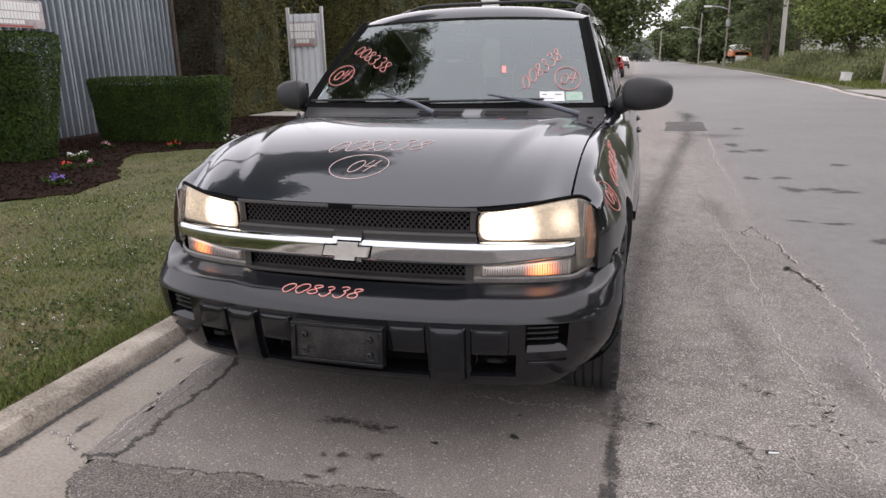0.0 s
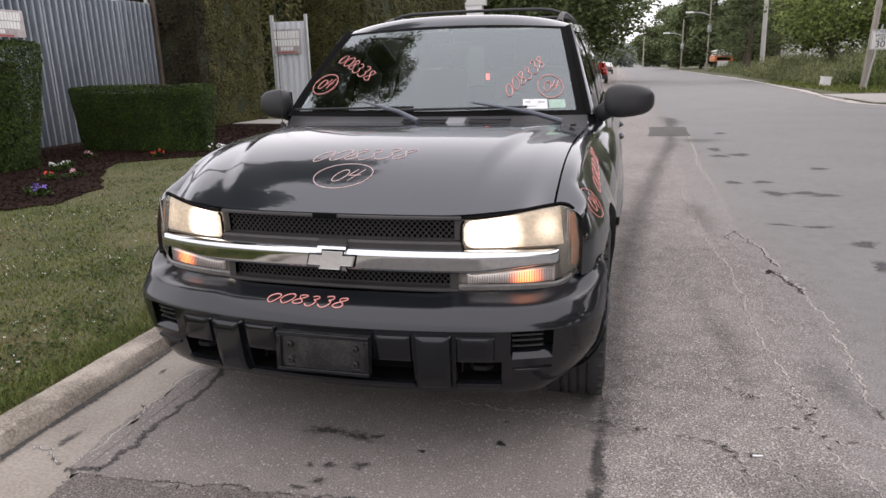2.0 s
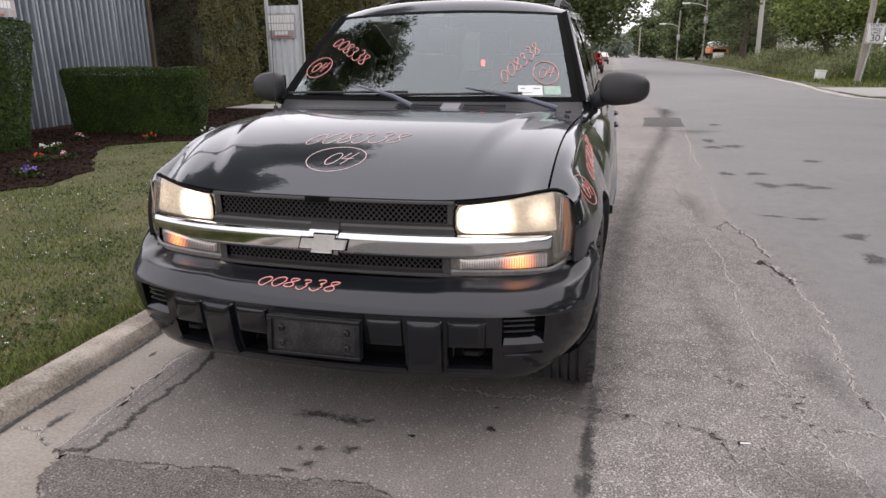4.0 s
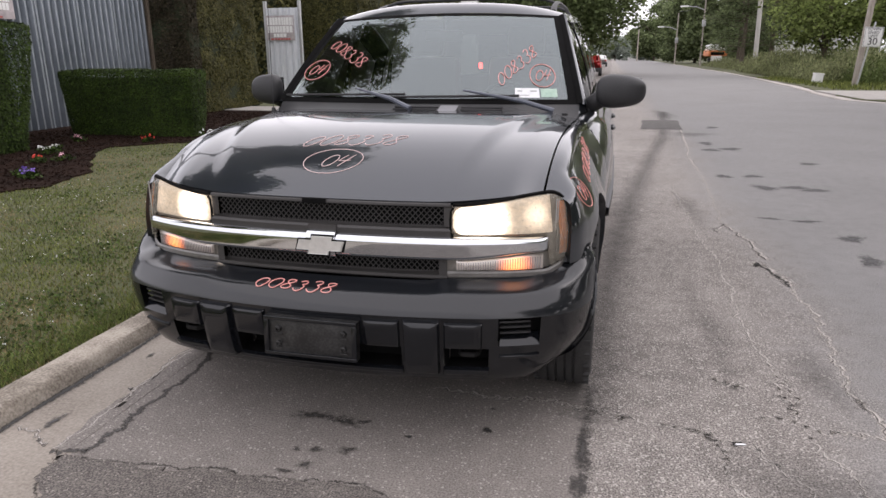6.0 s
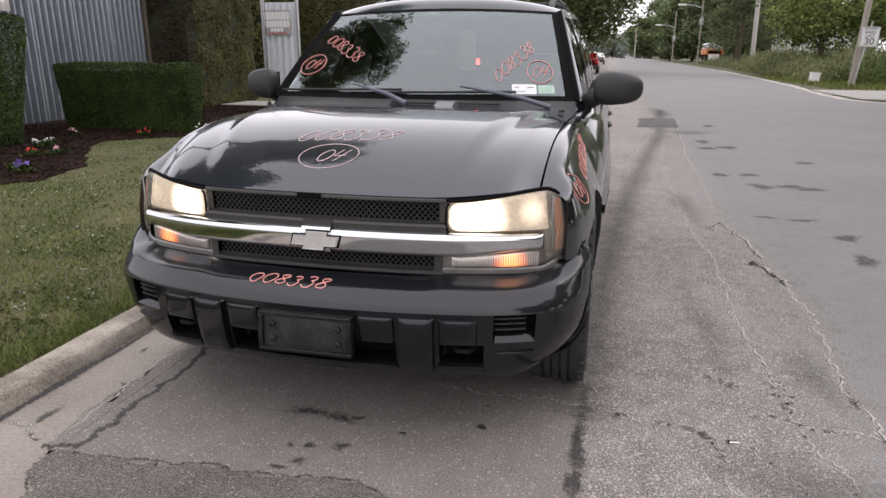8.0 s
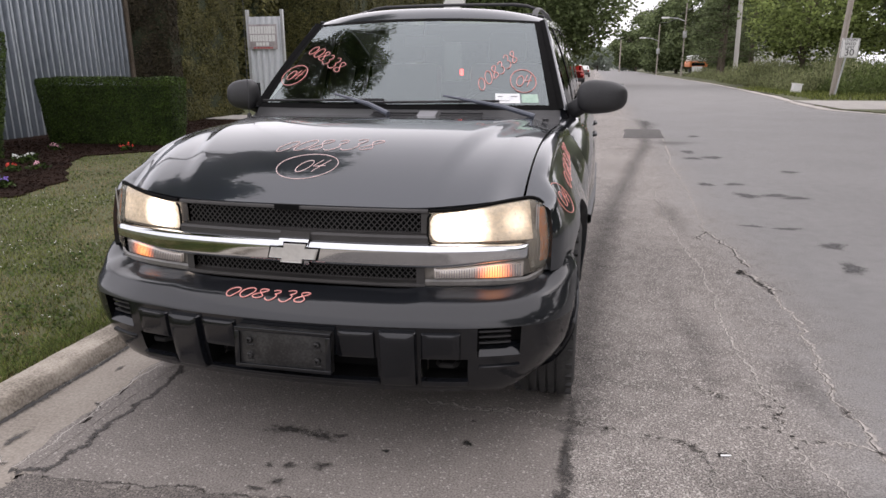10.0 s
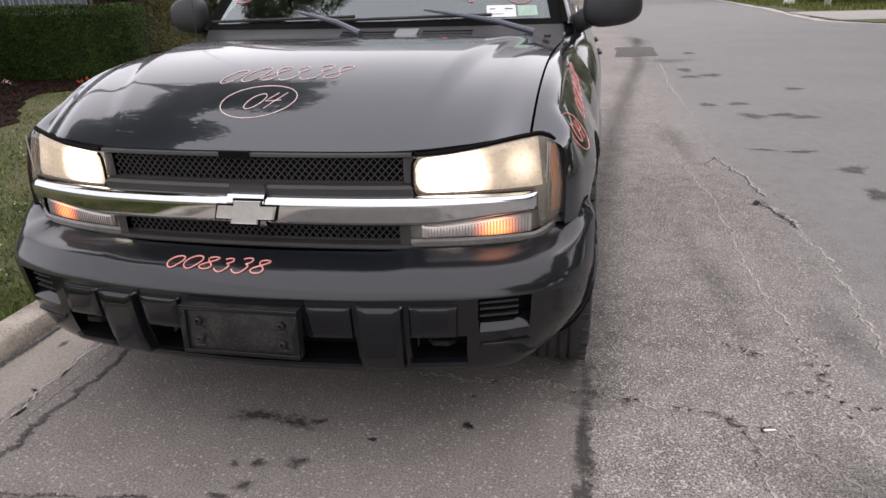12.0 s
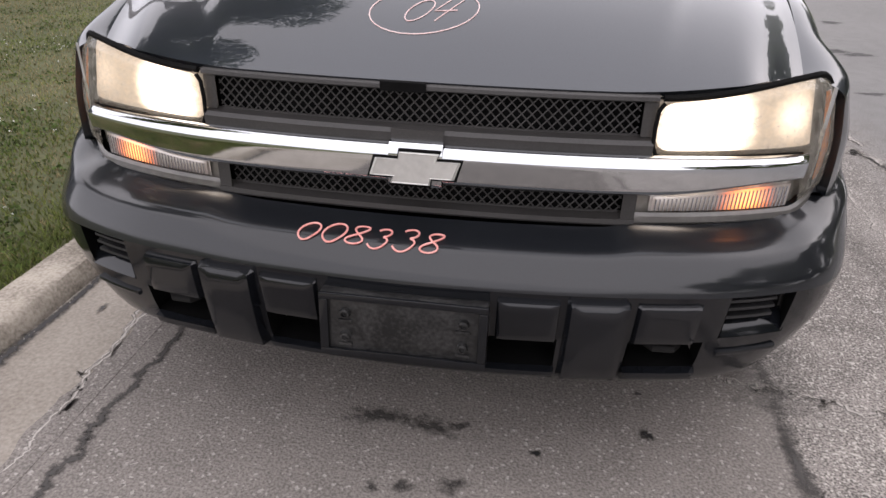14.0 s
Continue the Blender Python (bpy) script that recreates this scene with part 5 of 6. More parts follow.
face = [[bumper_point(k, z, d) for k in range(len(plan))] for z, d in PROFILE]
bumper = car_part("bumper", sheet(face[SPLIT:]), BUMPER_PAINT, None, "charcoal front bumper with a pink number", 32)
car_part("lower_fascia", sheet(face[:SPLIT + 1], gap_in_bumper), LOWER_PLASTIC, bumper, "semi-gloss black lower bumper", 32)


def pocket(x0, x1, z0, z1, depth, shrink=0.0):
    """Walls and floor of a recess behind an opening of the bumper."""
    n = 6
    bm = bmesh.new()
    xs = [lerp(x0, x1, k / n) for k in range(n + 1)]
    fr = lambda z: [Vector((x, bump_y(x) + back(z) + 0.001, z)) for x in xs]
    bk = lambda z: [Vector((x, bump_y(x) + 0.02 + depth, z)) for x in xs]
    sheet([fr(z0), bk(z0 + shrink), bk(z1 - shrink), fr(z1)], bm=bm)
    for x in (x0, x1):
        sheet([[Vector((x, bump_y(x) + back(z0) + 0.001, z0)), Vector((x, bump_y(x) + back(z1) + 0.001, z1))], [Vector((x, bump_y(x) + depth, z0 + shrink)), Vector((x, bump_y(x) + depth, z1 - shrink))]], bm=bm)
    return bm


def on_bumper(x, z, out):
    e = 0.002
    slope = (bump_y(x + e) - bump_y(x - e)) / (2 * e)
    n = Vector((slope, -1, 0)).normalized()
    return Vector((x, bump_y(x), z)) + n * (out - back(z))


def pad(x0, x1, z0, z1, out, round_=0.010, lean=0.0, n=8):
    """A raised block with rounded edges on the bumper's face."""
    xs = [x0, x0 + round_ * 0.4, x0 + round_] + [lerp(x0 + round_, x1 - round_, k / n) for k in range(1, n)] + [x1 - round_, x1 - round_ * 0.4, x1]
    zs = [z0, z0 + round_ * 0.4, z0 + round_] + [lerp(z0 + round_, z1 - round_, k / 5) for k in range(1, 5)] + [z1 - round_, z1 - round_ * 0.4, z1]
    def o(x, z):
        ex = min(x - x0, x1 - x) / round_
        ez = min(z - z0, z1 - z) / round_
        f = lambda e: 0.0 if e <= 0 else math.sqrt(1 - (1 - min(e, 1)) ** 2)
        return -0.004 + (out + 0.004) * min(f(ex), f(ez)) - lean * (z - z0) / (z1 - z0) * min(1, max(0, ex))
    return sheet([[on_bumper(x, z, o(x, z)) for x in xs] for z in zs])


# Pockets are near-black: the shade inside them is in the colour.
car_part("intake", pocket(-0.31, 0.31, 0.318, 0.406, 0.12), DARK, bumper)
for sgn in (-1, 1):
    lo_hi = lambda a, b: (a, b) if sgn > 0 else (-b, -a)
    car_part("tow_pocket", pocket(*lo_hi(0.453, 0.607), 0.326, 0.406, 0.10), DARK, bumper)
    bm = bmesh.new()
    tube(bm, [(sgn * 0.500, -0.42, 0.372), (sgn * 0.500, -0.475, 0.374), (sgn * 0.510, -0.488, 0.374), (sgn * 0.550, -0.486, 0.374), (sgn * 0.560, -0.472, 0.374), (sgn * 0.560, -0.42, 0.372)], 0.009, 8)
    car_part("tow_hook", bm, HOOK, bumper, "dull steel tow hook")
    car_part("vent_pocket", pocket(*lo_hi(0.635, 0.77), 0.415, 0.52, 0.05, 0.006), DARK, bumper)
    for z in (0.462, 0.483, 0.502):
        pts = [[Vector((sgn * x, bump_y(x) + back(z) + d, z + h)) for x in (0.637, 0.67, 0.70, 0.735)] for d, h in ((0.03, 0.003), (0.010, 0.004), (0.010, -0.002), (0.03, -0.004))]
        car_part("vent_slat", sheet(pts if sgn < 0 else [r[::-1] for r in pts]), PLASTIC, bumper)
    pts = [[Vector((sgn * x, bump_y(x) + back(z) + d, z)) for x in (0.637, 0.66, 0.70, 0.74, 0.768)] for d, z in ((0.048, 0.452), (0.030, 0.446), (0.006, 0.424), (0.0, 0.416))]
    car_part("vent_ramp", sheet(pts if sgn < 0 else [r[::-1] for r in pts]), LOWER_PLASTIC, bumper)
    car_part("bumper_guard", pad(*lo_hi(0.318, 0.444), 0.299, 0.512, 0.032, 0.020, 0.012), LOWER_PLASTIC, bumper)
    car_part("inner_pad", pad(*lo_hi(0.182, 0.308), 0.404, 0.506, 0.017, 0.012, 0.003), LOWER_PLASTIC, bumper)
    car_part("outer_pad", pad(*lo_hi(0.454, 0.585), 0.404, 0.506, 0.017, 0.018, 0.003), LOWER_PLASTIC, bumper)
    car_part("tow_lip", pad(*lo_hi(0.450, 0.612), 0.296, 0.330, 0.020, 0.014), LOWER_PLASTIC, bumper)
    car_part("corner_rib", pad(*lo_hi(0.640, 0.775), 0.366, 0.382, 0.008, 0.007), LOWER_PLASTIC, bumper)
car_part("lower_lip", pad(-0.316, 0.316, 0.294, 0.321, 0.018, 0.013, n=16), LOWER_PLASTIC, bumper)

# empty plate bracket
tilt = pose(0, -0.580, 0.428, -3, 0, 0)
bracket = car_part("plate_bracket", boxed(-0.170, 0.170, -0.012, 0.016, -0.072, 0.069, 0.006, tilt), BRACKET, None, "empty black number plate bracket")
bm = bmesh.new()
for a in ((-0.170, 0.170, 0.055, 0.069), (-0.170, 0.170, -0.072, -0.059), (-0.170, -0.152, -0.059, 0.055), (0.152, 0.170, -0.059, 0.055)):
    box(bm, a[0], a[1], -0.021, -0.0125, a[2], a[3], 0.003, tilt)
car_part("bracket_rim", bm, LOWER_PLASTIC, bracket)
for x in (-0.118, 0.122):
    for z in (-0.030, 0.024):
        bm = bmesh.new()
        lathe(bm, [(0.0, 0.004), (0.005, 0.004), (0.006, 0.010), (0.010, 0.009), (0.012, 0.0)], tilt @ pose(x, -0.012, z, 0, 0, -90), 12)
        box(bm, x - 0.014, x + 0.014, -0.0165, -0.0125, z - 0.022, z - 0.015, 0.001, tilt)
        car_part("bracket_boss", bm, BRACKET, bracket)


def on_ledge(u, v):
    """The sloped top of the bumper: u across, v up the slope (0..1)."""
    d = lerp(0.030, 0.092, v)
    z = along([(q, w) for w, q in PROFILE[SPLIT:]], d)
    return Vector((u, bump_y(u) + d * 1.05, z + 0.002))


car_part("marker_number", stroke_mesh(writing("008338", 0.3), lambda u, v: on_ledge(-0.238 + u * 0.060, v * 0.82 + 0.02), 0.0022), MARKER, bumper, "pink handwritten number")


# ---- grille, chrome bar, emblem ----
def on_nose(x, z, out):
    e = 0.002
    slope = (nose(x + e) - nose(x - e)) / (2 * e)
    n = Vector((slope, -1, 0)).normalized()
    return Vector((x, nose(x), z)) + n * out


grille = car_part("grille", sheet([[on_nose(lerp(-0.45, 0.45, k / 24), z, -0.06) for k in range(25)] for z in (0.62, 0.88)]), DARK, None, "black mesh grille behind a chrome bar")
for z0, z1, spans in ((0.797, 0.868, 0.425), (0.634, 0.680, 0.415)):
    bm = bmesh.new()
    stepx, rise = 0.0200, z1 - z0
    for lean in (-1, 1):
        run = lean * rise * 0.93
        x = -spans - abs(run)
        while x < spans + abs(run):
            t0, t1 = sorted((max(-9.0, (-spans - x) / run), (spans - x) / run)) if run > 0 else sorted(((spans - x) / run, (-spans - x) / run))
            t0, t1 = max(0.0, t0), min(1.0, t1)
            if t1 - t0 > 0.08:
                tube(bm, [on_nose(x + run * t, lerp(z0, z1, t), -0.026) for t in (t0, t1)], 0.0016, 4, False)
            x += stepx
    tube(bm, [on_nose(lerp(-spans, spans, k / 20), z0, -0.028) for k in range(21)], 0.003, 4)
    tube(bm, [on_nose(lerp(-spans, spans, k / 20), z1, -0.028) for k in range(21)], 0.003, 4)
    car_part("mesh_insert", bm, MESH_PLASTIC, grille, "", 0)


def band(x0, x1, rows_, n=24):
    """A strip along the nose: rows of (z, out)."""
    return sheet([[on_nose(lerp(x0, x1, k / n), z, o) for k in range(n + 1)] for z, o in rows_])


car_part("upper_frame", band(-0.452, 0.452, [(0.866, -0.03), (0.866, -0.010), (0.869, -0.006), (0.876, -0.007), (0.879, -0.012), (0.880, -0.04)]), GRILLE_PLASTIC, grille)
car_part("middle_frame", band(-0.452, 0.452, [(0.757, -0.03), (0.757, 0.0), (0.785, 0.002), (0.793, -0.004), (0.797, -0.03)]), GRILLE_PLASTIC, grille)
car_part("lower_frame", band(-0.44, 0.44, [(0.612, -0.05), (0.613, -0.004), (0.618, 0.0), (0.628, -0.001), (0.634, -0.03)]), GRILLE_PLASTIC, grille)
# Dark band paints the shade of the latch notch.
car_part("latch_notch", band(-0.075, 0.015, [(0.862, -0.02), (0.864, -0.004), (0.882, -0.004), (0.884, -0.03)], 4), DARK, grille)
car_part("emblem_boss", band(-0.052, 0.052, [(0.765, -0.01), (0.766, 0.006), (0.794, 0.006), (0.797, -0.01)], 6), GRILLE_PLASTIC, grille)
# Dark strip paints the shaded gap under the hood lip.
car_part("top_gap_strip", band(-0.46, 0.46, [(0.879, -0.03), (0.900, -0.045)]), DARK, grille)
for sgn in (-1, 1):
    a = [sgn * 0.428, sgn * 0.456]
    a.sort()
    car_part("frame_end", band(a[0], a[1], [(0.795, -0.03), (0.797, -0.014), (0.866, -0.018), (0.868, -0.03)], 3), GRILLE_PLASTIC, grille)
    b = sorted([sgn * 0.412, sgn * 0.44])
    car_part("frame_end", band(b[0], b[1], [(0.62, -0.03), (0.622, -0.004), (0.684, -0.004), (0.686, -0.03)], 3), GRILLE_PLASTIC, grille)


def bar_row(x, k):
    a = abs(x)
    top, bot = 0.766 - 0.004 * step(0.5, 0.77, a), lerp(0.684, 0.710, step(0.45, 0.77, a))
    t = k / 12
    z = lerp(top, bot, t)
    out = 0.002 + 0.024 * math.sqrt(1 - (1 - min(1.0, t / 0.30)) ** 2) - 0.004 * t * t - 0.016 * step(0.84, 1.0, t) ** 1.5
    out *= 1 - step(0.755, 0.772, a) * 0.9
    return on_nose(x, z, out)


xs = [lerp(-0.772, 0.772, k / 80) for k in range(81)]
chrome_bar = car_part("chrome_bar", sheet([[bar_row(x, k) for x in xs] for k in range(13)][::-1]), CHROME, None, "bright chrome grille bar", 60)


def bowtie(s):
    """Outline of the emblem: a wide slanted bar with a taller middle block."""
    w, c, h, a = 0.091 * s, 0.033 * s, 0.0335 * s + 0.003 * (s > 1.02), 0.0185 * s + 0.003 * (s > 1.02)
    k = 0.010 * s
    return [(-w, -a), (-c - k, -a), (-c - k * 1.6, -h), (c - k * 0.2, -h), (c, -a), (w - 0.012, -a), (w, a), (c + k, a), (c + k * 1.6, h), (-c + k * 0.2, h), (-c, a), (-w + 0.012, a)]


def ridged(outline, z0, rows_):
    """A plate with a bevelled face: rows of (scale, out) from rim to face."""
    bm = bmesh.new()
    rings = [[bm.verts.new(on_nose(x * s, z0 + z * s, o)) for x, z in outline] for s, o in rows_]
    for p, q in zip(rings, rings[1:]):
        for k in range(len(p)):
            bm.faces.new((p[k], p[(k + 1) % len(p)], q[(k + 1) % len(q)], q[k]))
    bm.faces.new(rings[-1])
    bmesh.ops.recalc_face_normals(bm, faces=bm.faces)
    return bm


emblem = car_part("emblem", ridged(bowtie(0.99), 0.724, [(1.0, 0.016), (1.0, 0.032), (0.94, 0.0355), (0.88, 0.0345)]), SILVER, None, "satin silver emblem on the chrome bar", 12)
car_part("emblem_rim", ridged(bowtie(1.04), 0.724, [(1.02, 0.0), (1.0, 0.0315), (0.9, 0.032)]), DARK, emblem, "", 20)
car_part("emblem_bezel", band(-0.053, 0.053, [(0.680, 0.0), (0.681, 0.018), (0.684, 0.024), (0.692, 0.027), (0.745, 0.028), (0.757, 0.026), (0.766, 0.022), (0.772, 0.014), (0.775, 0.0)], 8), CHROME, emblem, "", 60)


# ---- headlamps ----
def lit_reflector(name, centre, radius, hot, edge, strength, second=None, haze=0.12):
    """A reflector bowl that shines most round its bulb."""
    m, n, l, p = nodes_of(name)
    tc = n.new("ShaderNodeTexCoord")
    sub = n.new("ShaderNodeVectorMath")
    sub.operation = "DISTANCE"
    sub.inputs[1].default_value = centre
    l.new(tc.outputs["Object"], sub.inputs[0])
    noise_ = n.new("ShaderNodeTexNoise")
    noise_.inputs["Scale"].default_value = 35
    l.new(tc.outputs["Object"], noise_.inputs["Vector"])
    wob = n.new("ShaderNodeMath")
    wob.operation = "MULTIPLY_ADD"
    wob.inputs[1].default_value = radius * 0.25
    l.new(noise_.outputs["Fac"], wob.inputs[0])
    l.new(sub.outputs["Value"], wob.inputs[2])
    mr = n.new("ShaderNodeMapRange")
    mr.interpolation_type = "SMOOTHSTEP"
    mr.inputs["From Min"].default_value, mr.inputs["From Max"].default_value = radius * 0.35, radius * 1.9
    mr.inputs["To Min"].default_value, mr.inputs["To Max"].default_value = 1.0, 0.0
    l.new(wob.outputs[0], mr.inputs["Value"])
    top = mr.outputs[0]
    if second:
        d2 = n.new("ShaderNodeVectorMath")
        d2.operation = "DISTANCE"
        d2.inputs[1].default_value = second[0]
        l.new(tc.outputs["Object"], d2.inputs[0])
        m2 = n.new("ShaderNodeMapRange")
        m2.interpolation_type = "SMOOTHSTEP"
        m2.inputs["From Min"].default_value, m2.inputs["From Max"].default_value = second[1] * 0.1, second[1] * 2.0
        m2.inputs["To Min"].default_value, m2.inputs["To Max"].default_value = second[2], 0.0
        l.new(d2.outputs["Value"], m2.inputs["Value"])
        mx = n.new("ShaderNodeMath")
        mx.operation = "ADD"
        l.new(mr.outputs[0], mx.inputs[0])
        l.new(m2.outputs[0], mx.inputs[1])
        top = mx.outputs[0]
    mixc = n.new("ShaderNodeMix")
    mixc.data_type = "RGBA"
    mixc.inputs[6].default_value, mixc.inputs[7].default_value = (*edge, 1), (*hot, 1)
    l.new(top, mixc.inputs[0])
    l.new(mixc.outputs[2], p.inputs["Emission Color"])
    sm = n.new("ShaderNodeMath")
    sm.operation = "MULTIPLY_ADD"
    sm.inputs[1].default_value, sm.inputs[2].default_value = strength, haze
    l.new(top, sm.inputs[0])
    l.new(sm.outputs[0], p.inputs["Emission Strength"])
    p.inputs["Base Color"].default_value = (0.42, 0.39, 0.34, 1)
    p.inputs["Roughness"].default_value = 0.3
    p.inputs["Metallic"].default_value = 0.6
    return m


LENS = pane("lamp_lens", (0.93, 0.91, 0.86), ior=1.4, rough=0.10)
ln, ll = LENS.node_tree.nodes, LENS.node_tree.links
haze_n, haze_m, haze_t = ln.new("ShaderNodeBsdfDiffuse"), ln.new("ShaderNodeMixShader"), ln.new("ShaderNodeTexNoise")
haze_n.inputs["Color"].default_value = (0.58, 0.54, 0.46, 1)
haze_t.inputs["Scale"].default_value = 20
haze_t.inputs["Detail"].default_value = 5
haze_r = ln.new("ShaderNodeMapRange")
haze_r.inputs["To Min"].default_value, haze_r.inputs["To Max"].default_value = -0.12, 0.58
ll.new(haze_t.outputs["Fac"], haze_r.inputs["Value"])
ll.new(haze_r.outputs[0], haze_m.inputs[0])
ll.new(ln["Mix Shader"].outputs[0], haze_m.inputs[1])
ll.new(haze_n.outputs[0], haze_m.inputs[2])
ll.new(haze_m.outputs[0], ln["Material Output"].inputs["Surface"])
BEZEL = surface("clouded_bezel", (0.10, 0.095, 0.088), (0.17, 0.16, 0.148), 0.3, 0.1, 14, 60, 0, coat=0.5)
HOUSING = surface("lamp_housing", (0.17, 0.155, 0.135), (0.32, 0.30, 0.27), 0.35, 0.3, 10, 60, 0, coat=0.3)


def lamp_grid(sgn, x0, x1, zlo, zhi, out, n=22, m=8, edge=0.0):
    """Panel of the lamp between heights given as functions of x; edge rounds its rim back."""
    rws = []
    for i in range(m + 1):
        row = []
        for k in range(n + 1):
            x = lerp(x0, x1, k / n)
            z = lerp(zlo(x), zhi(x), i / m)
            rim = min(k, n - k, i * 2, (m - i) * 2)
            lean = 0.20 * max(0.0, z - 0.76) * step(0.55, 0.85, x)
            row.append(on_nose(sgn * x, z, out - lean - (edge if rim == 0 else edge * 0.3 if rim == 1 else 0)))
        rws.append(row if sgn > 0 else row[::-1])
    return sheet(rws)


def corner(d, r):
    """Drop of a rounded corner of radius r at distance d from its end."""
    return 0.0 if d >= r else r - math.sqrt(max(0.0, r * r - (r - d) ** 2))


LAMP_END = 0.847
lamp_top = lambda x: 0.868 + 0.034 * step(0.46, 0.80, x) - corner(LAMP_END - x, 0.066) * 0.85
for sgn in (-1, 1):
    lamp = car_part("headlamp", lamp_grid(sgn, 0.432, LAMP_END, lambda x: 0.628 + corner(LAMP_END - x, 0.06) * 0.7, lambda x: lamp_top(x) - corner(x - 0.432, 0.02), -0.024, 34, 8), HOUSING, None, "lit headlamp with clouded clear lens and amber corner")
    glowing = lit_reflector("lit_reflector", (sgn * 0.556, nose(0.556) - 1.5, 0.814), 0.070 if sgn > 0 else 0.056, (1.0, 0.93, 0.82), (1.0, 0.82, 0.62), 4.4, ((sgn * 0.742, nose(0.742) - 1.5, 0.836), 0.036, 0.26 if sgn > 0 else 0.08), 0.34)
    car_part("reflector", lamp_grid(sgn, 0.459, 0.800, lambda x: 0.768 + corner(x - 0.459, 0.034) * 0.8, lambda x: lamp_top(x) - 0.006 - corner(x - 0.459, 0.034) * 0.8, -0.016, 36, 8, 0.006), glowing, lamp, "warm white lit reflector")
    car_part("lens", lamp_grid(sgn, 0.455, LAMP_END, lambda x: 0.764 + corner(x - 0.455, 0.036) * 0.8 - 0.112 * step(0.765, 0.785, x) + corner(LAMP_END - x, 0.06) * 0.8, lambda x: lamp_top(x) - corner(x - 0.455, 0.036) * 0.8, 0.006, 44, 10, 0.012), LENS, lamp, "clouded clear lens")
    bm = bmesh.new()
    tube(bm, [on_nose(sgn * 0.797, z, -0.004) for z in (0.775, 0.82, 0.865, 0.888)], 0.0022, 6)
    tube(bm, [on_nose(sgn * 0.803, z, -0.004) for z in (0.70, 0.775, 0.82, 0.865, 0.885)], 0.0018, 6)
    car_part("lens_flute", bm, STEEL, lamp)
    car_part("corner_reflector", lamp_grid(sgn, 0.812, 0.838, lambda x: 0.690, lambda x: 0.872, -0.001, 6, 8, 0.004), AMBER, lamp, "amber corner reflector")
    bm = bmesh.new()
    tube(bm, [on_nose(sgn * LAMP_END, z, -0.006) for z in (0.66, 0.70, 0.76, 0.82, 0.852)], 0.006, 6)
    tube(bm, [on_nose(sgn * x, z, -0.004) for x, z in ((0.462, 0.866), (0.453, 0.852), (0.451, 0.82), (0.452, 0.785), (0.460, 0.765), (0.48, 0.759), (0.56, 0.759), (0.76, 0.759))], 0.0042, 6)
    car_part("lamp_gasket", bm, DARK, lamp)
    # turn signal below the bar
    car_part("signal_lens", lamp_grid(sgn, 0.470, 0.765, lambda x: 0.640 + 0.010 * (x - 0.47), lambda x: 0.676 + 0.020 * step(0.47, 0.76, x), -0.012, 20, 5, 0.006), surface("signal_lens", (0.55, 0.50, 0.45), (0.85, 0.80, 0.75), 0.15, 0.4, 5, 90, 0.2, 0.002, coat=0.5), lamp, "ribbed clear signal lens")
    sig = lit_reflector("lit_signal", (sgn * 0.668, nose(0.668) - 1.5, 0.660), 0.042, (1.0, 0.30, 0.05), (1.0, 0.15, 0.02), 1.5, None, 0.01)
    sig.node_tree.nodes["Principled BSDF"].inputs["Base Color"].default_value = (0.62, 0.58, 0.54, 1)
    car_part("signal_reflector", lamp_grid(sgn, 0.474, 0.762, lambda x: 0.644, lambda x: 0.674 + 0.018 * step(0.47, 0.76, x), -0.008, 26, 4, 0.004), sig, lamp, "lit amber turn signal")
    for k in range(34):
        x = 0.480 + 0.0082 * k
        bm = bmesh.new()
        tube(bm, [on_nose(sgn * x, 0.647, -0.007), on_nose(sgn * x, 0.671 + 0.018 * step(0.47, 0.76, x), -0.007)], 0.0016, 5)
        car_part("signal_rib", bm, CHROME, lamp)
    car_part("lower_bezel", lamp_grid(sgn, 0.428, LAMP_END, lambda x: 0.616 + 0.034 * step(0.76, 0.86, x), lambda x: 0.642 + 0.034 * step(0.76, 0.86, x), -0.002, 26, 4, 0.006), BEZEL, lamp, "clouded grey lamp bezel")
    # Near-black strips paint the shade of the gaps below and above the lamp.
    car_part("lamp_gap_strip", lamp_grid(sgn, 0.425, LAMP_END, lambda x: 0.598 + 0.034 * step(0.76, 0.86, x), lambda x: 0.616 + 0.034 * step(0.76, 0.86, x), -0.006, 20, 2), DARK, lamp)
    bm = bmesh.new()
    tube(bm, [on_nose(sgn * lerp(0.46, 0.842, k / 20), lamp_top(lerp(0.46, 0.842, k / 20)) + 0.006, -0.010 - 0.2 * max(0.0, lamp_top(lerp(0.46, 0.842, k / 20)) - 0.76) * step(0.55, 0.85, lerp(0.46, 0.842, k / 20))) for k in range(21)], 0.007, 6)
    car_part("hood_gap_strip", bm, DARK, lamp)

# ---- glasshouse ----
def screen_at(s, v, out=0.0):
    """Windshield: s across (-1..1), v from cowl to roof."""
    b = Vector((0.805 * s, 0.76 + 0.15 * s * s, 1.125 - 0.004 * s * s))
    t = Vector((0.655 * s, 1.40 + 0.06 * s * s, 1.590 - 0.022 * s * s))
    p = b.lerp(t, v)
    p += Vector((0, -0.030, 0.024)) * (4 * v * (1 - v) * 0.5 + 0) + Vector((0, -0.8, 0.6)) * out
    return p


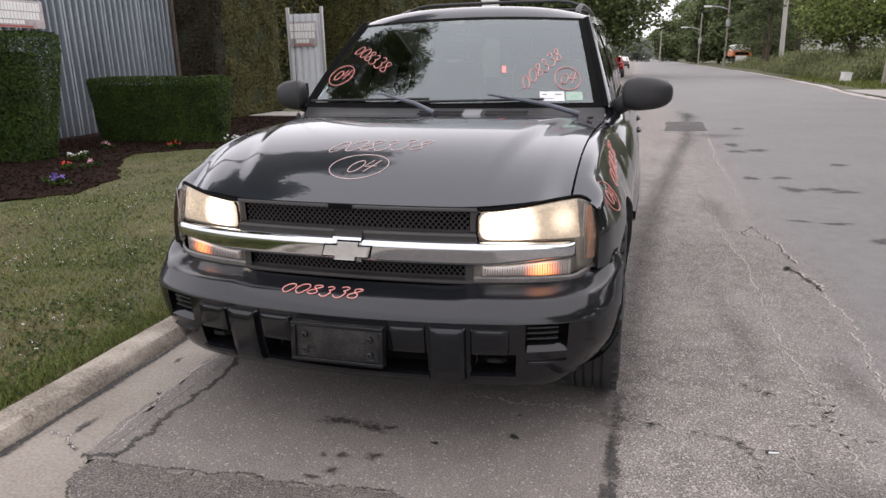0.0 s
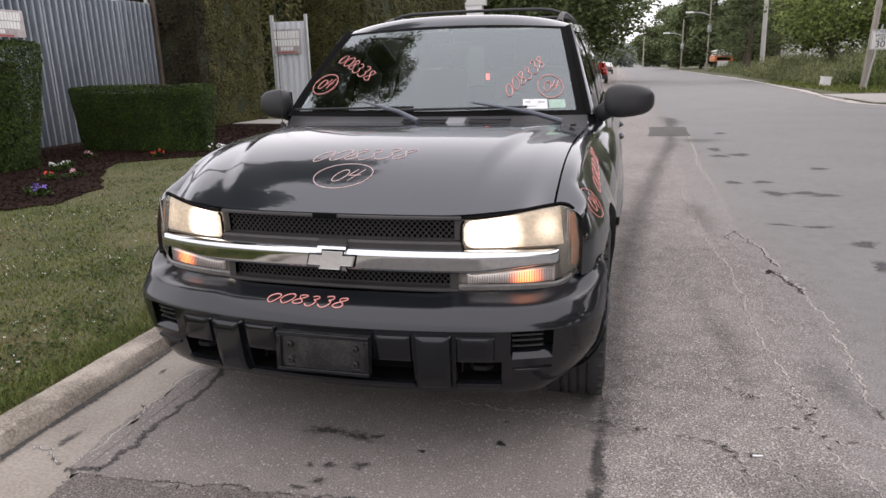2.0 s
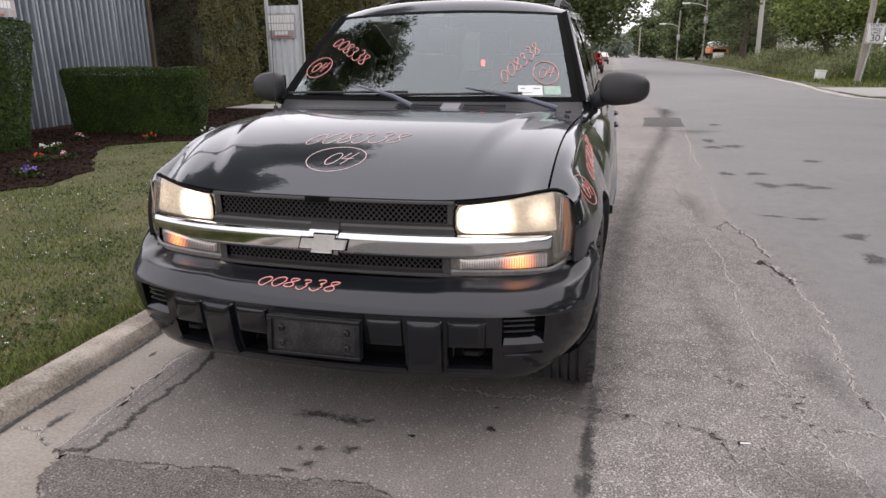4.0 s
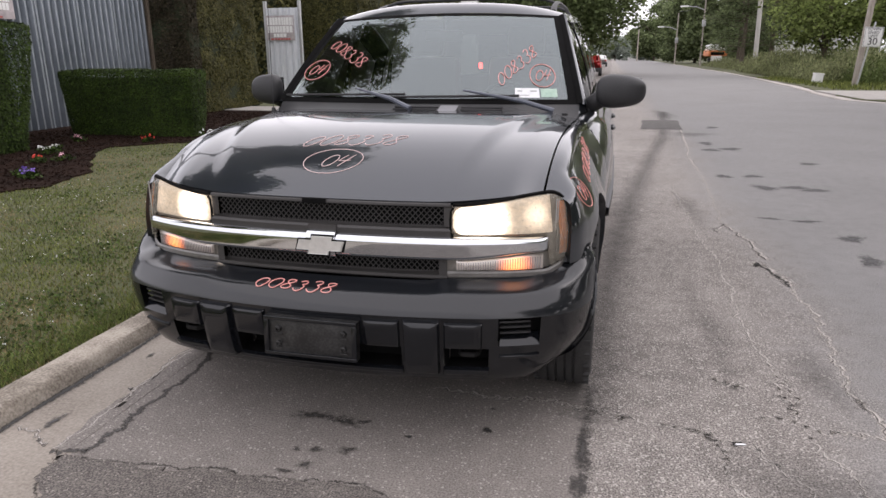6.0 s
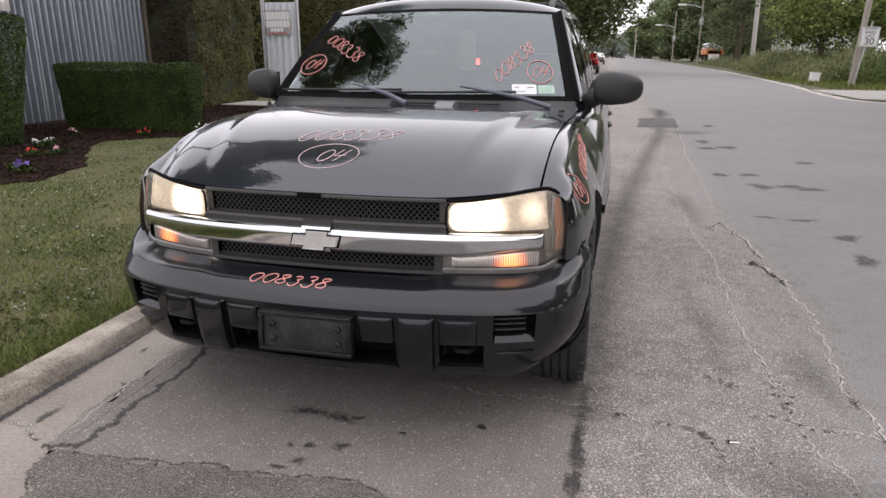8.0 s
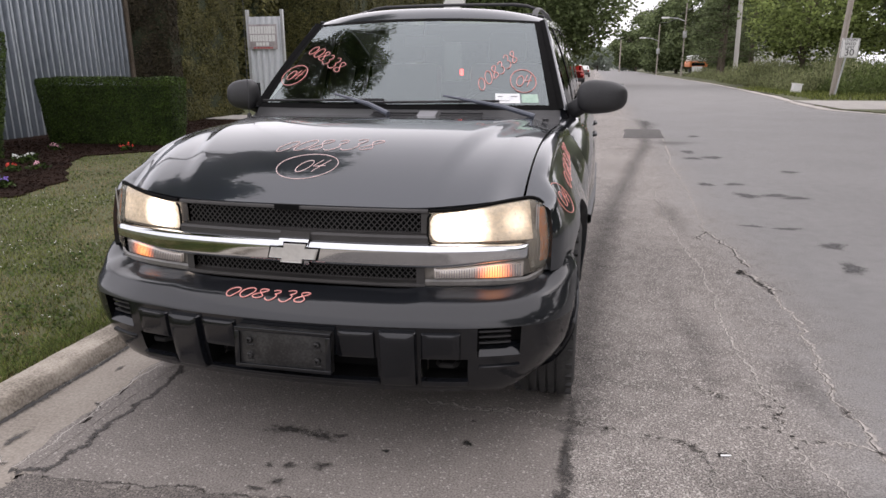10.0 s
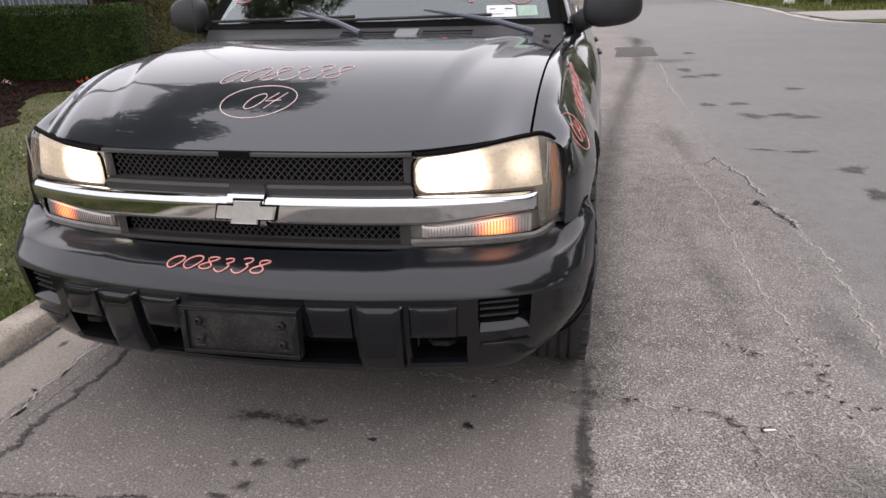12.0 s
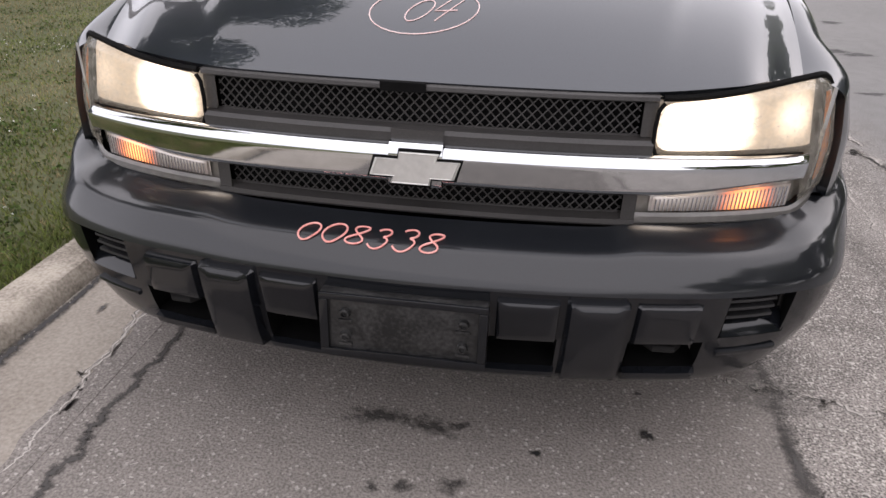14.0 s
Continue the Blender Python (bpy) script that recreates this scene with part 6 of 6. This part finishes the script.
grid_s = [-1 + 2 * k / 24 for k in range(25)]
windshield = car_part("windshield", sheet([[screen_at(s, v) for s in grid_s] for v in [k / 12 for k in range(13)]]), WINDSHIELD, None, "raked windshield with pink numbers", 60)
windshield.visible_shadow = False
bm = sheet([[screen_at(s, v, 0.001) for s in grid_s] for v in (0.0, 0.045)])
sheet([[screen_at(s, v, 0.001) for s in grid_s] for v in (0.965, 1.0)], bm=bm)
for a, b in ((-1, -0.95), (0.935, 1)):
    sheet([[screen_at(s, v, 0.001) for s in (a, b)] for v in [k / 8 for k in range(9)]], bm=bm)
car_part("screen_border", bm, DARK, windshield)

onto_right = lambda u, v: screen_at(0.525 + u * 0.050 - 0.035 * v, 0.16 + u * 0.068 + 0.12 * v, 0.003)
car_part("marker_number", stroke_mesh(writing("008338", 0.1), onto_right, 0.0018), MARKER, windshield, "pink handwritten number")
onto_ov = lambda u, v: screen_at(0.795 + u * 0.082, 0.275 + v * 0.115, 0.003)
car_part("marker_ring", stroke_mesh([arc(0, 0, 1, 1, 100, 470, 30)] + [[(0.75 * x - 0.62, 0.95 * y - 0.45) for x, y in s] for s in writing("04", 0.3)], onto_ov, 0.0018), MARKER, windshield, "ringed pink number")
onto_left = lambda u, v: screen_at(-0.885 + u * 0.076 + 0.045 * v, 0.60 - u * 0.050 + 0.105 * v, 0.003)
car_part("marker_number", stroke_mesh(writing("008338", 0.1), onto_left, 0.0018), MARKER, windshield, "pink handwritten number")
onto_ov2 = lambda u, v: screen_at(-0.86 + u * 0.10, 0.335 + v * 0.11, 0.003)
car_part("marker_ring", stroke_mesh([arc(0, 0, 1, 1, 100, 470, 30)] + [[(0.75 * x - 0.62, 0.95 * y - 0.45) for x, y in s] for s in writing("04", 0.3)], onto_ov2, 0.0018), MARKER, windshield, "ringed pink number")
on_sticker = lambda u, v: screen_at(u, v, 0.0015)
car_part("inspection_sticker", sheet([[on_sticker(u, v) for u in (0.615, 0.69, 0.765)] for v in (0.06, 0.105, 0.15)]), PAPER, windshield, "white paper sticker inside the glass")
car_part("registration_sticker", sheet([[on_sticker(u, v) for u in (0.775, 0.83, 0.875)] for v in (0.065, 0.105, 0.145)]), GREEN_PAPER, windshield, "pale green paper sticker")
for u0, u1, v0, v1 in ((0.63, 0.66, 0.118, 0.124), (0.71, 0.75, 0.118, 0.124), (0.63, 0.70, 0.080, 0.084)):
    car_part("sticker_print", sheet([[screen_at(u, v, 0.0025) for u in (u0, u1)] for v in (v0, v1)]), BLACK_INK, windshield)

# cowl panel, wipers
def cowl_at(s, v):
    a, b = hood_at(s, 1.0) + Vector((0, -0.02, -0.012)), screen_at(s, 0.0)
    p = a.lerp(b, v)
    p.z -= 0.012 * math.sin(math.pi * v)
    return p


cowl = car_part("cowl", sheet([[cowl_at(s, v / 5) for s in grid_s] for v in range(6)]), PLASTIC, None, "black plastic cowl with slatted vents")
for s0, s1 in ((-0.12, 0.16), (0.30, 0.55)):
    for v in (0.25, 0.42, 0.59, 0.76):
        bm = bmesh.new()
        tube(bm, [cowl_at(lerp(s0, s1, k / 5), v) + Vector((0, 0, 0.004)) for k in range(6)], 0.0045, 5)
        car_part("cowl_slat", bm, PLASTIC, cowl)
car_part("cowl_plate", sheet([[cowl_at(s, v) + Vector((0, 0, 0.007)) for s in (0.17, 0.22, 0.28)] for v in (0.15, 0.5, 0.85)]), surface("grey_plastic", (0.16, 0.16, 0.17), (0.22, 0.22, 0.23), 0.5, 0, 9, 90, 0), cowl)
for s_pivot, v_tip, s_tip, s_far in ((0.02, 0.10, -0.42, -0.98), (0.86, 0.09, 0.30, -0.20)):
    wiper = empty("wiper", 0, 0, 0)
    wiper.parent = suv
    wiper.location = (0, -1.5, 0)
    a = hood_at(s_pivot, 1.0) + Vector((0, 0.005, 0.010))
    b = screen_at(s_tip, v_tip, 0.035)
    def wpart(name, bm, mat):
        ob = part(name, bm, mat, wiper)
        return ob
    bm = bmesh.new()
    mid = a.lerp(b, 0.35) + Vector((0, 0, 0.012))
    tube(bm, [a, mid, a.lerp(b, 0.7) + Vector((0, 0, 0.006)), b], [0.013, 0.011, 0.008, 0.005], 8)
    wpart("wiper_arm", bm, surface("wiper_paint", (0.07, 0.08, 0.10), (0.12, 0.13, 0.16), 0.4, 0.2, 9, 90, 0))
    bm = bmesh.new()
    tube(bm, [screen_at(lerp(s_tip + 0.34 if s_pivot > 0.5 else s_tip + 0.34, s_far, k / 10), v_tip * 0.75 - 0.02 * k / 10 + 0.0, 0.012) for k in range(11)], 0.0065, 6)
    wpart("wiper_blade", bm, PLASTIC)
for s in (0.93,):
    bm = bmesh.new()
    p = hood_at(s, 0.97) + Vector((0, 0, 0.006))
    tube(bm, [p, p + Vector((0, 0, 0.012))], 0.014, 8)
    car_part("washer_nozzle", bm, PLASTIC)

# roof
def roof_at(s, v):
    y0 = 1.40 + 0.06 * s * s
    y = lerp(y0, 4.05, v)
    x = (0.662 + 0.01 * step(0, 0.3, v)) * s
    z = 1.592 - 0.022 * s * s + 0.064 * (1 - (1 - min(1.0, v / 0.05)) ** 2) * (1 - 0.55 * abs(s) ** 3) + 0.03 * step(0.1, 0.5, v) - 0.03 * step(0.7, 1, v) - 0.010 * abs(s) ** 6
    return Vector((x, y, z))


roof = car_part("roof", sheet([[roof_at(s, (v / 40) ** 1.8) for s in grid_s] for v in range(41)]), PAINT, None, "", 40)
# roof rack: two side rails and cross bars
rack = empty("roof_rack", 0, -1.5, 0)
rack.parent = suv
tagged(rack, "black roof rack with side rails and cross bars")
for sgn in (-1, 1):
    bm = bmesh.new()
    tube(bm, [roof_at(sgn * 0.86, v) + Vector((0, 0, h)) for v, h in ((0.17, 0.0), (0.20, 0.036), (0.25, 0.058), (0.33, 0.064), (0.6, 0.064), (0.85, 0.05), (0.92, 0.0))], [0.020, 0.019, 0.015, 0.013, 0.013, 0.014, 0.018], 8)
    part("side_rail", bm, PLASTIC, rack)
for v in (0.25, 0.70):
    a, b = roof_at(-0.86, v), roof_at(0.86, v)
    bm = bmesh.new()
    tube(bm, [a + Vector((0, 0, 0.058)), a.lerp(b, 0.06) + Vector((0, 0, 0.082))] + [a.lerp(b, k / 8) + Vector((0, 0, 0.088 + 0.008 * math.sin(math.pi * k / 8))) for k in range(1, 8)] + [a.lerp(b, 0.94) + Vector((0, 0, 0.082)), b + Vector((0, 0, 0.058))], 0.010, 8)
    part("cross_bar", bm, PLASTIC, rack)


# pillars and side glass: between the window line and the roof edge
def house_at(y, w, sgn, out=0.0):
    xs, zs = shoulder(max(y, 0.9))
    vt = min(1.0, max(0.0, (y - 1.42) / (4.05 - 1.42)))
    r = roof_at(1.0, vt)
    x = lerp(xs, r.x, w) + 0.02 * math.sin(math.pi * w) + out
    return Vector((sgn * x, y, lerp(zs, r.z - 0.002, w)))


def slanted(sgn, y0a, y0b, y1a, y1b, w0, w1, out, n=10):
    """Side-glass panel: y from a line y0 to a line y1 (each given at the bottom and top)."""
    rws = []
    for i in range(9):
        w = lerp(w0, w1, i / 8)
        f = i / 8
        ys = [lerp(lerp(y0a, y0b, f), lerp(y1a, y1b, f), k / n) for k in range(n + 1)]
        rws.append([house_at(y, w, sgn, out) for y in ys])
    return sheet(rws if sgn > 0 else rws[::-1])


for sgn in (-1, 1):
    pts = []
    for v in [k / 12 for k in range(13)]:
        p = screen_at(sgn, v)
        q = Vector((sgn * lerp(0.842, 0.672, v), lerp(0.985, 1.475, v), lerp(1.088, 1.556, v)))
        c = p.lerp(q, 0.45) + Vector((sgn * 0.018, -0.012, 0.014))
        pts.append([p, p.lerp(q, 0.2) + Vector((sgn * 0.012, -0.012, 0.008)), c, q])
    car_part("windshield_pillar", sheet(pts if sgn < 0 else [r[::-1] for r in pts]), PAINT, None, "", 60)
    trim = [[r[0] + Vector((-sgn * 0.012, -0.004, 0.004)), r[0] + Vector((0, -0.010, 0.008)), r[0].lerp(r[2], 0.24 if sgn > 0 else 0.14) + Vector((sgn * 0.008, -0.014, 0.011)), r[0].lerp(r[2], 0.30 if sgn > 0 else 0.18) + Vector((sgn * 0.006, -0.006, 0.004))] for r in pts]
    car_part("pillar_trim", sheet(trim if sgn < 0 else [r[::-1] for r in trim]), DARK, None, "", 60)
    car_part("front_window", slanted(sgn, 1.08, 1.52, 1.86, 1.86, 0.02, 0.93, 0.0), SIDE_GLASS).visible_shadow = False
    car_part("rear_window", slanted(sgn, 1.95, 1.95, 2.66, 2.66, 0.02, 0.93, 0.0), SIDE_GLASS).visible_shadow = False
    car_part("quarter_window", slanted(sgn, 2.76, 2.76, 3.85, 3.55, 0.02, 0.93, 0.0), SIDE_GLASS).visible_shadow = False
    car_part("door_pillar", slanted(sgn, 1.86, 1.86, 1.95, 1.95, 0.0, 1.0, 0.004, 3), DARK)
    car_part("rear_door_pillar", slanted(sgn, 2.66, 2.66, 2.76, 2.76, 0.0, 1.0, 0.004, 3), PAINT)
    car_part("tail_pillar", slanted(sgn, 3.85, 3.55, 4.22, 4.05, 0.0, 1.0, 0.004, 4), PAINT)
    car_part("window_header", slanted(sgn, 1.49, 1.50, 4.05, 4.05, 0.93, 1.02, 0.006, 20), PAINT)
    car_part("belt_seal", slanted(sgn, 1.04, 1.06, 4.2, 4.2, -0.01, 0.03, 0.006, 20), PLASTIC)
    car_part("mirror_sail", sheet([[Vector((sgn * x, y, z)) for x, y, z in row] for row in (((0.850, 0.97, 1.080), (0.868, 1.08, 1.085), (0.868, 1.24, 1.088)), ((0.838, 1.06, 1.125), (0.850, 1.12, 1.130), (0.850, 1.24, 1.132)), ((0.805, 1.165, 1.205), (0.812, 1.19, 1.21), (0.815, 1.24, 1.215)))][::sgn], None, 0.006), PLASTIC)
    inner = [cowl_at(sgn, k / 6) + Vector((0, 0, 0.004)) for k in range(7)] + [screen_at(sgn, 0.0) + Vector((sgn * 0.02, 0.03, 0.0)), Vector((sgn * 0.80, 1.07, 1.095))]
    outer = [side_point(min(1.12, max(0.80, p.y + 0.02)), 1.0, sgn) + Vector((sgn * 0.002, 0, 0.003)) for p in inner]
    rws = [[a, a.lerp(b, 0.5) + Vector((0, 0, 0.006)), b] for a, b in zip(inner, outer)]
    car_part("cowl_side", sheet(rws if sgn < 0 else [r[::-1] for r in rws]), PAINT)
    # door mirror: housing on a short arm
    mirror = empty("door_mirror", 0, -1.5, 0)
    mirror.parent = suv
    bm = bmesh.new()
    R = bmesh.ops.create_uvsphere(bm, u_segments=28, v_segments=16, radius=1.0)["verts"]
    for v in R:
        c = v.co
        sx, sy, sz = (math.copysign(abs(q) ** 0.72, q) for q in c)
        flat = 0.045 if sy > 0 else 0.075
        v.co = Vector((sgn * ((1.000 if sgn > 0 else 0.935) + (0.122 if sgn > 0 else 0.098) * sx), 1.00 + flat * sy + 0.02 * sx, 1.182 + (0.080 + 0.012 * (-sx)) * sz))
    if sgn < 0:
        bmesh.ops.reverse_faces(bm, faces=bm.faces)
    part("mirror_housing", bm, PLASTIC, mirror, "textured black mirror housing")
    bm = bmesh.new()
    tube(bm, [(sgn * 0.835, 1.06, 1.10), (sgn * 0.86, 1.04, 1.115), (sgn * 0.90, 1.02, 1.14), (sgn * 0.94, 1.01, 1.16)], [0.045, 0.042, 0.045, 0.03], 12)
    part("mirror_arm", bm, PLASTIC, mirror)
    bm = sheet([[(sgn * x, 1.052, z) for x in ((0.90, 1.10) if sgn > 0 else (0.86, 1.01))] for z in (1.12, 1.245)])
    part("mirror_glass", bm, CHROME, mirror)

# numbers on hood and fenders
onto_hood = lambda u, v: hood_point(-0.190 + u * 0.076 + 0.02 * v, -0.205 + 0.006 * u + v * 0.078) + Vector((0, 0, 0.001))
car_part("marker_number", stroke_mesh(writing("008338", 0.45), onto_hood, 0.0012), MARKER_SKYLIT, hood, "pale pink handwritten number")
onto_ring = lambda u, v: hood_point(-0.018 + u * 0.112 + 0.02 * v, -0.277 + v * 0.060) + Vector((0, 0, 0.001))
car_part("marker_ring", stroke_mesh([arc(0, 0, 1, 1, 100, 470, 30)] + [[(0.55 * x - 0.35, 1.0 * y - 0.5) for x, y in s] for s in writing("04", 0.3)], onto_ring, 0.0012), MARKER_SKYLIT, hood, "ringed pale pink number")
fender_number = stroke_mesh(writing("008338", 0.2), lambda u, v: side_z(0.09 + u * 0.085, 0.872 + v * 0.065 + 0.016 * u, 1, 0.002), 0.0014)
car_part("marker_number", fender_number, MARKER, None, "pink handwritten number")
fender_ring = stroke_mesh([arc(0, 0, 1, 1, 100, 470, 26)] + [[(0.7 * x - 0.5, y - 0.5) for x, y in s] for s in writing("04", 0.3)], lambda u, v: side_z(-0.070 + u * 0.075 - 0.02 * v, 0.872 + 0.055 * v, 1, 0.002), 0.0014)
car_part("marker_ring", fender_ring, MARKER, None, "ringed pink number")

# antenna
bm = bmesh.new()
tube(bm, [(-0.805, 0.80, 1.045), (-0.805, 0.80, 1.095)], [0.016, 0.010], 8)
antenna = car_part("antenna_base", bm, PLASTIC)
bm = bmesh.new()
tube(bm, [(-0.805, 0.80, 1.09), (-0.805, 0.83, 1.90)], [0.0022, 0.0012], 6)
car_part("antenna", bm, PLASTIC, antenna)

# cabin: dash, wheel, seats seen through the glass
car_part("dashboard", boxed(-0.72, 0.72, 0.92, 1.25, 0.98, 1.115, 0.03), DASH)
bm = bmesh.new()
tube(bm, [(0.36 + 0.18 * math.cos(a), 1.42 + 0.06 * math.sin(a), 1.03 + 0.17 * math.sin(a)) for a in [math.tau * k / 28 for k in range(29)]], 0.014, 8, False)
car_part("steering_wheel", bm, DASH)
for x in (-0.36, 0.36):
    seat = empty("front_seat", 0, -1.5, 0)
    seat.parent = suv
    part("seat_cushion", boxed(x - 0.25, x + 0.25, 1.65, 2.15, 0.60, 0.78, 0.05), FABRIC, seat)
    part("seat_back", boxed(x - 0.25, x + 0.25, -0.08, 0.08, 0.0, 0.62, 0.05, pose(0, 2.18, 0.74, -14, 0, 0)), FABRIC, seat)
    part("headrest", boxed(x - 0.13, x + 0.13, -0.05, 0.05, 0.0, 0.20, 0.04, pose(0, 2.32, 1.36, -10, 0, 0)), FABRIC, seat)
car_part("rear_bench", boxed(-0.62, 0.62, 2.85, 3.05, 0.6, 1.22, 0.06), FABRIC)
car_part("rear_glass", sheet([[(x, lerp(4.24, 4.06, k), lerp(1.10, 1.60, k)) for x in (-0.76 + 0.12 * k, 0, 0.76 - 0.12 * k)] for k in (0, 0.5, 1)]), SIDE_GLASS)
car_part("headliner", boxed(-0.60, 0.60, 1.50, 4.0, 1.555, 1.565), FABRIC)
bm = boxed(-0.11, 0.11, 1.36, 1.39, 1.44, 1.50, 0.012)
tube(bm, [(0, 1.38, 1.49), (0, 1.42, 1.57)], 0.008, 6)
car_part("rearview_mirror", bm, DASH)


bm = boxed(-0.012, 0.012, -0.006, 0.006, -0.02, 0.02, 0.004, pose(0.055, 2.24, 1.292))
car_part("warning_light", bm, glow("red_light", (1.0, 0.06, 0.05), 4.0), None, "small lit red light between the seats")


# ---- wheels ----
def wheel(x, y, sgn):
    hub = empty("wheel", x, y - 1.5, WHEEL_R)
    hub.parent = suv
    flip = pose(0, 0, 0, 0, 0, 0 if sgn > 0 else 180)
    bm = bmesh.new()
    prof = [(0.225, 0.075), (0.235, 0.092), (0.27, 0.112), (0.32, 0.118), (0.352, 0.108), (0.366, 0.092)]
    tread = [(0.372, 0.085)]
    for u in (0.050, 0.017, -0.017, -0.050):
        tread += [(0.375, u + 0.016), (0.375, u + 0.005), (0.366, u + 0.004), (0.366, u - 0.004), (0.375, u - 0.005)]
    prof += tread + [(0.372, -0.085)] + [(r, -u) for r, u in prof[::-1]]
    lathe(bm, prof, flip, 72)
    # shoulder blocks
    for k in range(36):
        a = math.tau * k / 36
        for s in (-1, 1):
            box(bm, s * 0.098 - 0.012, s * 0.098 + 0.012, -0.010, 0.010, 0.360, 0.3735, 0, Matrix.Rotation(a, 4, "X"))
    part("tyre", bm, RUBBER, hub, "worn black road tyre")
    bm = bmesh.new()
    lathe(bm, [(0.232, 0.08), (0.228, 0.09), (0.215, 0.082), (0.205, 0.03), (0.205, -0.08), (0.23, -0.09)], flip, 40)
    for k in range(6):
        box(bm, 0.035, 0.065, -0.035, 0.035, 0.04, 0.212, 0.008, flip @ Matrix.Rotation(math.tau * k / 6, 4, "X"))
    lathe(bm, [(0.0, 0.075), (0.035, 0.073), (0.045, 0.06), (0.07, 0.05), (0.07, 0.0)], flip, 24)
    part("rim", bm, ALLOY, hub)
    bm = bmesh.new()
    lathe(bm, [(0.0, 0.01), (0.15, 0.01), (0.15, -0.02), (0.0, -0.02)], flip, 32)
    part("brake_disc", bm, STEEL, hub)


for y in (AXLE_F, AXLE_R):
    wheel(0.822, y, 1)
    wheel(-0.822, y, -1)
bm = bmesh.new()
for y in (AXLE_F, AXLE_R):
    tube(bm, [(-0.75, y, WHEEL_R - 0.02), (0.75, y, WHEEL_R - 0.02)], 0.04, 10)
tube(bm, [(-0.3, 0.5, 0.28), (-0.3, 4.0, 0.3)], 0.035, 8)
car_part("axles", bm, DARK)
